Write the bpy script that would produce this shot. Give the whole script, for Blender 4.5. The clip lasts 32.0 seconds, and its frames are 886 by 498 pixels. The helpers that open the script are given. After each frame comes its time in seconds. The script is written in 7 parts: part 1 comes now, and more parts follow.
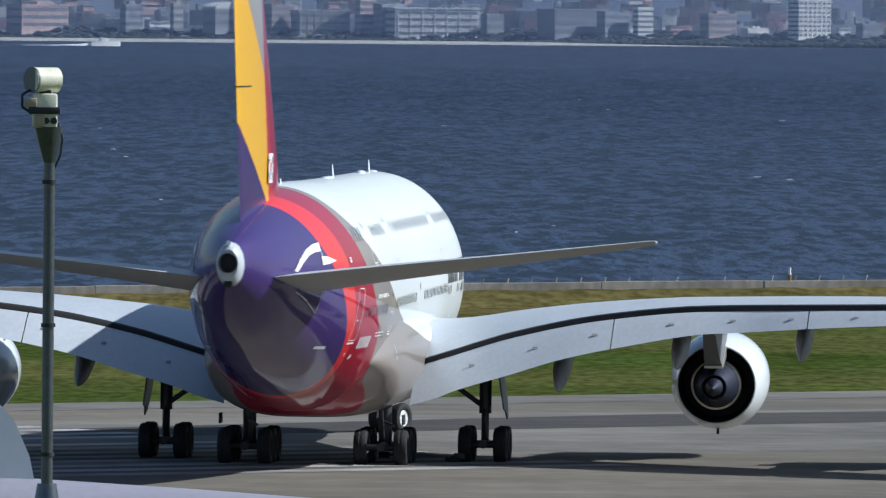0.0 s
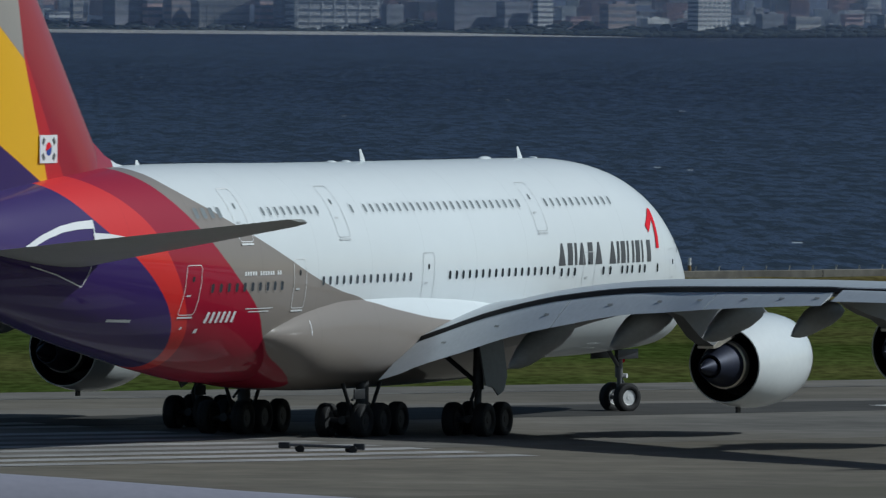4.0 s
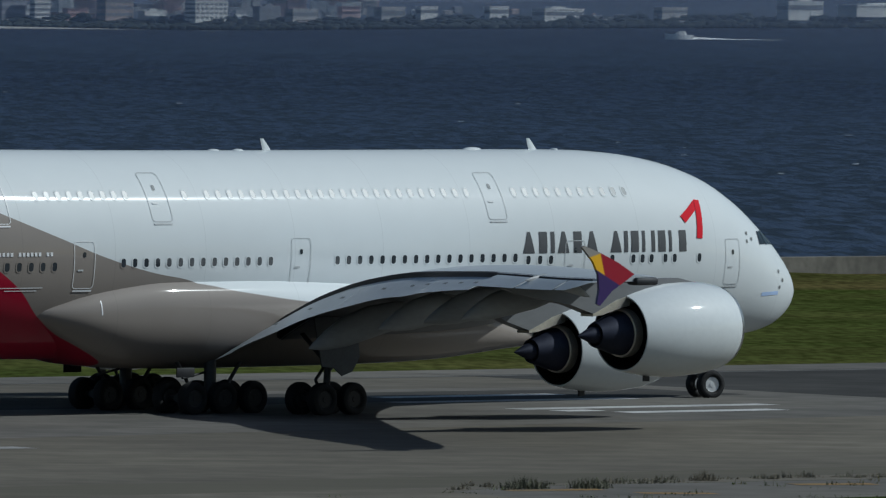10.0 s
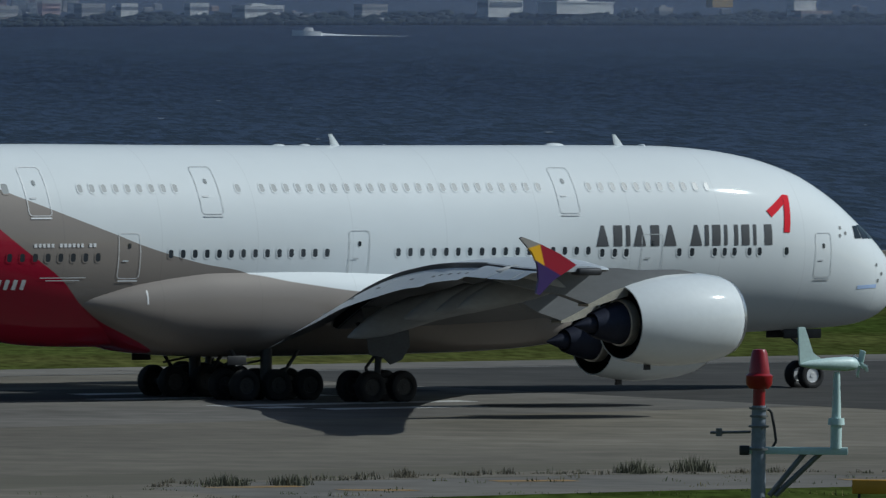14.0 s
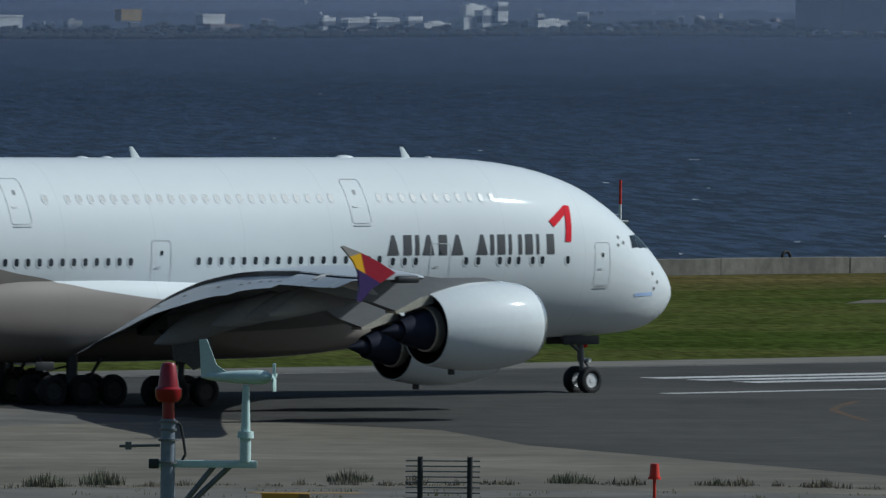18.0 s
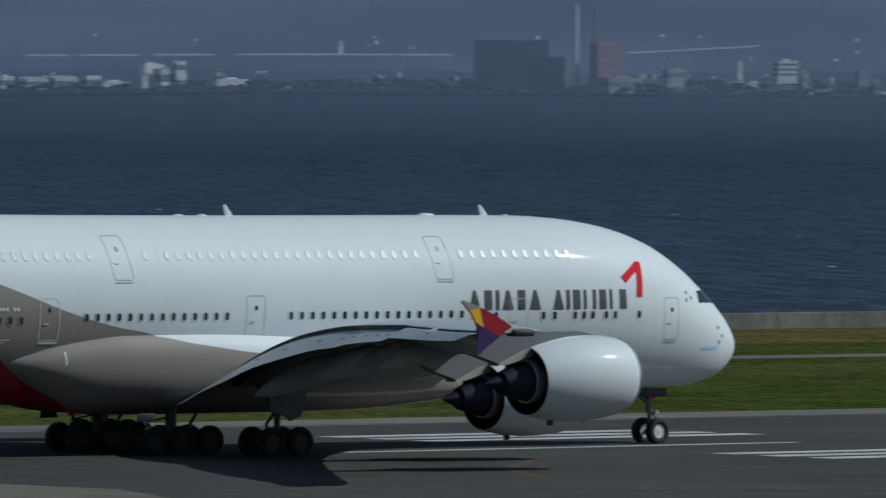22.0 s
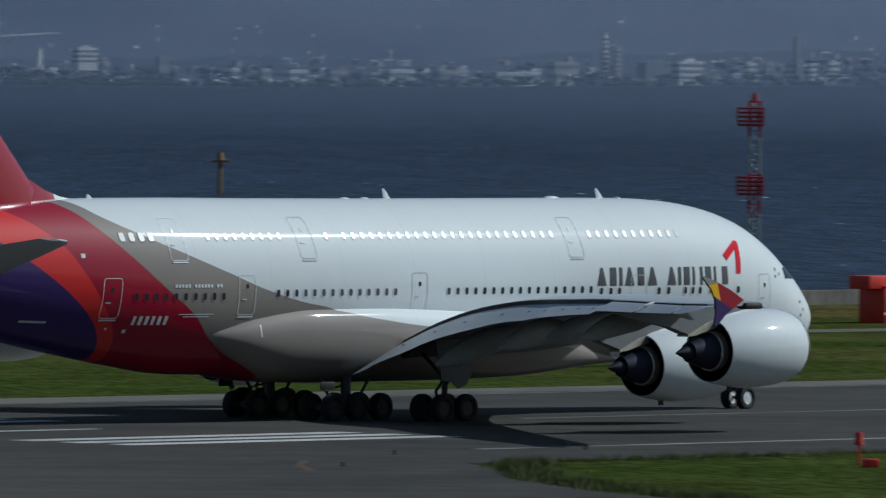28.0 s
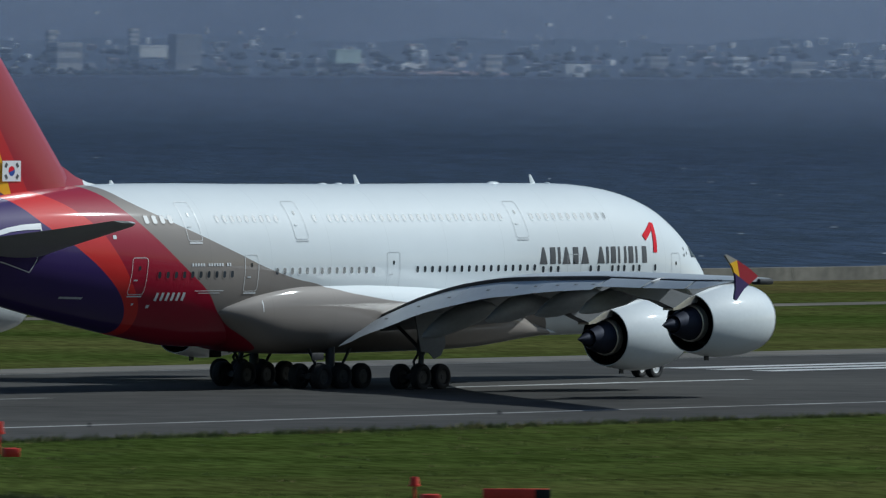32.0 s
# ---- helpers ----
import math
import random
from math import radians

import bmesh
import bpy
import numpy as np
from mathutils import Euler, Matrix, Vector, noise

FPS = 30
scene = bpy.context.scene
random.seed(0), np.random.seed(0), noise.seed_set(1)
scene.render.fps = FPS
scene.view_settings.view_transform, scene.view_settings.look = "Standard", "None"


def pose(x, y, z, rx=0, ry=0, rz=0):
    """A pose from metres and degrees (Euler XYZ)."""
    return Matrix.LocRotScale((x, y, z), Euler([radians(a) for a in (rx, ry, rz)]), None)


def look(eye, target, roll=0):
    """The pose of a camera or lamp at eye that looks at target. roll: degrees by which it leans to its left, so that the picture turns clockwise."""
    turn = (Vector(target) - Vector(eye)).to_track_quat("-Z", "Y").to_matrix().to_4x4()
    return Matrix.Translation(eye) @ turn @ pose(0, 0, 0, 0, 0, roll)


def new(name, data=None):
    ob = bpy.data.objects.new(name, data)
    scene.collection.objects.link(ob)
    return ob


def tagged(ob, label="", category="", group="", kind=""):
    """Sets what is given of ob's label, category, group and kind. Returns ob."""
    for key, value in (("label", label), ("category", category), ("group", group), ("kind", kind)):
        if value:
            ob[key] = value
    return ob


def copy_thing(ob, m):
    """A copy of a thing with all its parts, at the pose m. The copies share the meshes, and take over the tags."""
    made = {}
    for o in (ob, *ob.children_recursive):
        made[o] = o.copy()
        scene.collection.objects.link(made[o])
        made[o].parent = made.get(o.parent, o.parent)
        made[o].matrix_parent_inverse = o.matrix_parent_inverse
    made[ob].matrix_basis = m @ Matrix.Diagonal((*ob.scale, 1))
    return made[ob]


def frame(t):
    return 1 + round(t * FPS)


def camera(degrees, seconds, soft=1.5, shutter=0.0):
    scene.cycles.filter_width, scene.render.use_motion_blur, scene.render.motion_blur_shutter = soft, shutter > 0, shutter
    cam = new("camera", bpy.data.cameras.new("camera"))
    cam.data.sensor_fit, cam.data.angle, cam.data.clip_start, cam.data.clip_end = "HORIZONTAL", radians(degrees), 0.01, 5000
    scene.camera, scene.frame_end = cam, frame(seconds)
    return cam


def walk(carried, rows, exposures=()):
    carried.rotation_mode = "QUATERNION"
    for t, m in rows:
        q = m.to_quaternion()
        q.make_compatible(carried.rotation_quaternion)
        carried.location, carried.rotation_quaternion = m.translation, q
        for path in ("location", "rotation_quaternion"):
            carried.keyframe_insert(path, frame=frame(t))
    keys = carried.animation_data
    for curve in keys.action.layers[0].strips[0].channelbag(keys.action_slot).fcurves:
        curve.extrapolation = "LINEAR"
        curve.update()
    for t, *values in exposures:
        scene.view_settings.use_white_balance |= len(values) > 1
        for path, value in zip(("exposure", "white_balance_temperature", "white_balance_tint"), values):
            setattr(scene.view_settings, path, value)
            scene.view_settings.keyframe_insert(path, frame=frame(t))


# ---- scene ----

RUN = radians(55.0)          # azimuth of the runway, clockwise from +y
EYE = Vector((0.0, 0.0, 18.195))
SUN_AZ, SUN_EL = 83.5, 38.0


def aim(pan, tilt):
    """The camera's pose: pan clockwise from +y and tilt downwards, in degrees."""
    p, t = radians(pan), radians(tilt)
    way = Vector((math.sin(p) * math.cos(t), math.cos(p) * math.cos(t), -math.sin(t)))
    return look(EYE, EYE + way * 100, 0.526)


def stand(x, y, heading):
    """The aircraft's pose: its nose gear on the ground at (x, y), nose towards the heading."""
    return pose(x, y, 0, 0, 0, 90 - heading)


def rw(u, v, z=0.0):
    """A place in the runway's own axes: u along it, v across it, away from the camera."""
    return Vector((u * math.sin(RUN) - v * math.cos(RUN), u * math.cos(RUN) + v * math.sin(RUN), z))


cam = camera(4.3207, 32.0, soft=1.25, shutter=0.55)
walk(cam, [
    (0.0, aim(0.0084, 1.2480)),
    (0.5, aim(0.0875, 1.2504)),
    (1.0, aim(0.1126, 1.2466)),
    (1.5, aim(0.1293, 1.2494)),
    (2.0, aim(0.1266, 1.2469)),
    (2.5, aim(0.1483, 1.2436)),
    (4.5, aim(0.7057, 1.3007)),
    (5.0, aim(0.9316, 1.3013)),
    (5.5, aim(1.1162, 1.3028)),
    (6.0, aim(1.3729, 1.3050)),
    (6.5, aim(1.6039, 1.3015)),
    (7.0, aim(1.8090, 1.3063)),
    (7.5, aim(1.9838, 1.3043)),
    (8.0, aim(2.1557, 1.3059)),
    (8.5, aim(2.3495, 1.3054)),
    (9.0, aim(2.5579, 1.3041)),
    (9.5, aim(2.7791, 1.3040)),
    (10.0, aim(2.9504, 1.3061)),
    (10.5, aim(3.2002, 1.3048)),
    (11.0, aim(3.4636, 1.3125)),
    (11.5, aim(3.5928, 1.3022)),
    (12.0, aim(3.7327, 1.3074)),
    (12.5, aim(4.0021, 1.3059)),
    (13.0, aim(4.1777, 1.3093)),
    (13.5, aim(4.3263, 1.3091)),
    (15.5, aim(5.6853, 1.2781)),
    (16.0, aim(6.8050, 1.2550)),
    (16.5, aim(7.4206, 1.2559)),
    (17.0, aim(7.4572, 1.2488)),
    (17.5, aim(7.3135, 1.2447)),
    (18.0, aim(7.2952, 1.2164)),
    (18.5, aim(7.6568, 0.8582)),
    (19.0, aim(7.6589, 0.8806)),
    (19.5, aim(7.7695, 0.8841)),
    (20.0, aim(8.0681, 0.8875)),
    (20.5, aim(8.0254, 0.9126)),
    (21.0, aim(8.0530, 0.9187)),
    (21.5, aim(8.1301, 0.9127)),
    (22.0, aim(8.8616, 0.9147)),
    (22.5, aim(9.1127, 0.9195)),
    (23.0, aim(9.5222, 0.9214)),
    (23.5, aim(9.6799, 0.9233)),
    (24.0, aim(9.6297, 0.9251)),
    (24.5, aim(9.7864, 0.9323)),
    (26.5, aim(11.0385, 0.9470)),
    (27.0, aim(11.2893, 0.9484)),
    (27.5, aim(11.7501, 0.9522)),
    (28.0, aim(12.2751, 0.9482)),
    (28.5, aim(12.9179, 0.9461)),
    (29.0, aim(13.2698, 0.9486)),
    (29.5, aim(13.7358, 0.9624)),
    (30.0, aim(14.2042, 1.0111)),
    (30.5, aim(14.6739, 1.0131)),
    (31.0, aim(15.2535, 0.9989)),
    (31.5, aim(15.8975, 0.9904)),
    (32.0, aim(16.4689, 0.9629)),
], exposures=[(0.0, 0.40, 5600, 8), (1.0, 0.05, 5700, 7), (2.0, -0.28, 5750, 7), (2.5, -0.38, 5700, 6), (4.5, -0.69, 5550, 2), (10.5, -0.75, 5550, 2), (12.0, -0.83, 5550, 2), (13.2, -0.60, 5600, 2), (16.0, -0.50, 5550, 2), (17.1, -0.29, 5550, 2), (18.0, -0.46, 5550, 2), (18.8, -0.48, 5550, 2), (22.0, -0.62, 5550, 2), (24.5, -0.68, 5550, 2), (27.0, -0.79, 5500, 2), (28.0, -0.61, 5500, 2), (29.2, -0.42, 5500, 2), (32.0, -0.36, 5500, 2)])

# ---- light ----
world = bpy.data.worlds.new("sky")
scene.world = world
world.use_nodes = True
wn = world.node_tree
sky = wn.nodes.new("ShaderNodeTexSky")
sky.sky_type, sky.sun_disc = "NISHITA", False
sky.sun_elevation, sky.sun_rotation = radians(SUN_EL), radians(SUN_AZ)
sky.air_density, sky.dust_density = 1.0, 1.0
wn.links.new(sky.outputs[0], wn.nodes["Background"].inputs[0])
wn.nodes["Background"].inputs[1].default_value = 0.062
sun = new("sun", bpy.data.lights.new("sun", "SUN"))
sun.data.energy, sun.data.angle, sun.data.color = 4.7, radians(0.6), (1.0, 0.94, 0.85)
sun_way = Vector((math.sin(radians(SUN_AZ)) * math.cos(radians(SUN_EL)), math.cos(radians(SUN_AZ)) * math.cos(radians(SUN_EL)), math.sin(radians(SUN_EL))))
sun.matrix_world = look(sun_way * 300, (0, 0, 0))


# ---- materials ----
def mat(name, col, rough=0.6, metal=0.0, var=0.12, scale=2.0, fine=25.0, bump=0.0, coat=0.0, stretch=None, spec=0.5, per=0.0):
    """A surface with two scales of variation: large stains and fine grain."""
    m = bpy.data.materials.new(name)
    m.use_nodes = True
    t = m.node_tree
    b = t.nodes["Principled BSDF"]
    co = t.nodes.new("ShaderNodeTexCoord")
    mp = t.nodes.new("ShaderNodeMapping")
    mp.inputs["Scale"].default_value = stretch or (1, 1, 1)
    t.links.new(co.outputs["Object"], mp.inputs[0])
    big, small = t.nodes.new("ShaderNodeTexNoise"), t.nodes.new("ShaderNodeTexNoise")
    big.inputs["Scale"].default_value, small.inputs["Scale"].default_value = scale, fine
    big.inputs["Detail"].default_value, small.inputs["Detail"].default_value = 4, 3
    for n in (big, small):
        t.links.new(mp.outputs[0], n.inputs["Vector"])
    add = t.nodes.new("ShaderNodeMath")
    add.operation = "ADD"
    t.links.new(big.outputs[0], add.inputs[0])
    t.links.new(small.outputs[0], add.inputs[1])
    last = add.outputs[0]
    if per:
        info = t.nodes.new("ShaderNodeObjectInfo")
        k = t.nodes.new("ShaderNodeMath")
        k.operation, k.inputs[1].default_value = "MULTIPLY_ADD", per
        t.links.new(info.outputs["Random"], k.inputs[0])
        t.links.new(last, k.inputs[2])
        last = k.outputs[0]
    mr = t.nodes.new("ShaderNodeMapRange")
    mr.inputs["From Min"].default_value, mr.inputs["From Max"].default_value = 0.6, 1.4 + per
    mr.inputs["To Min"].default_value, mr.inputs["To Max"].default_value = 1 - var, 1 + var
    t.links.new(last, mr.inputs[0])
    mul = t.nodes.new("ShaderNodeVectorMath")
    mul.operation = "SCALE"
    mul.inputs[0].default_value = col[:3]
    t.links.new(mr.outputs[0], mul.inputs["Scale"])
    t.links.new(mul.outputs[0], b.inputs["Base Color"])
    b.inputs["Roughness"].default_value, b.inputs["Metallic"].default_value = rough, metal
    b.inputs["Specular IOR Level"].default_value = spec
    b.inputs["Coat Weight"].default_value = coat
    b.inputs["Coat Roughness"].default_value = 0.06
    if bump:
        bp = t.nodes.new("ShaderNodeBump")
        bp.inputs["Strength"].default_value, bp.inputs["Distance"].default_value = bump, 0.05
        t.links.new(small.outputs[0], bp.inputs["Height"])
        t.links.new(bp.outputs[0], b.inputs["Normal"])
    return m


def two_tone(name, a, b_col, scale, rough=0.9, low=0.42, high=0.6, stretch=(1, 1, 1), bump=0.0, fine=20.0, spec=0.3, var=0.2):
    """A surface that changes from one colour to another in soft patches, with a fine grain over both."""
    m = mat(name, a, rough, 0, var, scale * 3, fine, bump, stretch=stretch, spec=spec)
    t = m.node_tree
    b = t.nodes["Principled BSDF"]
    src = b.inputs["Base Color"].links[0].from_socket
    mp = next(n for n in t.nodes if n.type == "MAPPING")
    n = t.nodes.new("ShaderNodeTexNoise")
    n.inputs["Scale"].default_value, n.inputs["Detail"].default_value = scale, 6
    t.links.new(mp.outputs[0], n.inputs["Vector"])
    mr = t.nodes.new("ShaderNodeMapRange")
    mr.inputs["From Min"].default_value, mr.inputs["From Max"].default_value = low, high
    t.links.new(n.outputs[0], mr.inputs[0])
    mx = t.nodes.new("ShaderNodeMix")
    mx.data_type = "RGBA"
    sock = [s for s in mx.inputs if s.type == "RGBA"]
    sock[1].default_value = (b_col[0], b_col[1], b_col[2], 1)
    t.links.new(mr.outputs[0], mx.inputs["Factor"])
    t.links.new(src, sock[0])
    t.links.new([s for s in mx.outputs if s.type == "RGBA"][0], b.inputs["Base Color"])
    return m


WHITE = (0.69, 0.725, 0.735)
TAUPE = (0.25, 0.22, 0.195)
CRIMSON = (0.31, 0.004, 0.026)
VERMILION = (0.62, 0.024, 0.022)
PURPLE = (0.038, 0.017, 0.118)
YELLOW = (0.82, 0.45, 0.010)
LIGHT_GREY = (0.44, 0.47, 0.50)

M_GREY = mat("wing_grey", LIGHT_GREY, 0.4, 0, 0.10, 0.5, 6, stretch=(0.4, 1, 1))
# wing grey darkened for undersides: their shade is put into the colour
M_LOWER_SHADED = mat("wing_lower_shaded", (0.155, 0.16, 0.166), 0.5, 0, 0.12, 0.6, 5, stretch=(0.3, 1, 1))
M_FAIRING = mat("fairing_grey", (0.33, 0.34, 0.345), 0.45, 0, 0.14, 0.8, 6, stretch=(0.4, 1, 1))
# tailplane underside: a darker copy of the grey, shade painted in
M_TAILLOWER = mat("tailplane_lower_shaded", (0.34, 0.35, 0.35), 0.45, 0, 0.1, 0.6, 5)
M_WHITE = mat("white_paint", WHITE, 0.55, 0, 0.04, 0.4, 4, coat=0.9, spec=0.15)
M_TAUPE = mat("taupe_paint", TAUPE, 0.55, 0, 0.03, 0.4, 4, coat=0.8, spec=0.15)
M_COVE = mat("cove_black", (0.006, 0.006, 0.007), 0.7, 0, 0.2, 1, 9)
M_NOZZLE = mat("nozzle_dark", (0.012, 0.012, 0.015), 0.6, 0.2, 0.3, 2, 12)
M_CORE = mat("hot_metal_blue", (0.014, 0.018, 0.038), 0.55, 0.45, 0.3, 1.5, 10)
M_STEEL = mat("bare_metal", (0.72, 0.73, 0.74), 0.28, 1.0, 0.15, 3, 20)
M_SHIELD = mat("heat_shield_metal", (0.66, 0.62, 0.54), 0.3, 0.7, 0.2, 3, 20)
M_TYRE = mat("tyre_rubber", (0.008, 0.008, 0.009), 0.75, 0, 0.25, 4, 40, bump=0.3)
M_RIM = mat("wheel_rim", (0.78, 0.78, 0.78), 0.4, 0.3, 0.2, 5, 30)
# main wheel rims: the shade under the wing is put into the colour
M_RIMDARK = mat("shaded_wheel_rim", (0.038, 0.038, 0.04), 0.5, 0.3, 0.35, 5, 30)
# upper deck glass made paler: reflected sky is put into its colour
M_PANE = mat("sky_tinted_glass", (0.2, 0.22, 0.228), 0.3, 0, 0.2, 1, 5, per=0.5, spec=0.18)
# darker copy of the strut grey, with the main gear's shade painted in
M_MAINSTRUT = mat("main_strut_shaded", (0.055, 0.056, 0.06), 0.5, 0.3, 0.25, 4, 25)
M_STRUT = mat("strut_grey", (0.15, 0.155, 0.16), 0.4, 0.3, 0.25, 4, 25)
M_DARK = mat("dark_metal", (0.035, 0.036, 0.04), 0.5, 0.4, 0.3, 4, 25)
M_GLASS = mat("window_glass", (0.035, 0.042, 0.05), 0.07, 0, 0.2, 1, 5, per=0.3)
M_COCKPIT = mat("cockpit_glass", (0.012, 0.016, 0.016), 0.12, 0, 0.2, 1, 5, spec=0.35)
M_SEAL = mat("seal_grey", (0.17, 0.18, 0.18), 0.5, 0, 0.1, 2, 10)
M_DOORLINE = mat("door_line", (0.50, 0.52, 0.53), 0.5, 0, 0.1, 2, 10)
M_DOORGREY = mat("gear_door_grey", (0.11, 0.115, 0.118), 0.4, 0, 0.2, 2, 10)
M_INK = mat("lettering_grey", (0.075, 0.078, 0.085), 0.4, 0, 0.1, 2, 10)
M_MARK = mat("white_marks", (0.75, 0.75, 0.75), 0.4, 0, 0.05, 2, 10)
M_RED = mat("red_mark", (0.62, 0.02, 0.035), 0.7, 0, 0.05, 2, 10, spec=0.05)


def livery():
    """The fuselage paint: bands that sweep from the tail, with borders as curves in side view."""
    m = bpy.data.materials.new("fuselage_livery")
    m.use_nodes = True
    t = m.node_tree
    b = t.nodes["Principled BSDF"]
    co = t.nodes.new("ShaderNodeTexCoord")
    sp = t.nodes.new("ShaderNodeSeparateXYZ")
    t.links.new(co.outputs["Object"], sp.inputs[0])

    def calc(op, a, c=None, d=None, clamp=False):
        n = t.nodes.new("ShaderNodeMath")
        n.operation, n.use_clamp = op, clamp
        for i, val in enumerate((a, c, d)):
            if val is None:
                continue
            if isinstance(val, (int, float)):
                n.inputs[i].default_value = val
            else:
                t.links.new(val, n.inputs[i])
        return n.outputs[0]

    zn = calc("MULTIPLY", sp.outputs["Z"], 1 / 12)
    xn = calc("MULTIPLY_ADD", sp.outputs["X"], 1 / 80, 70 / 80)

    def border(pts, along, over, sharp):
        """1 where over is past the curve through pts (in the scaled axes)."""
        c = t.nodes.new("ShaderNodeFloatCurve")
        cv = c.mapping.curves[0]
        pts = sorted(pts)
        cv.points[0].location, cv.points[1].location = pts[0], pts[-1]
        for p in pts[1:-1]:
            cv.points.new(*p)
        c.mapping.update()
        t.links.new(along, c.inputs["Value"])
        d = calc("SUBTRACT", over, c.outputs[0])
        return calc("MULTIPLY_ADD", d, sharp, 0.5, clamp=True)

    def in_x(pts):
        return border([(z / 12, (x + 70) / 80) for z, x in pts], zn, xn, 1400)

    orange = in_x([(2.0, -47.2), (3.2, -48.0), (4.2, -48.7), (5.2, -49.65), (6.45, -51.3), (7.6, -53.1), (9.0, -55.5), (9.9, -56.6), (11.2, -58.2)])
    red = in_x([(2.0, -46.6), (3.5, -47.45), (4.6, -48.05), (6.1, -49.3), (7.4, -50.4), (8.65, -51.5), (9.6, -52.7), (10.2, -53.7), (11.2, -55.8)])
    grey = in_x([(1.5, -36.2), (2.0, -37.0), (2.5, -38.2), (2.9, -39.2), (3.5, -40.6), (4.15, -41.75), (5.4, -43.25), (6.65, -45.2), (8.1, -47.2), (9.55, -49.0), (10.7, -50.4), (11.2, -51.3)])
    white_up = in_x([(1.5, -31.0), (5.3, -33.2), (5.6, -33.7), (5.97, -35.9), (6.6, -38.5), (7.35, -40.8), (8.3, -43.6), (9.3, -46.4), (10.2, -48.5), (10.8, -49.4), (11.2, -50.2)])
    low = border([((x + 70) / 80, z / 12) for x, z in [(-70, 5.6), (-34, 5.55), (-31, 5.12), (-26.5, 4.62), (-20, 4.4), (-14, 4.0), (-11, 2.8), (-8, 2.0), (6, 1.0)]], xn, zn, 250)
    white = calc("MINIMUM", white_up, low)

    def mix(f, a, c):
        n = t.nodes.new("ShaderNodeMix")
        n.data_type = "RGBA"
        s = [q for q in n.inputs if q.type == "RGBA"]
        t.links.new(f, n.inputs["Factor"])
        for q, val in zip(s, (a, c)):
            if isinstance(val, tuple):
                q.default_value = (val[0], val[1], val[2], 1)
            else:
                t.links.new(val, q)
        return [q for q in n.outputs if q.type == "RGBA"][0]

    col = mix(orange, PURPLE, VERMILION)
    col = mix(red, col, CRIMSON)
    col = mix(grey, col, TAUPE)
    col = mix(white, col, WHITE)
    n1 = t.nodes.new("ShaderNodeTexNoise")
    n1.inputs["Scale"].default_value, n1.inputs["Detail"].default_value = 0.6, 5
    t.links.new(co.outputs["Object"], n1.inputs["Vector"])
    # frame joints: faint rings along the length
    ring = calc("ABSOLUTE", calc("SUBTRACT", calc("FRACT", calc("MULTIPLY", sp.outputs["X"], 1 / 5.08)), 0.5))
    seam = calc("LESS_THAN", ring, 0.0035)
    dirt = calc("MULTIPLY_ADD", n1.outputs[0], 0.06, 0.97)
    dirt = calc("MULTIPLY_ADD", seam, -0.10, dirt)
    sc = t.nodes.new("ShaderNodeVectorMath")
    sc.operation = "SCALE"
    t.links.new(col, sc.inputs[0])
    t.links.new(dirt, sc.inputs["Scale"])
    t.links.new(sc.outputs[0], b.inputs["Base Color"])
    b.inputs["Roughness"].default_value = 0.55
    b.inputs["Specular IOR Level"].default_value = 0.15
    b.inputs["Coat Weight"].default_value = 0.55
    b.inputs["Coat Roughness"].default_value = 0.045
    return m


def regions(name, base, layers, rough=0.3):
    """Paint in flat regions of the side view: each layer is a colour and half-planes (a, b, c), where a x + b z + c > 0 is painted."""
    m = bpy.data.materials.new(name)
    m.use_nodes = True
    t = m.node_tree
    b = t.nodes["Principled BSDF"]
    co = t.nodes.new("ShaderNodeTexCoord")
    last = None
    for col, planes in layers:
        f = None
        for a, bz, c in planes:
            dot = t.nodes.new("ShaderNodeVectorMath")
            dot.operation = "DOT_PRODUCT"
            dot.inputs[1].default_value = (a, 0, bz)
            t.links.new(co.outputs["Object"], dot.inputs[0])
            k = t.nodes.new("ShaderNodeMath")
            k.operation, k.use_clamp = "MULTIPLY_ADD", True
            k.inputs[1].default_value, k.inputs[2].default_value = 18, 18 * c + 0.5
            t.links.new(dot.outputs["Value"], k.inputs[0])
            if f is None:
                f = k.outputs[0]
            else:
                mn = t.nodes.new("ShaderNodeMath")
                mn.operation = "MINIMUM"
                t.links.new(f, mn.inputs[0])
                t.links.new(k.outputs[0], mn.inputs[1])
                f = mn.outputs[0]
        n = t.nodes.new("ShaderNodeMix")
        n.data_type = "RGBA"
        s = [q for q in n.inputs if q.type == "RGBA"]
        t.links.new(f, n.inputs["Factor"])
        if last is None:
            s[0].default_value = (base[0], base[1], base[2], 1)
        else:
            t.links.new(last, s[0])
        s[1].default_value = (col[0], col[1], col[2], 1)
        last = [q for q in n.outputs if q.type == "RGBA"][0]
    t.links.new(last, b.inputs["Base Color"])
    b.inputs["Roughness"].default_value = rough
    b.inputs["Coat Weight"].default_value = 0.6
    b.inputs["Coat Roughness"].default_value = 0.1
    return m


def line_through(p, q, side):
    """The half-plane (a, b, c) of the side view bounded by the line p-q that holds the point side."""
    a, b = q[1] - p[1], p[0] - q[0]
    n = math.hypot(a, b)
    a, b = a / n, b / n
    c = -(a * p[0] + b * p[1])
    if a * side[0] + b * side[1] + c < 0:
        a, b, c = -a, -b, -c
    return a, b, c


M_LIVERY = livery()


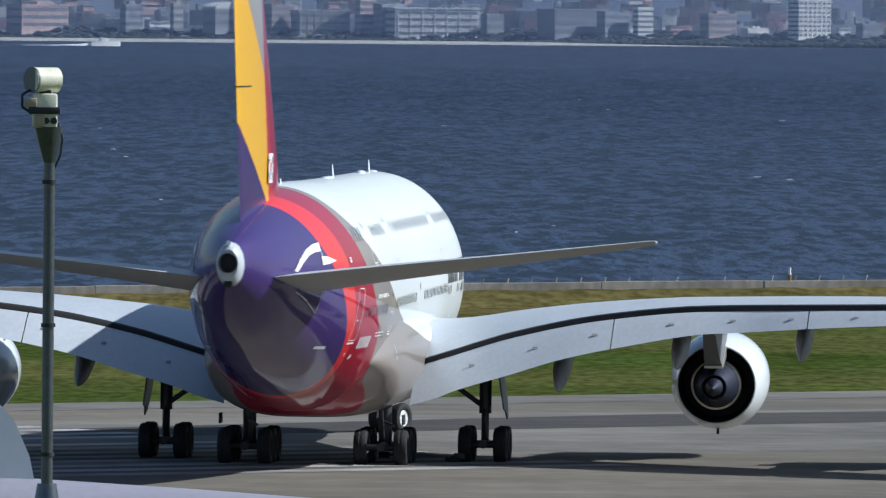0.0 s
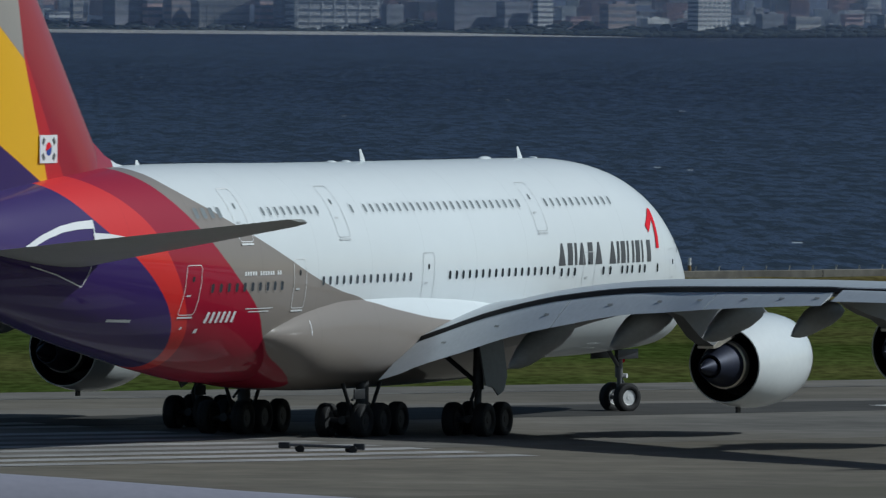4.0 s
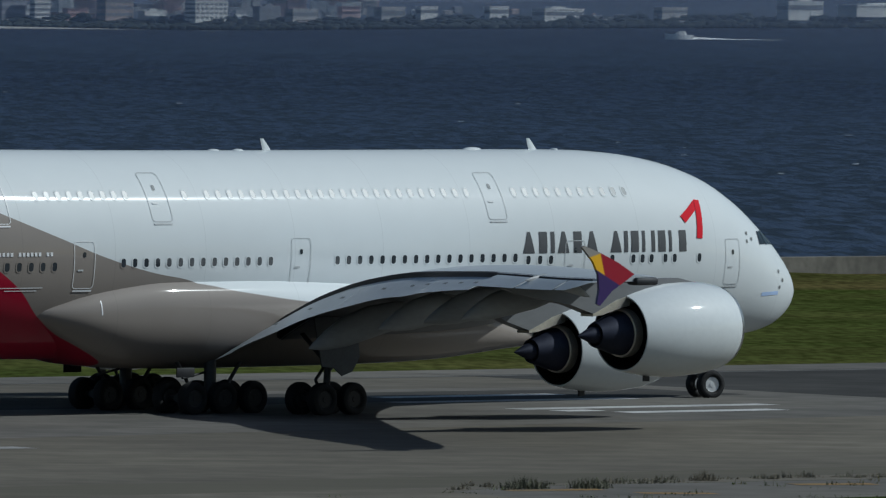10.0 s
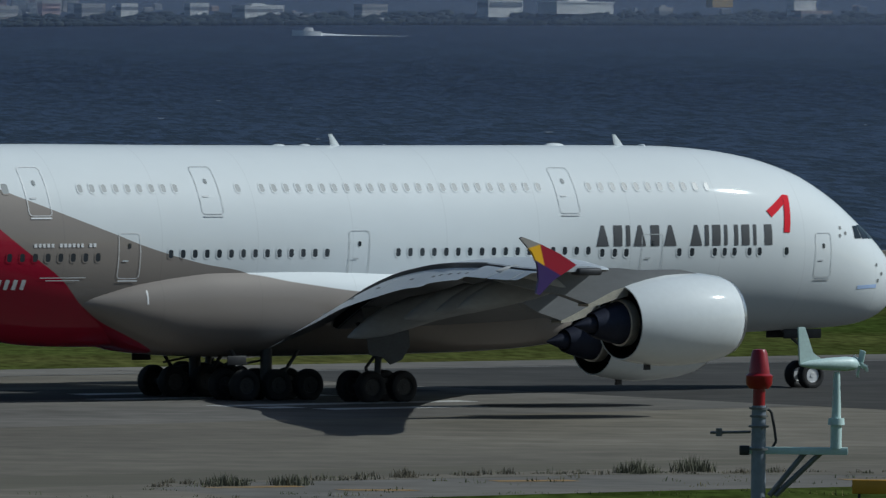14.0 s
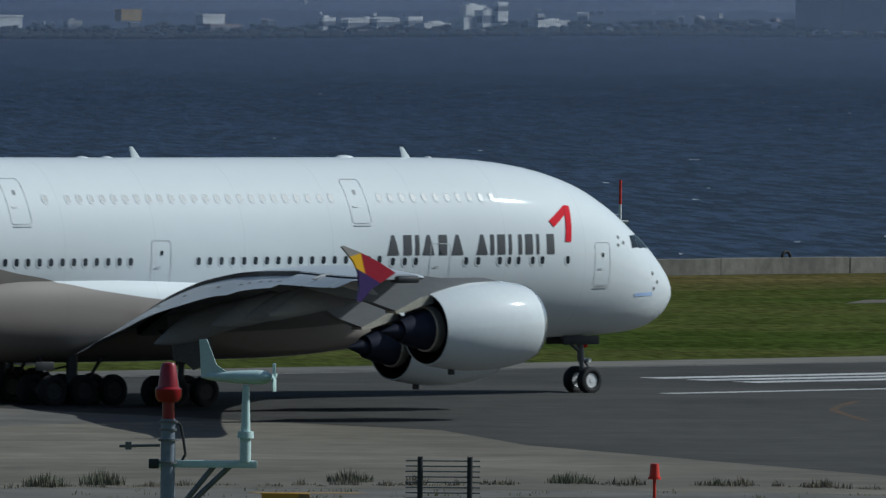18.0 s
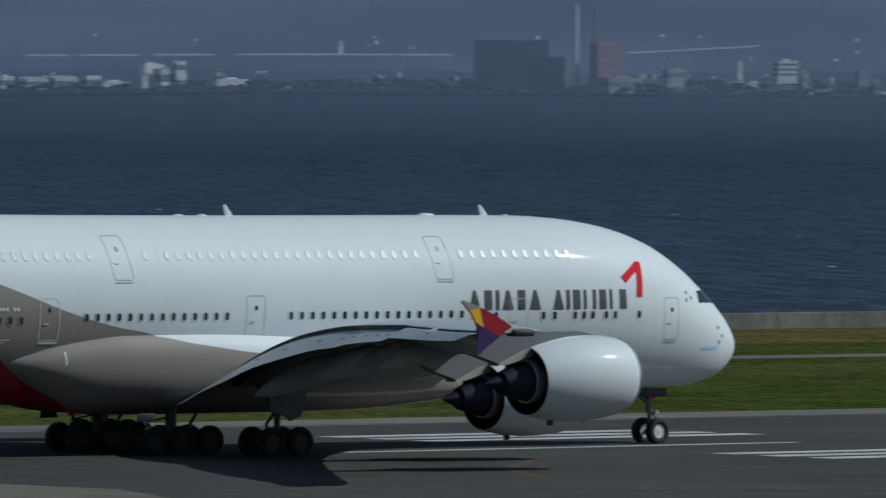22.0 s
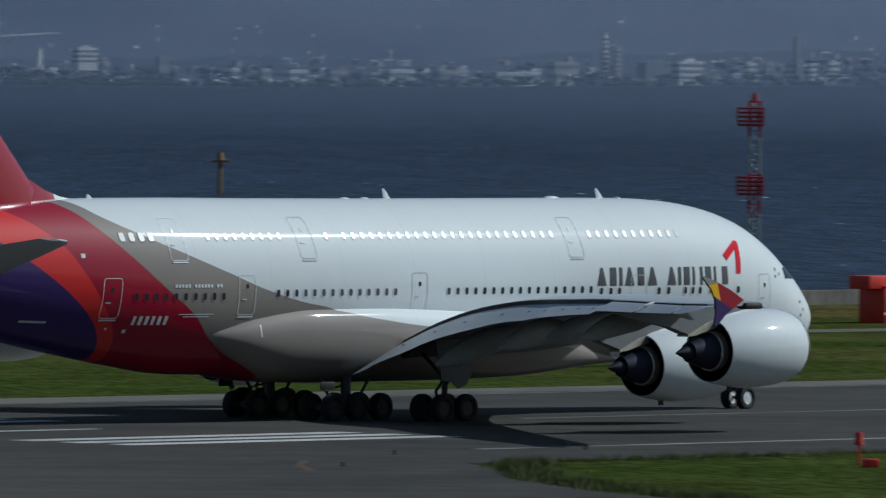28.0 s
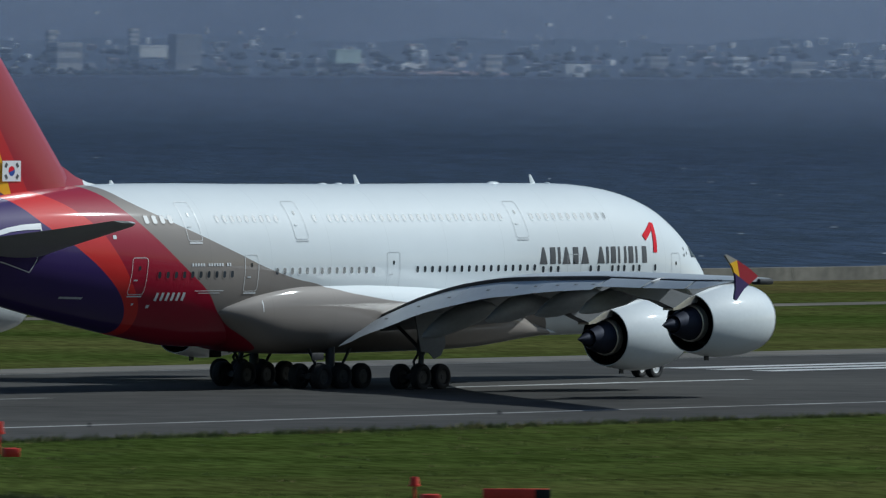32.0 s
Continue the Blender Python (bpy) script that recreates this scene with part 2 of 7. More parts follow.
# ---- building blocks ----
def part(name, bm, material, parent=None, label="", smooth=True):
    """Links a bmesh as one mesh object, under a thing or a part."""
    me = bpy.data.meshes.new(name)
    bmesh.ops.recalc_face_normals(bm, faces=bm.faces)
    for f in bm.faces:
        f.smooth = smooth
    bm.to_mesh(me)
    bm.free()
    me.materials.append(material)
    if smooth:
        me.set_sharp_from_angle(angle=radians(38))
    ob = new(name, me)
    ob.parent = parent
    if label:
        ob["label"] = label
    return ob


def share(name, src, parent, m):
    """Another object on the same mesh."""
    ob = new(name, src.data)
    ob.parent = parent
    ob.matrix_basis = m
    return ob


def box(bm, lo, hi, bev=0.0, m=None):
    r = bmesh.ops.create_cube(bm, size=1)
    vs = r["verts"]
    bmesh.ops.transform(bm, matrix=Matrix.Translation([(a + b) / 2 for a, b in zip(lo, hi)]) @ Matrix.Diagonal((*[max(b - a, 1e-4) for a, b in zip(lo, hi)], 1)), verts=vs)
    if bev:
        es = list({e for v in vs for e in v.link_edges})
        g = bmesh.ops.bevel(bm, geom=es, offset=bev, segments=2, affect="EDGES", profile=0.5)
        vs = list({v for v in g["verts"]} | {v for v in vs if v.is_valid})
    if m is not None:
        bmesh.ops.transform(bm, matrix=m, verts=[v for v in vs if v.is_valid])
    return bm


def tube(bm, a, b, r1, r2=None, seg=14):
    """A capped tapered rod from a to b."""
    a, b = Vector(a), Vector(b)
    r2 = r1 if r2 is None else r2
    d = b - a
    q = d.to_track_quat("Z", "Y").to_matrix().to_4x4()
    bmesh.ops.create_cone(bm, cap_ends=True, segments=seg, radius1=r1, radius2=r2, depth=d.length, matrix=Matrix.Translation((a + b) / 2) @ q)
    return bm


def rings(bm, loops, close=True, cap=True):
    """A skin over loops of points."""
    vs = [[bm.verts.new(p) for p in lp] for lp in loops]
    n = len(vs[0])
    for a, b in zip(vs, vs[1:]):
        for i in range(n if close else n - 1):
            j = (i + 1) % n
            bm.faces.new((a[i], a[j], b[j], b[i]))
    if cap and close:
        bm.faces.new(vs[0])
        bm.faces.new(vs[-1])
    return bm


def spin(profile, axis="x", seg=40, cap=False):
    """A body of revolution about the x axis: profile of (x, r)."""
    bm = bmesh.new()
    loops = []
    for x, r in profile:
        loops.append([(x, r * math.cos(2 * math.pi * i / seg), r * math.sin(2 * math.pi * i / seg)) for i in range(seg)])
    return rings(bm, loops, True, cap)


def thing(name, m, label, category, group="", kind=""):
    ob = new(name)
    ob.matrix_basis = m
    return tagged(ob, label, category, group, kind)


def sheet(name, pts, material, label="", category="", z=None, thick=0.0):
    """A level sheet through the corners pts."""
    bm = bmesh.new()
    vs = [bm.verts.new(p) for p in pts]
    bm.faces.new(vs)
    bm.normal_update()
    ob = part(name, bm, material, None, "", False)
    if ob.data.polygons[0].normal.z < 0:
        ob.data.flip_normals()
    return tagged(ob, label, category, "", "structure")


# ---- ground ----
M_GRASS = two_tone("grass", (0.043, 0.061, 0.014), (0.078, 0.080, 0.026), 0.02, 0.95, 0.4, 0.7, (0.55, 1.4, 1), fine=0.35, spec=0.0, var=0.3)
M_DRY = two_tone("dry_grass", (0.092, 0.078, 0.030), (0.060, 0.066, 0.020), 0.03, 0.95, 0.45, 0.7, (0.5, 1.5, 1), fine=0.35, spec=0.0, var=0.3)
M_ASPHALT = two_tone("asphalt", (0.060, 0.058, 0.055), (0.076, 0.073, 0.068), 0.03, 0.85, 0.45, 0.65, fine=0.3, spec=0.06, var=0.26)
M_CONCRETE = two_tone("pale_pavement", (0.165, 0.150, 0.122), (0.125, 0.114, 0.096), 0.03, 0.85, 0.4, 0.65, fine=0.3, spec=0.06, var=0.26)
M_RUBBERED = two_tone("rubbered_pavement", (0.135, 0.128, 0.117), (0.185, 0.172, 0.15), 0.025, 0.85, 0.4, 0.65, fine=0.3, spec=0.06, var=0.26)
M_PAINT = two_tone("marking_paint", (0.52, 0.52, 0.51), (0.3, 0.3, 0.3), 0.15, 0.7, 0.5, 0.75, fine=3.0)
M_WORNPAINT = two_tone("worn_marking_paint", (0.34, 0.335, 0.33), (0.2, 0.195, 0.19), 0.15, 0.8, 0.45, 0.65, fine=3.0, spec=0.06)
M_FADEDPAINT = two_tone("faded_marking_paint", (0.19, 0.187, 0.18), (0.11, 0.108, 0.105), 0.1, 0.8, 0.45, 0.65, fine=3.0, spec=0.06)
M_YELLOWPAINT = two_tone("yellow_paint", (0.27, 0.17, 0.06), (0.16, 0.13, 0.075), 0.2, 0.7, 0.5, 0.8, fine=3.0)
M_SEAWALL = two_tone("seawall_concrete", (0.19, 0.178, 0.152), (0.125, 0.118, 0.102), 0.2, 0.9, 0.4, 0.7, fine=3.0)


def speckle(m, across, deep, amount, scale=1.0):
    """Adds a third, fine layer of tufts or grit with its own proportions."""
    t = m.node_tree
    b = t.nodes["Principled BSDF"]
    src = b.inputs["Base Color"].links[0].from_socket
    co = next(n for n in t.nodes if n.type == "TEX_COORD")
    mp, n, mr, mul = (t.nodes.new("ShaderNode" + k) for k in ("Mapping", "TexNoise", "MapRange", "VectorMath"))
    mp.inputs["Scale"].default_value = (1 / across, 1 / deep, 1)
    n.inputs["Scale"].default_value, n.inputs["Detail"].default_value = scale, 3
    mr.inputs["From Min"].default_value, mr.inputs["From Max"].default_value = 0.35, 0.65
    mr.inputs["To Min"].default_value, mr.inputs["To Max"].default_value = 1 - amount, 1 + amount
    mul.operation = "SCALE"
    t.links.new(co.outputs["Object"], mp.inputs[0])
    t.links.new(mp.outputs[0], n.inputs["Vector"])
    t.links.new(n.outputs[0], mr.inputs[0])
    t.links.new(src, mul.inputs[0])
    t.links.new(mr.outputs[0], mul.inputs["Scale"])
    t.links.new(mul.outputs[0], b.inputs["Base Color"])


for m_ in (M_GRASS, M_DRY):
    speckle(m_, 0.7, 2.6, 0.32)
    speckle(m_, 7.0, 9.0, 0.16)
for m_ in (M_ASPHALT, M_CONCRETE, M_RUBBERED):
    speckle(m_, 1.5, 1.6, 0.08)
    speckle(m_, 14.0, 3.5, 0.09)
speckle(M_SEAWALL, 0.6, 0.6, 0.15)


def patch(name, corners, material, z, label="", category=""):
    return sheet(name, [rw(u, v, z) for u, v in corners], material, label, category)


ground = patch("ground", [(-3200, -3200), (4200, -3200), (4200, 566), (-3200, 566)], M_GRASS, 0.034, "green airfield grass with dry patches", "grass")
M_MIXED = two_tone("mixed_grass", (0.062, 0.070, 0.020), (0.045, 0.062, 0.014), 0.03, 0.95, 0.4, 0.7, (0.5, 1.5, 1), fine=0.35, spec=0.0, var=0.3)
speckle(M_MIXED, 0.7, 2.6, 0.32)
edge_a = [(u, 521 + 5 * noise.noise((u * 0.045, 1.0, 0)) + 3 * noise.noise((u * 0.21, 4.0, 0))) for u in range(-900, 2601, 4)]
edge_b = [(u, 536 + 7 * noise.noise((u * 0.04, 7.0, 0)) + 4 * noise.noise((u * 0.2, 9.0, 0))) for u in range(-900, 2601, 4)]
patch("mixed_verge", edge_a + [(2600, 565.5), (-900, 565.5)], M_MIXED, 0.038, "half-dry grass between green field and verge", "grass")
patch("dry_verge", edge_b + [(2600, 565.5), (-900, 565.5)], M_DRY, 0.042, "brown dry grass verge before the sea wall", "grass")
patch("pavement_turning", [(-900, 200), (236, 200), (257, 329), (262, 331.5), (280, 330.5), (288, 326), (297, 318.5), (303, 311), (309, 300), (318, 300), (330, 352), (334, 365), (334, 432), (-900, 432)], M_CONCRETE, 0.044, "pale stained concrete of the turning area", "pavement")
patch("runway", [(333, 353), (2600, 353), (2600, 432), (333, 432)], M_ASPHALT, 0.052, "dark grey asphalt runway with white markings", "runway")
patch("taxiway", [(310, 300), (300, 180), (350, 180), (355.2, 295), (357.6, 311), (363.8, 327), (371.6, 339), (381.6, 349), (384, 353.4), (333, 366), (325, 352), (316, 321)], M_ASPHALT, 0.048, "dark asphalt taxiway joining the runway", "taxiway")
patch("service_strip", [(250, 319), (257, 329), (262, 331.5), (280, 330.5), (288, 326), (297, 318.5), (303, 311), (309, 300), (303.5, 300), (297.7, 309.9), (291, 315), (282, 318.5), (273, 319.2)], M_RUBBERED, 0.039, "grey asphalt strip between pavement and grass", "pavement")
patch("runway_shoulder_far", [(-900, 425.6), (333, 425.6), (333, 432), (-900, 432)], M_RUBBERED, 0.048, "grey pavement shoulder beside the grass", "pavement")
patch("runway_shoulder_right", [(333, 425.6), (2600, 425.6), (2600, 432), (333, 432)], M_RUBBERED, 0.056, "pale pavement shoulder along the runway", "pavement")
patch("runway_rubber", [(236, 372), (333, 380), (333, 412), (236, 416)], M_RUBBERED, 0.0505, "pavement darkened by tyre rubber", "pavement")
patch("perimeter_road", [(496, 509), (2600, 509), (2600, 514.5), (503, 514.5)], M_CONCRETE, 0.048, "pale perimeter road in the grass", "road")


def stripe(corners, material=None, z=0.0585):
    return patch("marking", corners, material or M_PAINT, z, "white painted runway marking", "marking")


for u0 in [373.4 + 60 * k for k in range(16)]:      # centre line dashes, the second one fainter
    stripe([(u0, 394.6), (u0 + 30, 394.6), (u0 + 30, 395.5), (u0, 395.5)], M_FADEDPAINT if u0 == 433.4 else M_PAINT)
stripe([(398, 364.9), (1900, 364.9), (1900, 365.7), (398, 365.7)], M_WORNPAINT)
stripe([(150, 424.5), (1900, 424.5), (1900, 425.1), (150, 425.1)], M_FADEDPAINT)
for side in (-1, 1):                        # touchdown zone bars
    for start in (388, 538, 688):
        for k in range(3):
            c = 395 + side * (10 + 3.25 * k)
            stripe([(start, c - 0.9), (start + 22.5, c - 0.9), (start + 22.5, c + 0.9), (start, c + 0.9)])
for k in range(8):                          # threshold bars
    for side in (-1, 1):
        c = 395 + side * (3.0 + 3.55 * k)
        stripe([(236, c - 0.9), (266, c - 0.9), (266, c + 0.9), (236, c + 0.9)], M_WORNPAINT)
# the painted designator, as plain bars
for u0, u1, c in [(309, 323, 391.2), (311, 319.5, 386.3), (309, 322, 399.4), (312, 322, 404.6), (309.5, 311.5, 388.8)]:
    stripe([(u0, c - 0.8), (u1, c - 0.8), (u1, c + 0.8), (u0, c + 0.8)])
for a, b in (((259.2, 328.2), (262.9, 327.4)), ((262.3, 324.5), (264.6, 323.0)), ((272.0, 327.6), (275.0, 326.6)), ((284.5, 322.6), (288.0, 320.4))):
    patch("marking", [(a[0], a[1]), (b[0], b[1]), (b[0] + 0.3, b[1] + 1.1), (a[0] + 0.3, a[1] + 1.1)], M_YELLOWPAINT, 0.05, "worn yellow paint patch on the service strip", "marking")

# sea wall in cast sections
M_STAKE = mat("stake_paint", (0.5, 0.48, 0.44), 0.7, 0, 0.15, 2, 10)
wall = thing("sea_wall", Matrix.Identity(4), "long pale concrete sea wall with joints", "wall", "", "structure")
bm = bmesh.new()
box(bm, (0, 0, 0), (11.96, 0.9, 1.12), 0.03)
first = part("section", bm, M_SEAWALL, wall, "", False)
turn = Matrix.Rotation(math.pi / 2 - RUN, 4, "Z")
first.matrix_basis = Matrix.Translation(rw(300, 566, 0)) @ turn
for k in range(1, 75):
    h = 0.02 * math.sin(k * 2.3)
    share("section", first, wall, Matrix.Translation(rw(300 + 12 * k, 566 + h, h)) @ turn)
bm = bmesh.new()
box(bm, (0, 0, 0), (500, 0.9, 1.1))
share("section", part("section", bm, M_SEAWALL, wall, "", False), wall, Matrix.Translation(rw(1200, 566, 0)) @ turn)
wall.children[-2].matrix_basis = Matrix.Translation(rw(-200, 566, 0)) @ turn


bm = bmesh.new()
box(bm, (-0.035, -0.035, 0), (0.035, 0.035, 0.3), 0, Matrix.Rotation(radians(14), 4, "Y"))
stake = part("stake", bm, M_STAKE, wall, "pale stake on the wall", False)
for k in range(28):
    m_ = Matrix.Translation(rw(396 + 1.77 * k, 566.3, 1.1)) @ Matrix.Rotation(0.3 * math.sin(k * 1.7), 4, "Z")
    if k == 0:
        stake.matrix_basis = m_
    else:
        share("stake", stake, wall, m_)
# a low bank of dry grass before the wall at its left end
bm = bmesh.new()
rings(bm, [[rw(u, 555 + 0.6 * math.sin(u * 0.31), 0.02), rw(u, 559.5, 0.30 * k), rw(u, 563, 0.62 * k), rw(u, 565.6, 0.70 * k + 0.05 * math.sin(u * 0.9) * k)] for u, k in [(250 + 3 * i, min(1.0, (475 - 250 - 3 * i) / 24)) for i in range(76)]], close=False, cap=False)
ob = part("grass_bank", bm, M_DRY, None, "", True)
if ob.data.polygons[0].normal.z < 0:
    ob.data.flip_normals()
tagged(ob, "low bank of dry brown grass before the sea wall", "grass", "", "structure")
M_OLIVE = two_tone("weathered_pavement", (0.135, 0.124, 0.098), (0.112, 0.104, 0.084), 0.04, 0.85, 0.4, 0.65, (0.3, 2.0, 1), fine=0.3, spec=0.06, var=0.26)
patch("weathered_strip", [(120, 331.8), (256.5, 331.8), (300, 336), (300, 339.2), (120, 339.2)], M_OLIVE, 0.0465, "weathered olive strip of pavement", "pavement")
M_PALECONC = two_tone("bleached_pavement", (0.24, 0.222, 0.19), (0.17, 0.158, 0.135), 0.04, 0.85, 0.4, 0.65, fine=0.3, spec=0.06, var=0.26)
patch("pale_pavement", [(-900, 333), (229, 333), (235.4, 366), (235.4, 376), (-900, 376)], M_PALECONC, 0.048, "bleached pale concrete of the runway end", "pavement")
patch("tar_patch", [(262, 398), (330, 401), (330, 409), (298, 411), (262, 406)], M_ASPHALT, 0.0545, "dark resurfaced strip in the pavement", "pavement")
# worn orange guide lines on the taxiway
M_WORNORANGE = two_tone("worn_orange_paint", (0.135, 0.085, 0.055), (0.085, 0.075, 0.062), 0.3, 0.85, 0.4, 0.65, fine=3.0, spec=0.06)
for way in (((357.1, 365.0), (361.2, 370.4), (365.2, 375.5), (370.0, 379.9), (374.5, 383.4)), ((371.3, 350.6), (375.8, 355.6), (380.0, 359.2))):
    bm = bmesh.new()
    rings(bm, [[rw(u - 0.14, v + 0.14, 0.0585), rw(u + 0.14, v - 0.14, 0.0585)] for u, v in way], close=False, cap=False)
    ob = part("marking", bm, M_WORNORANGE, None, "", False)
    if ob.data.polygons[0].normal.z < 0:
        ob.data.flip_normals()
    tagged(ob, "worn orange curved guide line on the taxiway", "marking", "", "structure")


# ---- sea, opposite shore, hills ----
def sea_material():
    m = bpy.data.materials.new("sea_water")
    m.use_nodes = True
    t = m.node_tree
    b = t.nodes["Principled BSDF"]
    co = t.nodes.new("ShaderNodeTexCoord")
    mp = t.nodes.new("ShaderNodeMapping")
    mp.inputs["Rotation"].default_value = (0, 0, radians(8))
    mp.inputs["Scale"].default_value = (1.0, 0.14, 1)
    t.links.new(co.outputs["Object"], mp.inputs[0])
    a, c, d = (t.nodes.new("ShaderNodeTexNoise") for _ in range(3))
    for n, s, det in ((a, 0.5, 4), (c, 0.17, 4), (d, 1.9, 2)):
        n.inputs["Scale"].default_value, n.inputs["Detail"].default_value = s, det
        t.links.new(mp.outputs[0], n.inputs["Vector"])
    add = t.nodes.new("ShaderNodeMath")
    add.operation, add.inputs[1].default_value = "MULTIPLY_ADD", 0.5
    t.links.new(d.outputs[0], add.inputs[0])
    t.links.new(a.outputs[0], add.inputs[2])
    wide = t.nodes.new("ShaderNodeMath")
    wide.operation, wide.inputs[1].default_value = "MULTIPLY_ADD", 0.36
    t.links.new(c.outputs[0], wide.inputs[0])
    t.links.new(add.outputs[0], wide.inputs[2])
    # sky mirrored on wave faces is put into the colour, navy to paler blue
    r = t.nodes.new("ShaderNodeValToRGB")
    r.color_ramp.elements[0].position, r.color_ramp.elements[0].color = 0.0, (0.0004, 0.0018, 0.009, 1)
    r.color_ramp.elements[1].position, r.color_ramp.elements[1].color = 1.0, (0.024, 0.037, 0.074, 1)
    fit = t.nodes.new("ShaderNodeMapRange")
    fit.inputs["From Min"].default_value, fit.inputs["From Max"].default_value = 0.875, 0.995
    t.links.new(wide.outputs[0], fit.inputs[0])
    t.links.new(fit.outputs[0], r.inputs[0])
    t.links.new(r.outputs[0], b.inputs["Base Color"])
    bp = t.nodes.new("ShaderNodeBump")
    bp.inputs["Strength"].default_value, bp.inputs["Distance"].default_value = 0.7, 0.8
    t.links.new(add.outputs[0], bp.inputs["Height"])
    t.links.new(bp.outputs[0], b.inputs["Normal"])
    b.inputs["Roughness"].default_value = 0.4
    b.inputs["Specular IOR Level"].default_value = 0.10
    return m


SHORE_R = 4480.0
SHORE_EL = [(-12, -0.255), (2, -0.25), (3.5, -0.225), (6, -0.205), (8, -0.17), (11.6, -0.165), (14, -0.133), (18.5, -0.112), (30, -0.11)]


def shore_el(az):
    return float(np.interp(az, [p[0] for p in SHORE_EL], [p[1] for p in SHORE_EL]))


def far(az, el, r=SHORE_R):
    """A place at an azimuth and elevation (degrees) as seen from the terrace."""
    a = radians(az)
    return Vector((r * math.sin(a), r * math.cos(a), EYE.z + r * math.tan(radians(el))))


def build_sea():
    bm = bmesh.new()
    azs = [-60, -45, -30, -20, -12, -8, -5] + [k * 1.0 for k in range(-3, 24)] + [27, 32, 40, 55, 75, 95]
    loops = []
    for az in azs:
        a = radians(az)
        # the near edge lies along the sea wall
        rel = math.cos(a - (RUN - math.pi / 2))
        near = min(567.5 / rel, 4000) if rel > 0.05 else 4000
        end = far(az, shore_el(az))
        lp = []
        for k in range(25):
            r = near + (SHORE_R + 25 - near) * (k / 24)
            s = max(0.0, min(1.0, (r - 3300) / (SHORE_R - 3300)))
            lp.append((r * math.sin(a), r * math.cos(a), -2.4 + (end.z + 2.4) * s * s))
        loops.append(lp)
    rings(bm, loops, close=False, cap=False)
    ob = part("water", bm, sea_material(), None, "", True)
    if ob.data.polygons[0].normal.z < 0:
        ob.data.flip_normals()
    tagged(ob, "dark blue choppy sea with small whitecaps", "sea", "", "structure")


build_sea()
M_FOAM = mat("sea_foam", (0.4, 0.43, 0.47), 0.7, 0, 0.2, 0.5, 3)


def build_foam():
    rnd = random.Random(7)
    bm = bmesh.new()
    for _ in range(170):
        az, el = rnd.uniform(-3, 20.5) if rnd.random() < 0.5 else rnd.uniform(7, 20.5), -rnd.uniform(0.34, 1.55) ** 1.0
        r = (EYE.z + 2.2) / math.tan(radians(-el))
        if r > 3600 or r < 640:
            continue
        s = max(0.0, (r - 3300) / (SHORE_R - 3300))
        z = -2.25 + (far(az, shore_el(az)).z + 2.4) * s * s
        c = Vector((r * math.sin(radians(az)), r * math.cos(radians(az)), z))
        w = rnd.uniform(0.12, 0.5) * (1 if rnd.random() < 0.9 else 2.2)
        right = Vector((math.cos(radians(az)), -math.sin(radians(az)), 0))
        away = Vector((math.sin(radians(az)), math.cos(radians(az)), 0))
        n = 7
        top = [c + right * (w * 2 * (k / n - 0.5)) + away * rnd.uniform(0.1, 0.5) + Vector((0, 0, rnd.uniform(0.02, 0.09))) for k in range(n + 1)]
        bot = [c + right * (w * 2 * (k / n - 0.5)) - away * rnd.uniform(0.3, 0.8) for k in range(n + 1)]
        vt, vb = [bm.verts.new(p) for p in top], [bm.verts.new(p) for p in bot]
        for i in range(n):
            bm.faces.new((vb[i], vb[i + 1], vt[i + 1], vt[i]))
    tagged(part("whitecaps", bm, M_FOAM, None, "", True), "scattered small white wave crests on the sea", "whitecaps", "", "stuff")


build_foam()


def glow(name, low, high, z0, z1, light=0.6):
    """The plain backdrop of distance: haze put into a colour that also glows, with soft patches."""
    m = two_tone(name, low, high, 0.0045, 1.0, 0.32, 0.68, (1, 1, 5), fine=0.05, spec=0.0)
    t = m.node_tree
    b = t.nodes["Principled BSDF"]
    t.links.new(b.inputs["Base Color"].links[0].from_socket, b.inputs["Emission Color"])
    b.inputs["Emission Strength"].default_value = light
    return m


# blue-grey haze and its brightness are painted into hills, woods and shore land
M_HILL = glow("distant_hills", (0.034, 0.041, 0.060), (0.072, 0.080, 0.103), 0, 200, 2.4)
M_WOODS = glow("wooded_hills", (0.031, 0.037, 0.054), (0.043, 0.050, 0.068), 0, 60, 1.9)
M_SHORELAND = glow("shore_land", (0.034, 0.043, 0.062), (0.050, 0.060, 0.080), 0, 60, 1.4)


def ridge(name, r, azs, top, base, material, label):
    """A range of hills round the bay: a strip that rises and leans back."""
    bm = bmesh.new()
    loops = []
    for az in azs:
        lo, hi = far(az, base(az), r), far(az, top(az), r + 150)
        loops.append([lo, lo.lerp(hi, 0.4) + Vector((0, 0, 2)), lo.lerp(hi, 0.75), hi])
    rings(bm, loops, close=False, cap=False)
    ob = part(name, bm, material, None, "", True)
    return tagged(ob, label, "hills", "", "structure")


fine_az = [-30 + 0.5 * k for k in range(121)]
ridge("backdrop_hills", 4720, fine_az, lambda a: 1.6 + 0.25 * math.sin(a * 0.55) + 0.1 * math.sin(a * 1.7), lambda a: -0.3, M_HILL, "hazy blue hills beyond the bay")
az_mid = [-12 + 0.12 * k for k in range(300)]


def shore_top(a):
    """Elevation of the built-up land's upper edge."""
    return shore_el(a) + float(np.interp(a, [0, 6, 12, 15, 25], [0.10, 0.10, 0.14, 0.18, 0.18])) + 0.03 * noise.noise((a * 1.9, 0, 0)) + 0.015 * noise.noise((a * 7, 3, 0))


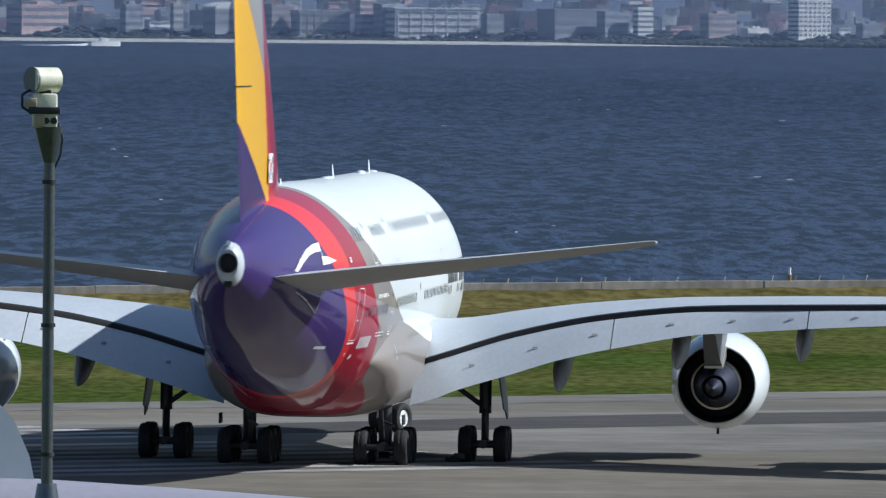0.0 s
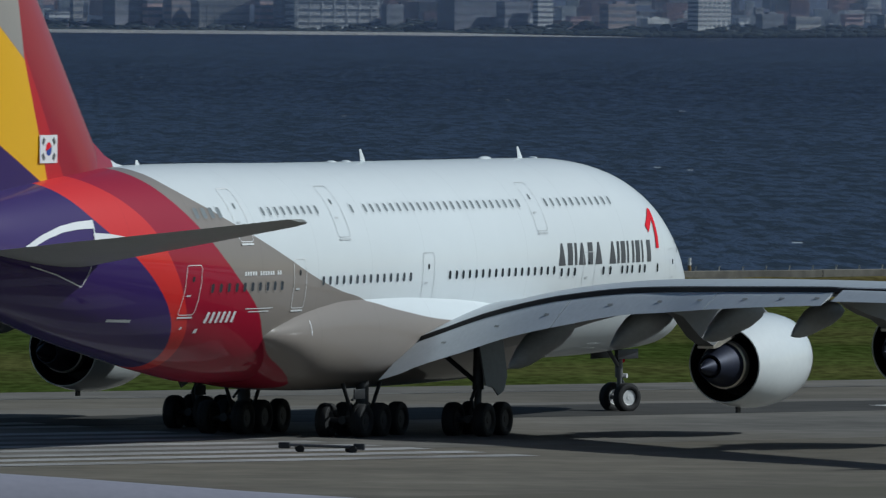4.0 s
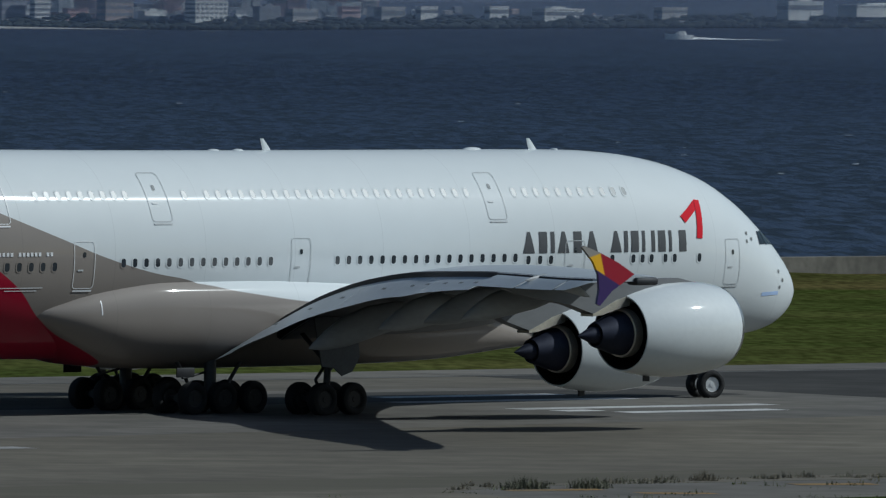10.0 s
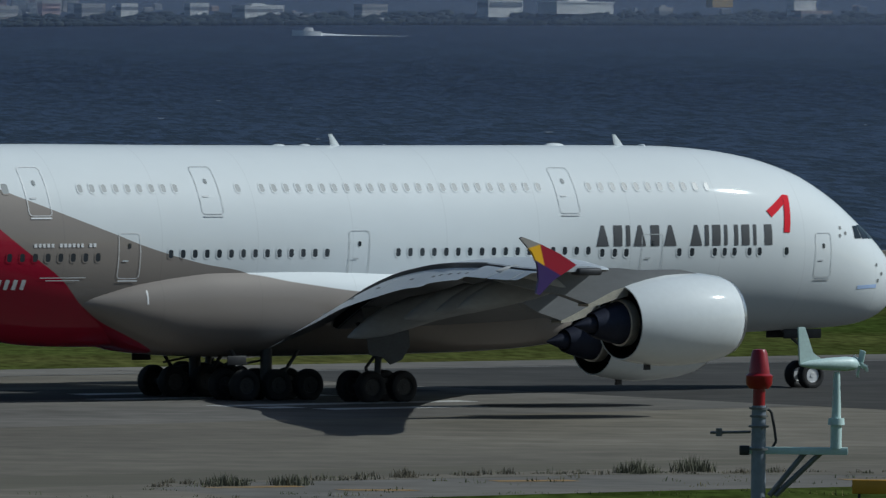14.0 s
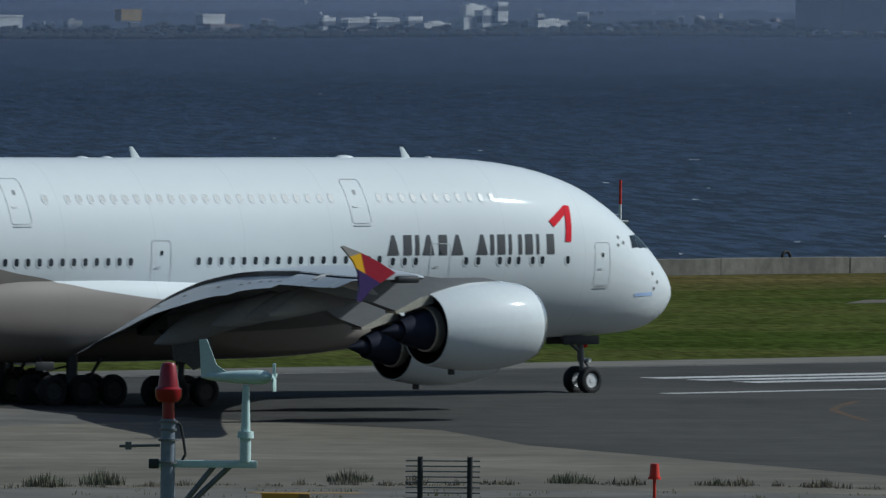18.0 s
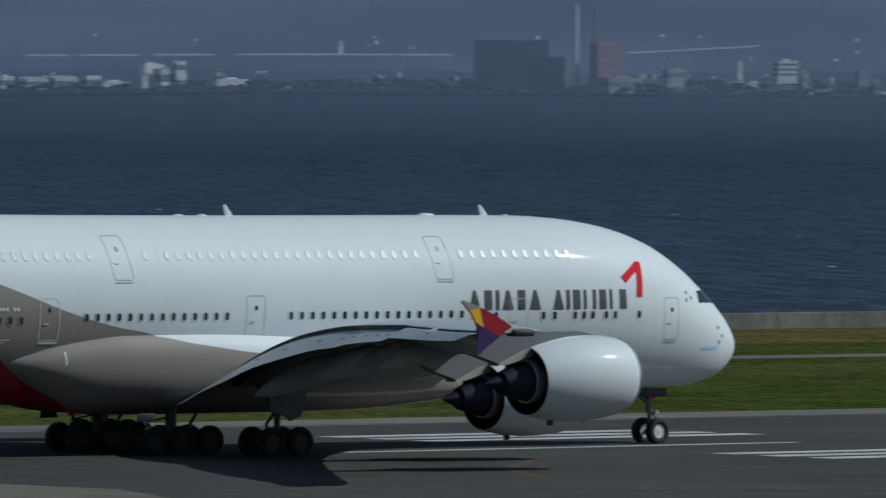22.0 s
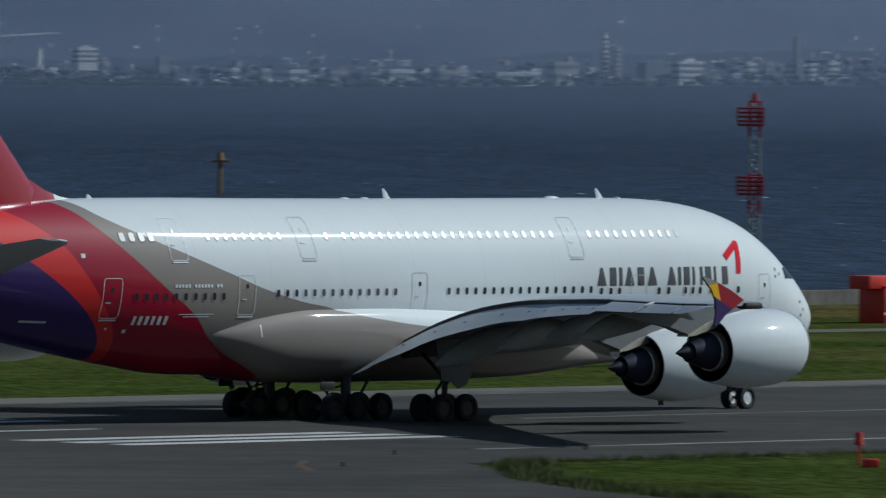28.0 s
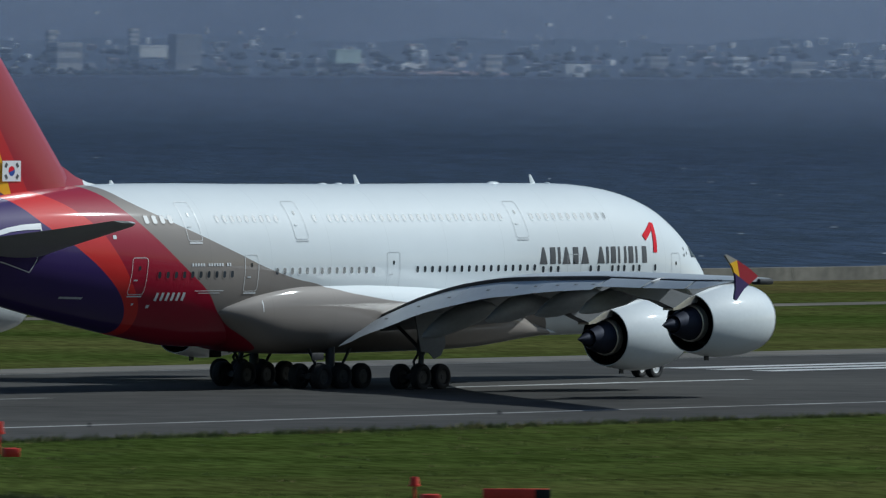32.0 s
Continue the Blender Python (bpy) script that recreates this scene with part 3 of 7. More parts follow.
def woods_top(a):
    """Elevation of the low wooded hills behind the shore."""
    return float(np.interp(a, [-12, 2, 5, 8.2, 9.5, 12, 25], [-0.02, 0.0, 0.05, 0.045, -0.04, -0.03, 0.03])) + 0.045 * noise.noise((a * 1.1, 5, 0)) + 0.018 * noise.noise((a * 4.3, 8, 0))


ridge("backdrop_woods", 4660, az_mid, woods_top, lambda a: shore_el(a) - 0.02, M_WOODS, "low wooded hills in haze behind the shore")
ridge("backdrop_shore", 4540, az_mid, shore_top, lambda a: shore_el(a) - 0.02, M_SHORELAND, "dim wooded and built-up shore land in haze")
M_BEACH = mat("beach_sand", (0.42, 0.41, 0.38), 0.95, 0, 0.15, 0.01, 0.1)
bm = bmesh.new()
rings(bm, [[far(az, shore_el(az) - 0.004, SHORE_R + 8), far(az, shore_el(az) + 0.017 * min(1, max(0.0, (1.6 - az) / 1.2)), SHORE_R + 40)] for az in [-12 + 0.5 * k for k in range(28)]], close=False, cap=False)
tagged(part("beach", bm, M_BEACH, None, "", True), "narrow pale beach along the far shore", "beach", "", "structure")


# ---- the airliner, in its own axes: x forward from the nose gear, y to its left, z up from the ground ----
STATIONS = ((4.88, 4.98, 4.6, 0.2), (4.76, 5.3, 4.12, 0.66), (4.32, 5.92, 3.58, 1.08), (3.45, 6.8, 3.1, 1.54), (2.2, 7.75, 2.84, 2.06), (0.5, 8.9, 2.73, 2.58),
            (-1.5, 9.85, 2.66, 3.0), (-4, 10.5, 2.58, 3.33), (-6.5, 10.82, 2.55, 3.49), (-9, 10.95, 2.54, 3.57), (-14, 10.98, 2.54, 3.57), (-25, 10.98, 2.54, 3.57),
            (-38, 11.02, 2.32, 3.57), (-42, 11.06, 2.38, 3.55), (-46, 11.06, 2.85, 3.4), (-50, 11.0, 3.5, 3.1), (-54, 10.8, 4.2, 2.7), (-58, 10.4, 5.05, 2.2),
            (-61.5, 9.95, 5.9, 1.7), (-64.0, 9.5, 6.98, 1.05), (-65.4, 9.2, 7.66, 0.5))
SX = np.array([s[0] for s in STATIONS])[::-1]
SV = np.array([s[1:] for s in STATIONS])[::-1]


def smooth_at(x, xs, ys):
    """A curve through the stations with even slopes (monotone cubic)."""
    i = int(np.clip(np.searchsorted(xs, x) - 1, 0, len(xs) - 2))
    h = np.diff(xs)
    d = np.diff(ys) / h

    def slope(k):
        if k == 0 or k == len(xs) - 1:
            return d[0] if k == 0 else d[-1]
        if d[k - 1] * d[k] <= 0:
            return 0.0
        return 2 * d[k - 1] * d[k] / (d[k - 1] + d[k])
    u = (x - xs[i]) / h[i]
    m0, m1 = slope(i) * h[i], slope(i + 1) * h[i]
    return ((2 * u ** 3 - 3 * u ** 2 + 1) * ys[i] + (u ** 3 - 2 * u ** 2 + u) * m0 + (-2 * u ** 3 + 3 * u ** 2) * ys[i + 1] + (u ** 3 - u ** 2) * m1)


def section(x):
    """Middle height, half height and half width of the fuselage at x."""
    zt, zb, hy = (float(smooth_at(x, SX, SV[:, k])) for k in range(3))
    return (zt + zb) / 2, (zt - zb) / 2, hy


def skin(x, z, off=0.0, side=-1):
    """The point of the skin at x and height z, on the right side (-1) or left side (1), raised by off."""
    zc, hz, hy = section(x)
    k = max(-0.999, min(0.999, (z - zc) / hz))
    y = hy * math.sqrt(1 - k * k)
    n = Vector((0, y / hy ** 2, (z - zc) / hz ** 2)).normalized()
    return Vector((x, side * (y + n.y * off), z + n.z * off))


def decal(bm, outline, off, side=-1):
    """A filled shape laid on the skin: outline of (x, z), cut into small cells so that it follows the curve."""
    vs = [bm.verts.new(skin(x, z, off, side)) for x, z in outline]
    bm.faces.new(vs)


def strip_on_skin(bm, pts, w, off, side=-1, closed=True):
    """A thin raised line along pts (x, z) on the skin."""
    fine = []
    for i in range(len(pts) if closed else len(pts) - 1):
        a, b = Vector(pts[i]), Vector(pts[(i + 1) % len(pts)])
        k = max(1, int((b - a).length / 0.16))
        fine += [tuple(a.lerp(b, q / k)) for q in range(k)]
    pts = fine if closed else fine + [tuple(pts[-1])]
    n = len(pts)
    inner, outer = [], []
    for i, (x, z) in enumerate(pts):
        a = Vector(pts[(i - 1) % n]) if closed or i > 0 else Vector(pts[i])
        b = Vector(pts[(i + 1) % n]) if closed or i < n - 1 else Vector(pts[i])
        d = (b - a).normalized()
        nrm = Vector((-d.y, d.x)) * w / 2
        inner.append(bm.verts.new(skin(x - nrm.x, z - nrm.y, off, side)))
        outer.append(bm.verts.new(skin(x + nrm.x, z + nrm.y, off, side)))
    for i in range(n if closed else n - 1):
        j = (i + 1) % n
        bm.faces.new((inner[i], inner[j], outer[j], outer[i]))


def ribbon_on_skin(bm, top, low, off, side=-1, n=10, k=4):
    """A patch of skin between two lines of (x, z), each with the same number of points."""
    def at(pts, q):
        q = q * (len(pts) - 1)
        i = min(int(q), len(pts) - 2)
        return Vector(pts[i]).lerp(Vector(pts[i + 1]), q - i)
    rows = []
    for i in range(n + 1):
        a, b = at(top, i / n), at(low, i / n)
        rows.append([skin(*a.lerp(b, j / k), off, side) for j in range(k + 1)])
    rings(bm, rows, close=False, cap=False)


def round_rect(x0, x1, z0, z1, r, lean=0.0, k=4):
    """A rounded rectangle's outline in (x, z); lean shifts its top along x."""
    pts = []
    for cx, cz, a0 in ((x1 - r, z1 - r, 0), (x0 + r, z1 - r, 90), (x0 + r, z0 + r, 180), (x1 - r, z0 + r, 270)):
        for i in range(k + 1):
            a = radians(a0 + 90 * i / k)
            pts.append((cx + r * math.cos(a), cz + r * math.sin(a)))
    return [(x + lean * (z - z0) / (z1 - z0), z) for x, z in pts]


plane = thing("airliner", stand(-2.05, 484.9, 4.8), "white double-deck airliner with purple and red tail on the runway", "airplane")


def build_fuselage():
    bm = bmesh.new()
    xs = [4.88, 4.86, 4.82, 4.74, 4.6, 4.4, 4.2, 3.85, 3.5, 3.0, 2.6, 2.2, 1.8, 1.4, 1.0, 0.6, 0.2, -0.2, -0.6, -1.0, -1.4, -1.8, -2.2, -2.6, -3.0, -3.4, -3.8, -4.2, -4.7, -5.2, -5.8, -6.5, -7.2, -8, -9, -10, -13] + [-13 - 3.0 * k for k in range(1, 10)] + [-42 - 1.25 * k for k in range(18)] + [-64.2, -64.8, -65.4]
    n = 96
    loops = []
    for x in xs:
        zc, hz, hy = section(x)
        loops.append([(x, hy * math.cos(2 * math.pi * i / n), zc + hz * math.sin(2 * math.pi * i / n)) for i in range(n)])
    rings(bm, loops)
    body = part("fuselage", bm, M_LIVERY, plane)
    # tail cone and its exhaust
    bm = bmesh.new()
    lp = []
    for x, zc, hy, hz in ((-65.3, 8.43, 0.51, 0.8), (-65.6, 8.43, 0.49, 0.79), (-65.9, 8.44, 0.46, 0.74), (-66.15, 8.45, 0.42, 0.66), (-66.25, 8.46, 0.36, 0.52), (-66.25, 8.5, 0.3, 0.32), (-65.8, 8.5, 0.29, 0.3)):
        lp.append([(x, hy * math.cos(2 * math.pi * i / 28), zc + hz * math.sin(2 * math.pi * i / 28)) for i in range(28)])
    rings(bm, lp)
    part("tail_cone", bm, M_GREY, plane, "pale grey tail cone")
    bm = spin([(-66.2, 0.36), (-66.42, 0.35), (-66.42, 0.32), (-65.95, 0.31), (-65.95, 0.05)], seg=24, cap=True)
    bmesh.ops.translate(bm, verts=bm.verts, vec=(0, 0, 8.5))
    part("exhaust_pipe", bm, M_NOZZLE, plane, "black exhaust pipe")
    bm = bmesh.new()
    tube(bm, (-65.9, 0, 9.12), (-66.2, 0, 9.22), 0.12, 0.09)
    part("tail_light", bm, M_RIM, plane, "pale tail lamp")
    bm = bmesh.new()
    box(bm, (-66.2, -0.16, 7.62), (-65.7, 0.16, 7.86), 0.04)
    part("drain_outlet", bm, M_COVE, plane, "black drain outlet")
    # belly fairing
    bm = bmesh.new()
    lp = []
    shape = ((-43.4, 1.1, 4.4, 4.1), (-41.9, 2.9, 4.9, 3.75), (-40.7, 3.36, 5.35, 3.2), (-39.6, 3.6, 5.8, 2.7), (-38.6, 3.7, 6.1, 2.35), (-37.4, 3.79, 6.36, 2.08), (-35, 3.9, 6.6, 1.9), (-31, 3.92, 6.6, 1.84), (-26, 3.9, 6.4, 1.85), (-21, 3.8, 6.0, 1.9), (-18, 3.5, 5.4, 2.0), (-15.5, 2.9, 4.5, 2.2), (-13, 2.1, 3.6, 2.42), (-10.5, 1.3, 3.0, 2.57), (-9, 0.7, 2.75, 2.62))
    fx, fv = np.array([q[0] for q in shape]), np.array([q[1:] for q in shape])
    for i in range(49):
        x = -43.4 + 34.4 * i / 48
        w, zt, zb = (float(smooth_at(x, fx, fv[:, k])) for k in range(3))
        full = 0.62 + 0.38 * min(1.0, max(0.0, (-37.0 - x) / 3.5))
        lp.append([(x, w * abs(math.cos(a)) ** (0.8 if math.sin(a) > 0 else full) * (1 if math.cos(a) > 0 else -1), (zt + zb) / 2 + (zt - zb) / 2 * abs(math.sin(a)) ** 0.88 * (1 if math.sin(a) > 0 else -1)) for a in (2 * math.pi * i / 72 for i in range(72))])
    rings(bm, lp)
    belly = part("belly_fairing", bm, M_LIVERY, plane)
    for side in (-1, 1):
        bm = bmesh.new()
        w, zt, zb = (float(smooth_at(-38.9, fx, fv[:, k])) for k in range(3))
        rows = []
        for z in (4.25, 4.37, 4.49, 4.61, 4.73, 4.85):
            up = abs(2 * z - zt - zb) / (zt - zb)
            y = w * math.sqrt(1 - up ** (2 / 0.88)) ** 0.8 + 0.008
            rows.append([(-38.935, side * y, z), (-38.865, side * y, z)])
        rings(bm, rows, close=False, cap=False)
        part("marker_line", bm, M_MARK, belly, "short white upright mark")
    return body


fuselage = build_fuselage()


def build_windows():
    rows = []
    for x0, x1, n in ((-37.65, -29.34, 14), (-25.5, -15.08, 17), (-47.2, -41.45, 10)):
        rows += [(x0 + (x1 - x0) * k / (n - 1), 6.4 if x0 > -40 else 6.28, "main") for k in range(n)]
    rows += [(x, 6.3, "main") for x in (-9.99, -9.27, -7.98, -7.4, -6.83, -5.95, -5.35, -3.72, -14.3, -13.6, -12.95)]
    for x0, x1, n in ((-47.75, -45.85, 4), (-42.0, -37.0, 9), (-32.4, -20.7, 19), (-20.05, -17.4, 5), (-14.6, -7.95, 11)):
        rows += [(x0 + (x1 - x0) * k / (n - 1), 9.2, "upper") for k in range(n)]
    rows.append((-33.68, 9.2, "upper"))
    for side in (-1, 1):
        for x, z, deck in rows:
            w, h = (0.25, 0.36) if deck == "main" else (0.24, 0.34)
            if x < -45 and deck == "upper":
                w, h = 0.34, 0.42
            bm = bmesh.new()
            strip_on_skin(bm, round_rect(x - w / 2 - 0.03, x + w / 2 + 0.03, z - h / 2 - 0.03, z + h / 2 + 0.03, 0.12, 0, 3), 0.06, 0.012, side)
            frame_mesh = part("window", bm, M_LIVERY, plane)
            bm = bmesh.new()
            decal(bm, round_rect(x - w / 2, x + w / 2, z - h / 2, z + h / 2, 0.1, 0, 3), 0.009, side)
            part("pane", bm, M_GLASS if deck == "main" else M_PANE, frame_mesh)


def build_doors():
    doors = ((-16.5, -15.4, 8.05, 10.02, 0.3), (-35.85, -34.72, 8.1, 10.1, 0.3), (-44.87, -43.72, 8.05, 10.1, 0.3), (-1.85, -0.8, 5.12, 7.08, 0.0), (-12.1, -10.92, 5.3, 7.1, 0.0),
             (-28.15, -27.05, 5.39, 7.34, 0.0), (-40.38, -39.25, 5.37, 7.3, 0.0), (-49.3, -48.15, 5.27, 7.2, 0.0))
    for side in (-1, 1):
        for i, (x0, x1, z0, z1, lean) in enumerate(doors):
            line = M_MARK if x0 < -38 and z0 < 8 or x0 < -44 else M_DOORLINE
            bm = bmesh.new()
            strip_on_skin(bm, round_rect(x0, x1, z0, z1, 0.16, 0, 5), 0.032, 0.02, side)
            d = part("door", bm, line, plane, "cabin door outline")
            bm = bmesh.new()
            xc = (x0 + x1) / 2
            decal(bm, round_rect(xc - 0.08, xc + 0.08, z0 + 1.28, z0 + 1.5, 0.06, 0, 3), 0.016, side)
            part("door_window", bm, M_GLASS if z0 < 8 else M_PANE, d)
            bm = bmesh.new()
            strip_on_skin(bm, [(x0 + 0.2, z0 + 0.75), (x0 + 0.5, z0 + 0.75)], 0.07, 0.03, side, closed=False)
            part("door_handle", bm, M_DOORLINE, d)
            bm = bmesh.new()
            strip_on_skin(bm, [(x0 + 0.05, z0 - 0.1), (x1 - 0.05, z0 - 0.1)], 0.07, 0.03, side, closed=False)
            part("door_sill", bm, line, d)


NAME_WIDTH = {"w": 1.05, "b": 0.88, "t": 0.42, "l": 0.72}


def build_marks():
    """Airline name, registration and emblem as plain shapes in their colours."""
    for side in (-1, 1):
        for x0, x1, shape in ((-14.75, -10.05, "wbtwbw"), (-9.5, -4.45, "wtbltblb")):
            total = sum(NAME_WIDTH[c] for c in shape)
            x = x0
            for c in shape:
                w = (x1 - x0) * NAME_WIDTH[c] / total
                mid, foot, head = x + w / 2, w * (0.38 if c == "w" else 0.31), w * (0.09 if c == "w" else 0.31)
                bm = bmesh.new()
                if c == "l":
                    ribbon_on_skin(bm, [(x + w * 0.14, 7.5), (x + w * 0.44, 7.5)], [(x + w * 0.14, 6.58), (x + w * 0.44, 6.58)], 0.016, side, 2, 6)
                else:
                    ribbon_on_skin(bm, [(mid - head, 7.5), (mid + head, 7.5)], [(mid - foot, 6.58), (mid + foot, 6.58)], 0.016, side, 2, 6)
                part("name_bar", bm, M_INK, plane, "dark grey lettering shape")
                x += w
        bm = bmesh.new()
        ribbon_on_skin(bm, [(-4.78, 8.1), (-3.54, 8.78)], [(-4.52, 7.8), (-3.64, 8.35)], 0.03, side, 8, 3)
        ribbon_on_skin(bm, [(-3.52, 8.8), (-3.14, 8.76)], [(-3.88, 7.14), (-3.5, 7.12)], 0.03, side, 2, 10)
        part("emblem", bm, M_RED, plane, "red angled stroke emblem")
        for k in range(6):
            bm = bmesh.new()
            strip_on_skin(bm, [(-47.1 + 0.4 * k, 4.92), (-47.05 + 0.4 * k, 5.35)], 0.2, 0.02, side, closed=False)
            part("registration_bar", bm, M_MARK, plane, "white registration bar")
        for k in range(15):
            if k in (5, 12):
                continue
            bm = bmesh.new()
            strip_on_skin(bm, [(-44.65 + 0.215 * k, 6.72), (-44.65 + 0.215 * k, 6.88)], 0.14, 0.02, side, closed=False)
            part("small_bar", bm, M_MARK, plane, "white small lettering bar")
        for z, a, b in ((5.42, -44.3, -42.0), (5.3, -44.0, -42.3)):
            bm = bmesh.new()
            strip_on_skin(bm, [(a, z), ((a + b) / 2, z), (b, z)], 0.035, 0.02, side, closed=False)
            part("static_port_line", bm, M_MARK, plane)
        for x, z, w in ((-50.55, 8.3, 0.26), (-47.45, 4.62, 0.22), (-48.6, 4.75, 0.14)):
            bm = bmesh.new()
            strip_on_skin(bm, [(x - w / 2, z), (x + w / 2, z)], w * 0.8, 0.02, side, closed=False)
            part("placard", bm, M_MARK, plane, "small white placard")
        bm = bmesh.new()
        strip_on_skin(bm, [(-53.9, 5.15), (-52.3, 5.1)], 0.11, 0.02, side, closed=False)
        part("type_bar", bm, M_DOORLINE, plane, "pale small lettering bar")
        # pale text under the nose side as one bar
        bm = bmesh.new()
        strip_on_skin(bm, [(1.2, 4.62), (2.6, 4.66)], 0.16, 0.015, side, closed=False)
        part("pale_bar", bm, mat("pale_blue_mark", (0.45, 0.58, 0.85), 0.4), plane, "pale blue lettering bar")
    # cockpit panes
    for side in (-1, 1):
        for x0, x1, x2, x3, z0, z1 in ((1.02, 1.62, 1.12, 1.55, 6.8, 7.36), (1.7, 2.32, 1.62, 2.14, 6.78, 7.38), (2.4, 3.2, 2.2, 2.58, 6.76, 7.34)):
            bm = bmesh.new()
            ribbon_on_skin(bm, [(x2, z1), (x3, z1)], [(x0, z0), (x1, z0)], 0.022, side, 6, 6)
            part("cockpit_pane", bm, M_COCKPIT, plane, "dark cockpit pane")
        for x, z in ((0.0, 7.3), (0.35, 7.05), (-0.1, 6.95), (2.6, 5.6), (3.0, 5.2), (2.7, 4.9)):
            bm = bmesh.new()
            decal(bm, [(x + 0.09 * math.cos(a), z + 0.09 * math.sin(a)) for a in (k * math.pi / 4 for k in range(8))], 0.02, side)
            part("sensor", bm, M_SEAL, plane, "small dark air sensor")


build_windows()
build_doors()
build_marks()


def airfoil(le, te, thick, zle, zte, cut=1.0, n=14, camber=0.015):
    """Upper and lower points of a wing section from nose to the cut, in (x, z)."""
    c = le - te
    up, dn = [], []
    for i in range(n + 1):
        s = cut * 0.5 * (1 - math.cos(math.pi * i / n))
        yt = 5 * thick * (0.2969 * math.sqrt(s) - 0.126 * s - 0.3516 * s * s + 0.2843 * s ** 3 - 0.1015 * s ** 4)
        cam_l = camber * 4 * s * (1 - s)
        z = zle + (zte - zle) * s
        up.append((le - c * s, z + c * (cam_l + yt)))
        dn.append((le - c * s, z + c * (cam_l - yt * 0.85)))
    return up, dn


# y, leading edge x, trailing edge x, z of leading edge, z of the upper rear spar, thickness
WING_PLAN = ((2.6, -13.6, -32.2, 4.35, 3.6, 0.12), (4.6, -15.9, -32.5, 4.45, 4.22, 0.118), (7.5, -18.2, -32.7, 4.95, 5.12, 0.11), (11.0, -20.9, -33.0, 5.45, 5.83, 0.103),
             (14.9, -23.8, -33.4, 5.85, 6.22, 0.1), (20.0, -27.5, -36.0, 6.12, 6.39, 0.095), (26.0, -31.9, -39.0, 6.32, 6.54, 0.09), (33.0, -37.0, -42.4, 6.5, 6.58, 0.085), (38.2, -40.8, -44.9, 6.62, 6.66, 0.08), (39.7, -42.3, -45.7, 6.68, 6.7, 0.07))
WING = []
for yy, le_, te_, zl_, zs_, th_ in WING_PLAN:
    mid = zs_ - (le_ - te_) * (0.0096 + 0.2187 * th_)
    WING.append((yy, le_, te_, zl_, zl_ + (mid - zl_) / 0.8, th_))
WY = [w[0] for w in WING]


def wing_at(y):
    return [float(smooth_at(y, np.array(WY), np.array([w[k] for w in WING]))) for k in range(1, 6)]


def flap_end(y):
    """Height of the trailing edge of the flaps when let out."""
    return float(smooth_at(y, np.array(FLAP_Y), np.array(FLAP_Z)))


FLAP_Y = (3.0, 4.7, 5.3, 7.5, 9.5, 11.8, 15.0, 16.5, 19.5, 24.4, 25.7)
FLAP_Z = (2.15, 2.62, 2.87, 3.54, 4.16, 4.66, 5.2, 5.3, 5.54, 5.82, 5.87)


def spar(y):
    """The upper rear edge of the fixed wing and its lower one, in (x, z)."""
    le, te, zl, zt, th = wing_at(y)
    up, dn = airfoil(le, te, th, zl, zt, cut=0.8)
    return up[-1], dn[-1]


def flap_piece(name, y0, y1, side, parent, down, n=14):
    """A trailing flap between two stations; down: let out, with its own trailing edge height."""
    bm = bmesh.new()
    loops = []
    for i in range(n + 1):
        y = y0 + (y1 - y0) * i / n
        le, te, zl, zt, th = wing_at(y)
        (ux, uz), (dx, dz) = spar(y)
        if down:
            hx, hz, ex, ez = ux - 0.12, uz - 0.17, te - 0.1, flap_end(y)
        else:
            hx, hz, ex, ez = ux - 0.05, uz - 0.07, te, zt - 0.3 * min(1.0, (39.2 - y) / 3)
        d = Vector((ex - hx, 0, ez - hz))
        up = Vector((-d.z, 0, d.x)).normalized()
        up = up if up.z > 0 else -up
        th_ = (uz - dz) * 0.5
        sec = []
        for s, h in ((0.0, -0.25), (0.02, 0.0), (0.1, 0.16), (0.3, 0.2), (0.6, 0.12), (1.0, 0.0), (0.985, -0.05), (0.6, -0.3), (0.3, -0.55), (0.08, -0.6)):
            p = Vector((hx, side * y, hz)) + d * s + up * h * min(th_, 0.55)
            sec.append(p)
        loops.append(sec)
    rings(bm, loops)
    fl = part(name, bm, M_GREY, parent)
    fl.data.materials.append(M_LOWER_SHADED)
    # flap faces turned down take the grey with painted shade
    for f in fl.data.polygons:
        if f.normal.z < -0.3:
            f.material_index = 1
    return fl


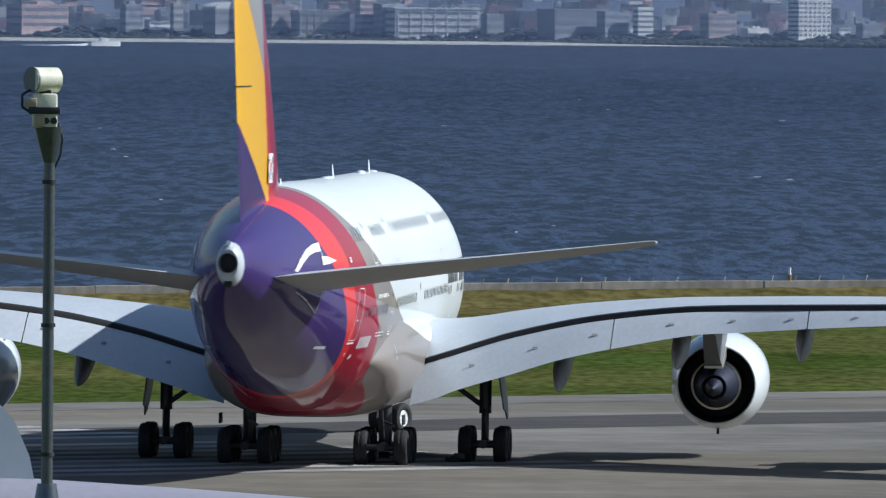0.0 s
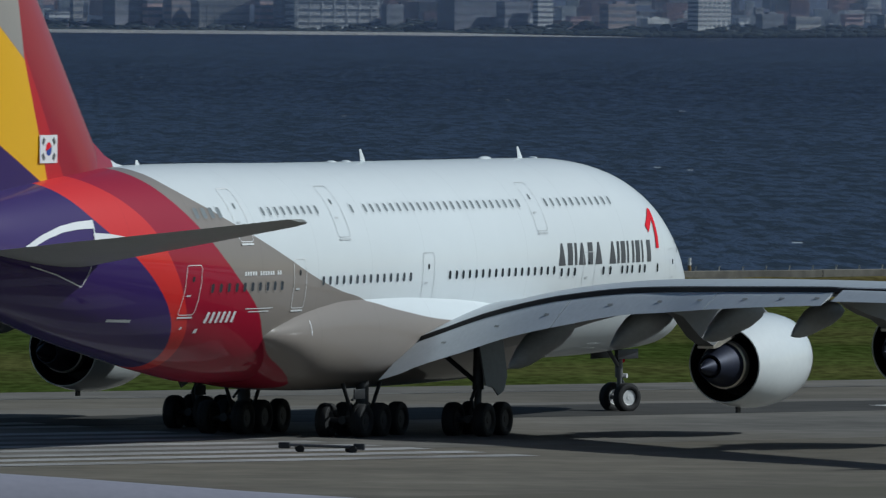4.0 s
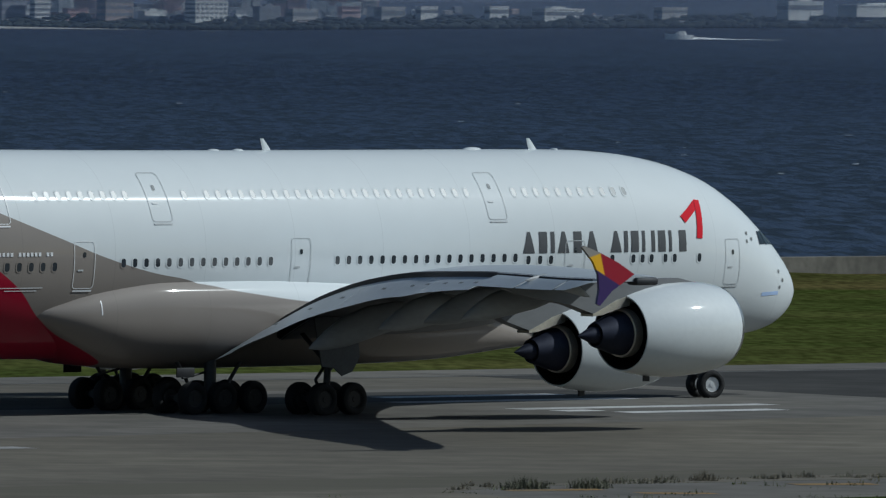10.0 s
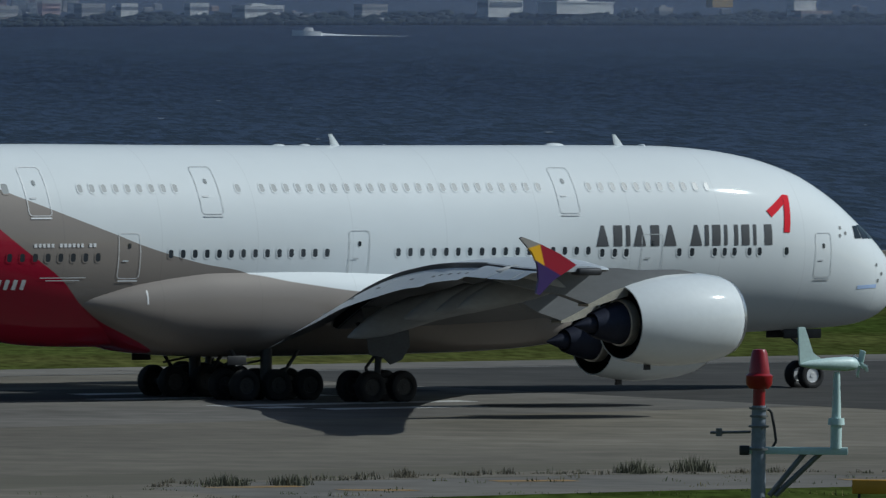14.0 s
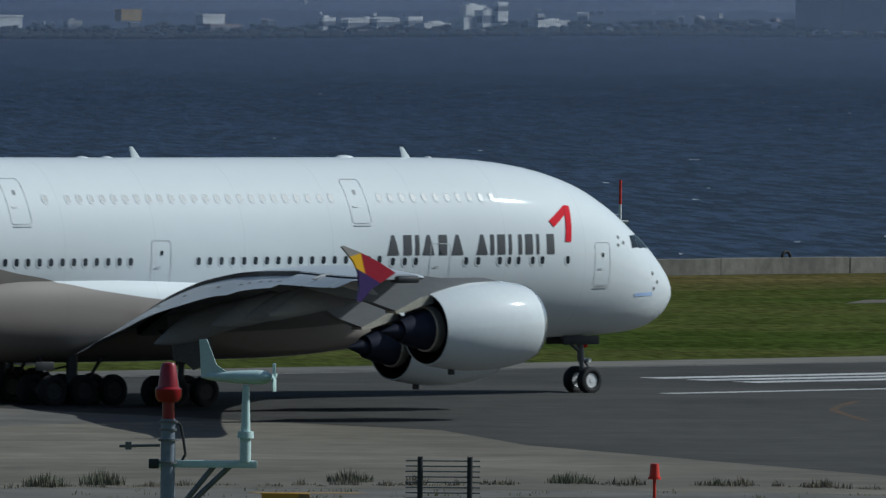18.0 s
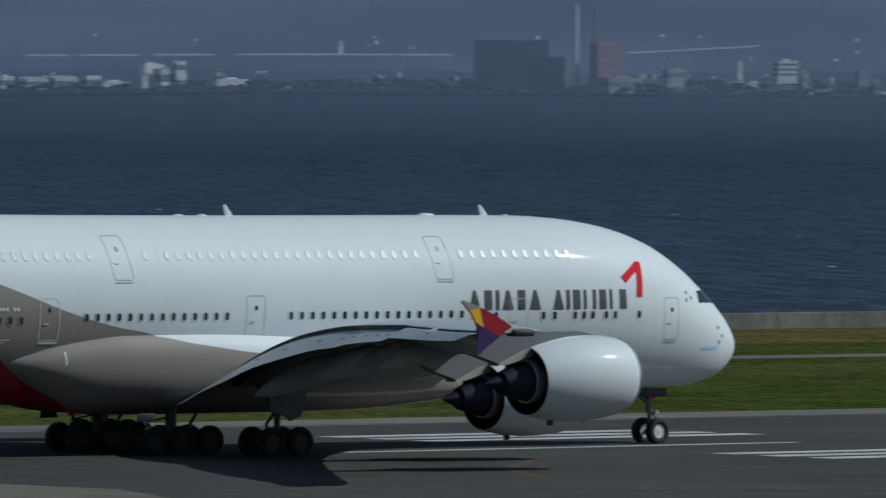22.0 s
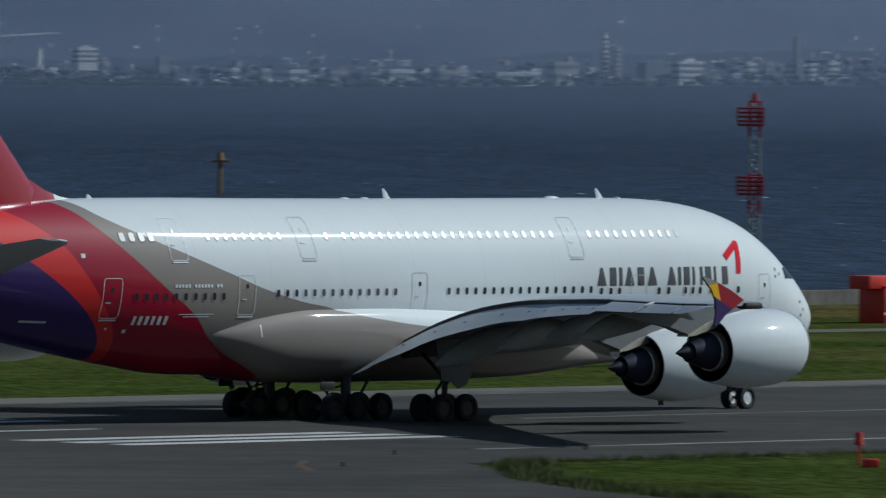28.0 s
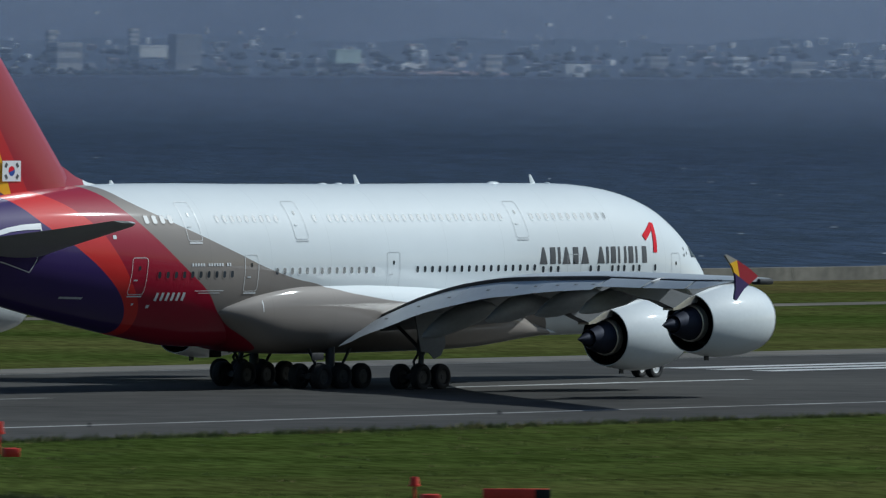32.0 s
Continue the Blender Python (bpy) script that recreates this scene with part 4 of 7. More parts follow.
def build_wing(side):
    bm = bmesh.new()
    loops = []
    ys = [2.6 + 0.8 * k for k in range(46)] + [39.1, 39.7]
    for y in ys:
        le, te, zl, zt, th = wing_at(y)
        up, dn = airfoil(le, te, th, zl, zt, cut=0.8)
        loops.append([(x, side * y, z) for x, z in up] + [(x, side * y, z) for x, z in reversed(dn)][:-1])
    rings(bm, loops)
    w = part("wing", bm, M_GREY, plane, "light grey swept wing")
    w.data.materials.append(M_LOWER_SHADED)
    # shade below the wing comes from this darker grey on down-facing faces
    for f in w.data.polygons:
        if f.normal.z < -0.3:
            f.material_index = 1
    # black strip in the cove between wing and flaps: the gap's shade put into colour
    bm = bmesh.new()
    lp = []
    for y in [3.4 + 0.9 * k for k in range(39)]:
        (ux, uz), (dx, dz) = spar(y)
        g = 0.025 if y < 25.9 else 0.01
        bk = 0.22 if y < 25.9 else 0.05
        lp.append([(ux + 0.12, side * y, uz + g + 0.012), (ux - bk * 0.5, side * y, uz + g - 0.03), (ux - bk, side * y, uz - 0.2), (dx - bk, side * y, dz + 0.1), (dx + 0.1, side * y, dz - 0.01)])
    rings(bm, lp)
    part("flap_cove", bm, M_COVE, w, "black strip as the dark of the gap ahead of the flaps")
    for name, y0, y1, down in (("flap", 3.6, 11.36, True), ("flap", 11.41, 19.05, True), ("flap", 19.1, 25.4, True), ("aileron", 25.9, 30.4, False), ("aileron", 30.6, 34.8, False), ("aileron", 35.0, 38.9, False)):
        fl = flap_piece(name, y0, y1, side, w, down)
        if not down:
            continue
        for q in (0.3, 0.62, 0.92):
            y = y0 + (y1 - y0) * q
            (ux, uz), _ = spar(y)
            te = wing_at(y)[1]
            ez = flap_end(y)
            h0, d = Vector((ux - 0.12, side * y, uz - 0.17)), Vector((te - 0.1 - ux + 0.12, 0, ez - uz + 0.17))
            up = Vector((-d.z, 0, d.x)).normalized()
            up = up if up.z > 0 else -up
            th_ = min((uz - spar(y)[1][1]) * 0.5, 0.55)
            c = h0 + d * 0.5 + up * (0.16 * th_ + 0.012)
            bm = bmesh.new()
            bm.faces.new([bm.verts.new(c + d.normalized() * p + Vector((0, q, 0))) for p, q in ((-0.09, -0.15), (0.09, -0.15), (0.09, 0.15), (-0.09, 0.15))])
            part("hatch", bm, M_SEAL, fl, "small dark hatch")
    # canoe fairings under the trailing edge
    for y, ln, r in ((9.3, 6.6, 0.56), (13.9, 6.4, 0.54), (18.8, 6.2, 0.52), (23.6, 5.4, 0.46), (31.0, 3.6, 0.22)):
        le, te, zl, zt, th = wing_at(y)
        bm = bmesh.new()
        lp = []
        for s, k in ((0, 0.05), (0.08, 0.45), (0.25, 0.85), (0.5, 1.0), (0.7, 0.92), (0.85, 0.62), (0.95, 0.28), (1.0, 0.05)):
            x = te + ln + 0.4 - s * ln
            fz = flap_end(y)
            z = (wing_at(y)[2] - 0.75) * (1 - s) + (fz - (1.15 if y < 30 else 0.5)) * s + 0.25 * math.sin(math.pi * s)
            lp.append([(x, side * y + r * 0.62 * k * math.cos(a), z + r * 1.25 * k * math.sin(a)) for a in (2 * math.pi * i / 18 for i in range(18))])
        rings(bm, lp)
        part("flap_track_fairing", bm, M_FAIRING, w, "grey canoe-shaped fairing")
    # wing-tip fence
    bm = bmesh.new()
    prof = [(-43.7, 6.88), (-44.6, 7.35), (-45.6, 7.75), (-46.45, 8.02), (-46.55, 7.96), (-45.95, 7.4), (-45.66, 6.9), (-45.6, 6.3), (-45.72, 5.75), (-45.55, 5.68), (-44.9, 6.25)]
    rings(bm, [[(x, side * 39.74, z) for x, z in prof], [(x, side * 39.86, z) for x, z in prof]])
    tip = regions("wingtip_paint", CRIMSON, [
        (YELLOW, [line_through((-45.5, 7.5), (-45.3, 6.8), (-46.6, 7.0))]),
        (PURPLE, [line_through((-45.67, 7.03), (-44.38, 6.41), (-45.7, 5.7))]),
        ((0.3, 0.28, 0.26), [line_through((-46.16, 7.56), (-45.6, 7.70), (-46.6, 8.2))])])
    part("wingtip_fence", bm, tip, w, "wing-tip fence striped red, yellow and purple")
    # lit static wicks and the tip lamp housing
    bm = bmesh.new()
    box(bm, (-43.6, min(side * 39.3, side * 39.9), 6.45), (-42.4, max(side * 39.3, side * 39.9), 6.75), 0.1)
    part("tip_light_housing", bm, M_DARK, w, "dark lamp housing at the wing tip")
    return w


wing_right, wing_left = build_wing(-1), build_wing(1)


def build_engine(y, xn, zc):
    side = -1 if y < 0 else 1
    e = spin([(-0.0, 1.50), (0.0, 1.55), (0.4, 1.65), (1.2, 1.80), (2.2, 1.92), (3.1, 1.93), (4.2, 1.88), (5.05, 1.74), (5.45, 1.60), (5.57, 1.51), (5.50, 1.41), (5.25, 1.37), (4.3, 1.44)], seg=56)
    bmesh.ops.transform(e, matrix=Matrix.Translation((xn, y, zc)) @ Matrix.Rotation(radians(-2.2), 4, "Y"), verts=e.verts)
    nac = part("engine", e, M_WHITE, plane, "white engine nacelle")

    def sub(name, prof, material, label="", cap=False, seg=40):
        b = spin(prof, seg=seg, cap=cap)
        bmesh.ops.transform(b, matrix=Matrix.Translation((xn, y, zc)) @ Matrix.Rotation(radians(-2.2), 4, "Y"), verts=b.verts)
        return part(name, b, material, nac, label)

    sub("fan_duct", [(0.02, 1.495), (0.8, 1.44), (1.7, 1.36), (1.7, 0.6)], M_NOZZLE, "black fan duct")
    sub("inlet_duct", [(5.1, 1.40), (4.2, 1.46), (3.7, 1.46), (3.7, 0.1)], M_DARK, "dark fan face")
    sub("inlet_lip", [(5.36, 1.648), (5.46, 1.604), (5.58, 1.515), (5.51, 1.402), (5.25, 1.362)], M_STEEL, "bare metal inlet lip")
    sub("core_cowl", [(1.6, 1.0), (0.9, 1.02), (0.25, 0.98)], M_CORE, "dark blue metal core cowl")
    sub("nozzle_ring", [(0.3, 0.985), (0.1, 1.005), (-0.1, 0.975), (-0.12, 0.9)], M_SHIELD, "bright metal ring")
    sub("core_nozzle", [(-0.04, 0.9), (-0.6, 0.80), (-1.15, 0.62), (-1.5, 0.5), (-1.5, 0.44), (-1.3, 0.42)], M_CORE, "dark blue metal nozzle")
    sub("plug", [(-1.3, 0.42), (-1.75, 0.31), (-2.2, 0.13), (-2.45, 0.02)], M_CORE, "dark cone plug", True)
    bm = bmesh.new()
    lp = []
    le, te, zl, zt, th = wing_at(abs(y))
    for x, z0, z1, w in ((xn + 4.4, zc + 1.8, zc + 1.95, 0.12), (xn + 3.0, zc + 1.5, max(zc + 2.2, zl - 0.5), 0.3), (xn + 0.8, zc + 1.25, zl - 0.1, 0.36), (xn - 0.3, zc + 1.15, zl, 0.36), (xn - 1.8, zc + 0.78, zl, 0.34), (xn - 3.2, zc + 1.2, zl - 0.02, 0.3), (xn - 4.8, zl - 0.85, zl - 0.02, 0.24), (xn - 6.2, zl - 0.55, zl - 0.03, 0.16), (xn - 7.0, zl - 0.35, zl - 0.05, 0.04)):
        lp.append([(x, y - w, z0), (x, y + w, z0), (x, y + w * 0.9, z1), (x, y - w * 0.9, z1)])
    rings(bm, lp)
    # the pylon shares the underside grey that has shade painted in
    part("pylon", bm, M_LOWER_SHADED, nac, "grey engine pylon")
    bm = bmesh.new()
    rings(bm, [[(x, y - w, z0), (x, y + w, z0), (x, y + w, z1), (x, y - w, z1)] for x, z0, z1, w in ((xn + 0.1, zc + 1.12, zc + 1.52, 0.4), (xn - 0.6, zc + 0.98, zc + 1.36, 0.39), (xn - 1.4, zc + 0.76, zc + 1.02, 0.375), (xn - 1.95, zc + 0.7, zc + 0.8, 0.355))])
    part("heat_shield", bm, M_SHIELD, nac, "cream metal heat shield")
    bm = bmesh.new()
    lp = []
    for x, h in ((xn + 3.6, 0.02), (xn + 3.2, 0.3), (xn + 2.2, 0.34), (xn + 2.0, 0.02)):
        lp.append([(x, y - side * 1.45 - side * h, zc + 1.35 + h), (x, y - side * 1.4, zc + 1.38), (x, y - side * 1.44, zc + 1.3)])
    rings(bm, lp)
    part("strake", bm, M_WHITE, nac)
    # drain mast below
    bm = bmesh.new()
    box(bm, (xn + 1.3, y - 0.05, zc - 1.98), (xn + 1.6, y + 0.05, zc - 1.7))
    part("drain_mast", bm, M_DARK, nac)


for y_, x_, z_ in ((-14.9, -23.6, 2.95), (14.9, -23.6, 2.95), (-25.7, -30.48, 4.02), (25.7, -30.48, 4.02)):
    build_engine(y_, x_, z_)


def build_tail():
    # fin
    bm = bmesh.new()
    loops = []
    for z, le, te, th in ((9.4, -50.2, -61.8, 0.08), (10.6, -50.6, -62.3, 0.08), (11.6, -51.1, -62.7, 0.084), (14.1, -53.35, -63.6, 0.09), (17.2, -56.1, -64.65, 0.095), (17.85, -56.7, -64.85, 0.095), (21.5, -59.7, -66.0, 0.085), (23.7, -61.4, -66.7, 0.075), (24.1, -62.3, -66.9, 0.05)):
        up, dn = airfoil(le, te, th, 0, 0, 1.0, 12, 0.0)
        loops.append([(x, h, z) for x, h in up] + [(x, h * 1.176, z) for x, h in reversed(dn)][1:-1])
    rings(bm, loops)
    p = ((-63.59, 13.57), (-55.9, 10.2))
    y1 = ((-62.3, 17.85), (-58.1, 15.2))
    y2 = ((-58.1, 15.2), (-55.9, 10.2))
    g2 = ((-58.7, 17.85), (-58.1, 15.2))
    fin_paint = regions("fin_paint", CRIMSON, [
        ((0.50, 0.012, 0.024), [line_through((-60.0, 18.2), (-54.9, 10.9), (-62, 11))]),
        (YELLOW, [line_through(*y1, (-64, 15)), line_through(*y2, (-64, 12)), line_through(*p, (-60, 18))]),
        ((0.33, 0.31, 0.29), [line_through(*y1, (-57, 22)), line_through(*g2, (-66, 22))]),
        (PURPLE, [line_through(*p, (-60, 9))])])
    fin = part("tail_fin", bm, fin_paint, plane, "tail fin striped purple, yellow, grey and red")
    # dorsal fillet
    bm = bmesh.new()
    lp = []
    for x, zt, w in ((-48.2, 10.96, 0.05), (-49.3, 11.12, 0.16), (-50.4, 11.45, 0.26), (-51.4, 11.95, 0.3), (-53.0, 12.3, 0.36)):
        lp.append([(x, w * 1.3, 10.3), (x, w, 10.9), (x, w * 0.3, zt), (x, -w * 0.3, zt), (x, -w, 10.9), (x, -w * 1.3, 10.3)])
    rings(bm, lp)
    part("dorsal_fillet", bm, regions("fillet_paint", CRIMSON, [(WHITE, [line_through((-49.7, 10.5), (-49.9, 12.4), (-47, 11))])]), fin)
    # rudder split and hinge line
    for z0, z1 in ((14.76, 14.8),):
        bm = bmesh.new()
        rings(bm, [[(x, -w, z0), (x, w, z0), (x, w, z1), (x, -w, z1)] for x, w in ((-63.8, 0.05), (-62.5, 0.17), (-61.2, 0.29))])
        part("rudder_gap", bm, M_COVE, fin)
    # flag: white field, red over blue disc, four dark bars, on each side
    for side in (-1, 1):
        bm = bmesh.new()
        y = side * 0.50
        bmesh.ops.create_grid(bm, x_segments=1, y_segments=1, size=0.5, matrix=Matrix.Translation((-56.1, y, 11.75)) @ Matrix.Rotation(math.pi / 2, 4, "X") @ Matrix.Diagonal((1.5, 1.08, 1, 1)))
        flag = part("flag", bm, M_MARK, fin, "white flag with a red and blue disc")
        for half, m in ((0, M_RED), (1, mat("flag_blue", (0.02, 0.06, 0.3), 0.4))):
            bm = bmesh.new()
            bm.faces.new([bm.verts.new((-56.1 + 0.26 * math.cos(a), y + side * 0.006, 11.75 + 0.26 * math.sin(a))) for a in (math.pi * (half + k / 10) + 0.35 for k in range(11))])
            part("flag_disc", bm, m, flag)
        for cx, cz, r in ((-56.55, 12.05, 35), (-55.65, 12.05, -35), (-56.55, 11.45, -35), (-55.65, 11.45, 35)):
            bm = bmesh.new()
            box(bm, (-0.13, -0.004, -0.09), (0.13, 0.004, 0.09), 0, Matrix.Translation((cx, y + side * 0.006, cz)) @ Matrix.Rotation(radians(r + 90), 4, "Y"))
            part("flag_bar", bm, M_INK, flag)
    # tailplanes
    for side in (-1, 1):
        bm = bmesh.new()
        loops = []
        for y, le, te, z, th in ((0.6, -54.2, -63.0, 7.62, 0.1), (2.0, -55.1, -63.2, 7.8, 0.1), (5.0, -57.0, -63.6, 8.18, 0.1), (10.0, -60.1, -64.4, 8.76, 0.1), (14.2, -62.7, -65.2, 9.27, 0.1), (14.9, -63.4, -65.4, 9.36, 0.1), (15.2, -64.2, -65.5, 9.4, 0.09)):
            up, dn = airfoil(le, te, th, z - 0.32 * (le - te) / 8, z + 0.2 * (le - te) / 8, 1.0, 10, -0.008)
            loops.append([(x, side * y, h) for x, h in up] + [(x, side * y, h) for x, h in reversed(dn)][1:-1])
        rings(bm, loops)
        hp = part("tailplane", bm, M_GREY, plane, "grey tailplane")
        hp.data.materials.append(M_TAILLOWER)
        # down-facing tailplane faces get the darker grey as painted shade
        for f in hp.data.polygons:
            if f.normal.z < 0:
                f.material_index = 1
        # the bare sweep of skin above the root, its tip and the seal lines below
        bm = bmesh.new()
        ribbon_on_skin(bm, [(-60.7, 8.1), (-59.6, 8.5), (-58.2, 8.82), (-57.0, 8.98), (-55.75, 9.04)], [(-60.2, 8.06), (-59.2, 8.36), (-58.0, 8.6), (-56.9, 8.7), (-55.85, 8.72)], 0.03, side, 14, 3)
        part("root_plate", bm, M_MARK, hp, "white sweep above the tailplane root")
        bm = bmesh.new()
        ribbon_on_skin(bm, [(-55.95, 8.55), (-54.8, 8.5), (-53.6, 8.36)], [(-55.95, 8.22), (-54.8, 8.24), (-53.6, 8.32)], 0.03, side, 8, 3)
        part("root_plate", bm, M_MARK, hp, "white wedge ahead of the tailplane root")
        for line, w in (([(-55.8, 9.0), (-55.9, 8.2)], 0.07), ([(-60.3, 7.35), (-58.5, 7.0), (-56.65, 6.5), (-56.3, 7.1), (-56.15, 7.8)], 0.05)):
            bm = bmesh.new()
            strip_on_skin(bm, line, w, 0.03, side, closed=False)
            part("seal_line", bm, M_MARK, hp, "white line of the tailplane root plate")


build_tail()


def build_antennas():
    for x, h, lean in ((-10.75, 0.52, 0.25), (-26.4, 0.55, 0.25), (-47.3, 0.3, 0.1)):
        bm = bmesh.new()
        lp = []
        for k, w, c in ((0, 0.05, 0.34), (0.5, 0.04, 0.24), (1.0, 0.02, 0.12)):
            lp.append([(x - lean * k + c, 0, 10.93 + h * k), (x - lean * k, w, 10.93 + h * k), (x - lean * k - c * 0.5, 0, 10.93 + h * k), (x - lean * k, -w, 10.93 + h * k)])
        rings(bm, lp)
        part("antenna", bm, M_WHITE, plane, "white blade antenna")
    for x, ln, h in ((-14.3, 0.55, 0.13), (-28.0, 0.3, 0.1), (-29.4, 0.35, 0.1), (-9.4, 0.15, 0.07)):
        bm = bmesh.new()
        bmesh.ops.create_uvsphere(bm, u_segments=16, v_segments=8, radius=1, matrix=Matrix.Translation((x, 0, 10.95)) @ Matrix.Diagonal((ln, 0.22, h, 1)))
        part("antenna_dome", bm, M_WHITE, plane, "low white antenna dome")


build_antennas()

WHEELS = []


def wheel_mesh(r, w, rim_paint):
    s = w / 2
    bm = bmesh.new()
    prof = [(-s * 0.72, r * 0.52), (-s * 0.95, r * 0.62), (-s, r * 0.8), (-s * 0.86, r * 0.94), (-s * 0.5, r), (-s * 0.16, r), (-s * 0.12, r * 0.985), (s * 0.12, r * 0.985), (s * 0.16, r), (s * 0.5, r), (s * 0.86, r * 0.94), (s, r * 0.8), (s * 0.95, r * 0.62), (s * 0.72, r * 0.52)]
    lp = [[(q * math.cos(2 * math.pi * i / 30), h, q * math.sin(2 * math.pi * i / 30)) for i in range(30)] for h, q in prof]
    rings(bm, lp, True, False)
    tyre = part("wheel", bm, M_TYRE, plane, "black rubber tyre")
    bm = bmesh.new()
    prof = [(-s * 0.66, r * 0.54), (-s * 0.74, r * 0.5), (-s * 0.5, r * 0.42), (-s * 0.42, r * 0.24), (-s * 0.75, r * 0.17), (-s * 0.75, r * 0.02)]
    lp = [[(q * math.cos(2 * math.pi * i / 24), h, q * math.sin(2 * math.pi * i / 24)) for i in range(24)] for h, q in prof + [(-h, q) for h, q in reversed(prof)]]
    rings(bm, lp)
    for i in range(10):
        a = 2 * math.pi * i / 10
        for sg in (-1, 1):
            bmesh.ops.create_cone(bm, cap_ends=True, segments=8, radius1=r * 0.055, radius2=r * 0.055, depth=s * 0.16, matrix=Matrix.Translation((r * 0.34 * math.cos(a), sg * s * 0.5, r * 0.34 * math.sin(a))) @ Matrix.Rotation(math.pi / 2, 4, "X"))
    part("rim", bm, rim_paint, tyre, "pale metal wheel rim" if rim_paint == M_RIM else "metal wheel rim painted dark for shade")
    return tyre


def build_gear():
    main, front = wheel_mesh(0.7, 0.53, M_RIMDARK), wheel_mesh(0.635, 0.46, M_RIM)
    spots = []
    for s in (-1, 1):
        for dx in (-0.85, 0.85):
            for dy in (-0.68, 0.68):
                spots.append((-28.6 + dx, s * 6.23 + dy))
        for dx in (-1.7, 0, 1.7):
            for dy in (-0.77, 0.77):
                spots.append((-31.88 + dx, s * 2.63 + dy))
    for i, (x, y) in enumerate(spots):
        ob = main if i == 0 else copy_thing(main, Matrix.Identity(4))
        ob.matrix_basis = pose(x, y, 0.7)
        WHEELS.append((ob, x, y, 0.7))
    for y in (-0.5, 0.5):
        ob = front if y < 0 else copy_thing(front, Matrix.Identity(4))
        ob.matrix_basis = pose(0, y, 0.635)
        WHEELS.append((ob, 0.0, y, 0.635))
    # legs
    for s in (-1, 1):
        y = s * 6.23
        bm = bmesh.new()
        tube(bm, (-29.6, y, 0.72), (-27.6, y, 0.72), 0.16)
        for dx in (-0.85, 0.85):
            tube(bm, (-28.6 + dx, y - 0.7, 0.7), (-28.6 + dx, y + 0.7, 0.7), 0.12)
        g = part("wing_gear", bm, M_DARK, plane, "dark four-wheel wing landing gear")
        bm = bmesh.new()
        tube(bm, (-28.6, y, 0.75), (-28.5, y, 2.2), 0.15)
        tube(bm, (-28.55, y, 1.9), (-28.4, y, 4.4), 0.24)
        part("strut", bm, M_MAINSTRUT, g)
        bm = bmesh.new()
        tube(bm, (-28.5, y, 2.1), (-28.3, s * 4.4, 3.4), 0.1)
        part("brace", bm, M_MAINSTRUT, g)
        bm = bmesh.new()
        tube(bm, (-28.5, y, 2.5), (-26.3, y, 3.9), 0.09)
        part("brace", bm, M_MAINSTRUT, g)
        bm = bmesh.new()
        tube(bm, (-28.9, y, 0.95), (-29.2, y, 1.5), 0.07)
        tube(bm, (-29.2, y, 1.5), (-28.7, y, 2.05), 0.07)
        part("torque_link", bm, M_MAINSTRUT, g)
        bm = bmesh.new()
        outline = [(-29.8, 2.6), (-27.4, 2.6), (-27.4, 0.9), (-27.9, 0.3), (-28.5, 0.12), (-28.9, 0.45), (-29.6, 0.55)]
        rings(bm, [[(x, q, z) for x, z in outline] for q in (-0.03, 0.03)])
        bmesh.ops.transform(bm, matrix=Matrix.Translation((0, s * 7.1, 1.55)) @ Matrix.Rotation(radians(s * 8), 4, "X"), verts=bm.verts)
        part("gear_door", bm, M_DOORGREY, g, "pale grey gear door")
        y = s * 2.63
        bm = bmesh.new()
        tube(bm, (-33.8, y, 0.72), (-30.0, y, 0.72), 0.17)
        for dx in (-1.7, 0, 1.7):
            tube(bm, (-31.88 + dx, y - 0.78, 0.7), (-31.88 + dx, y + 0.78, 0.7), 0.12)
        g = part("body_gear", bm, M_DARK, plane, "dark six-wheel body landing gear")
        bm = bmesh.new()
        tube(bm, (-31.88, y, 0.75), (-31.88, y, 3.0), 0.26)
        part("strut", bm, M_MAINSTRUT, g)
        bm = bmesh.new()
        tube(bm, (-32.9, y, 1.0), (-33.9, y, 2.4), 0.08)
        part("brace", bm, M_MAINSTRUT, g)
        bm = bmesh.new()
        tube(bm, (-31.0, y, 1.1), (-30.0, y, 2.4), 0.08)
        part("brace", bm, M_MAINSTRUT, g)
        bm = bmesh.new()
        tube(bm, (-33.9, y - 0.5, 1.55), (-32.0, y + 0.2, 1.75), 0.05)
        part("steering_rod", bm, M_MAINSTRUT, g)
        bm = bmesh.new()
        box(bm, (-34.6, -0.03, 0), (-33.6, 0.03, 0.4), 0.02, Matrix.Translation((0, y + s * 0.9, 1.6)))
        part("gear_door", bm, M_DARK, g, "dark gear door")
    bm = bmesh.new()
    tube(bm, (0, 0, 0.64), (-0.1, 0, 1.7), 0.11)
    tube(bm, (-0.1, 0, 1.5), (-0.25, 0, 3.2), 0.17)
    tube(bm, (0, -0.42, 0.635), (0, 0.42, 0.635), 0.09)
    g = part("nose_gear", bm, M_STRUT, plane, "grey nose landing gear")
    bm = bmesh.new()
    tube(bm, (0.25, -0.22, 1.55), (0.25, 0.22, 1.55), 0.1)
    tube(bm, (0.05, 0, 1.6), (0.28, 0, 1.55), 0.08)
    part("taxi_lamp", bm, M_RIM, g, "pale taxi lamp housing")
    bm = bmesh.new()
    tube(bm, (0.0, -0.16, 2.25), (0.05, 0.16, 2.25), 0.13)
    part("steering_actuator", bm, M_RED, g, "red steering actuator")
    bm = bmesh.new()
    tube(bm, (-0.1, 0, 1.9), (-1.6, 0, 2.9), 0.09)
    part("drag_brace", bm, M_STRUT, g)
    bm = bmesh.new()
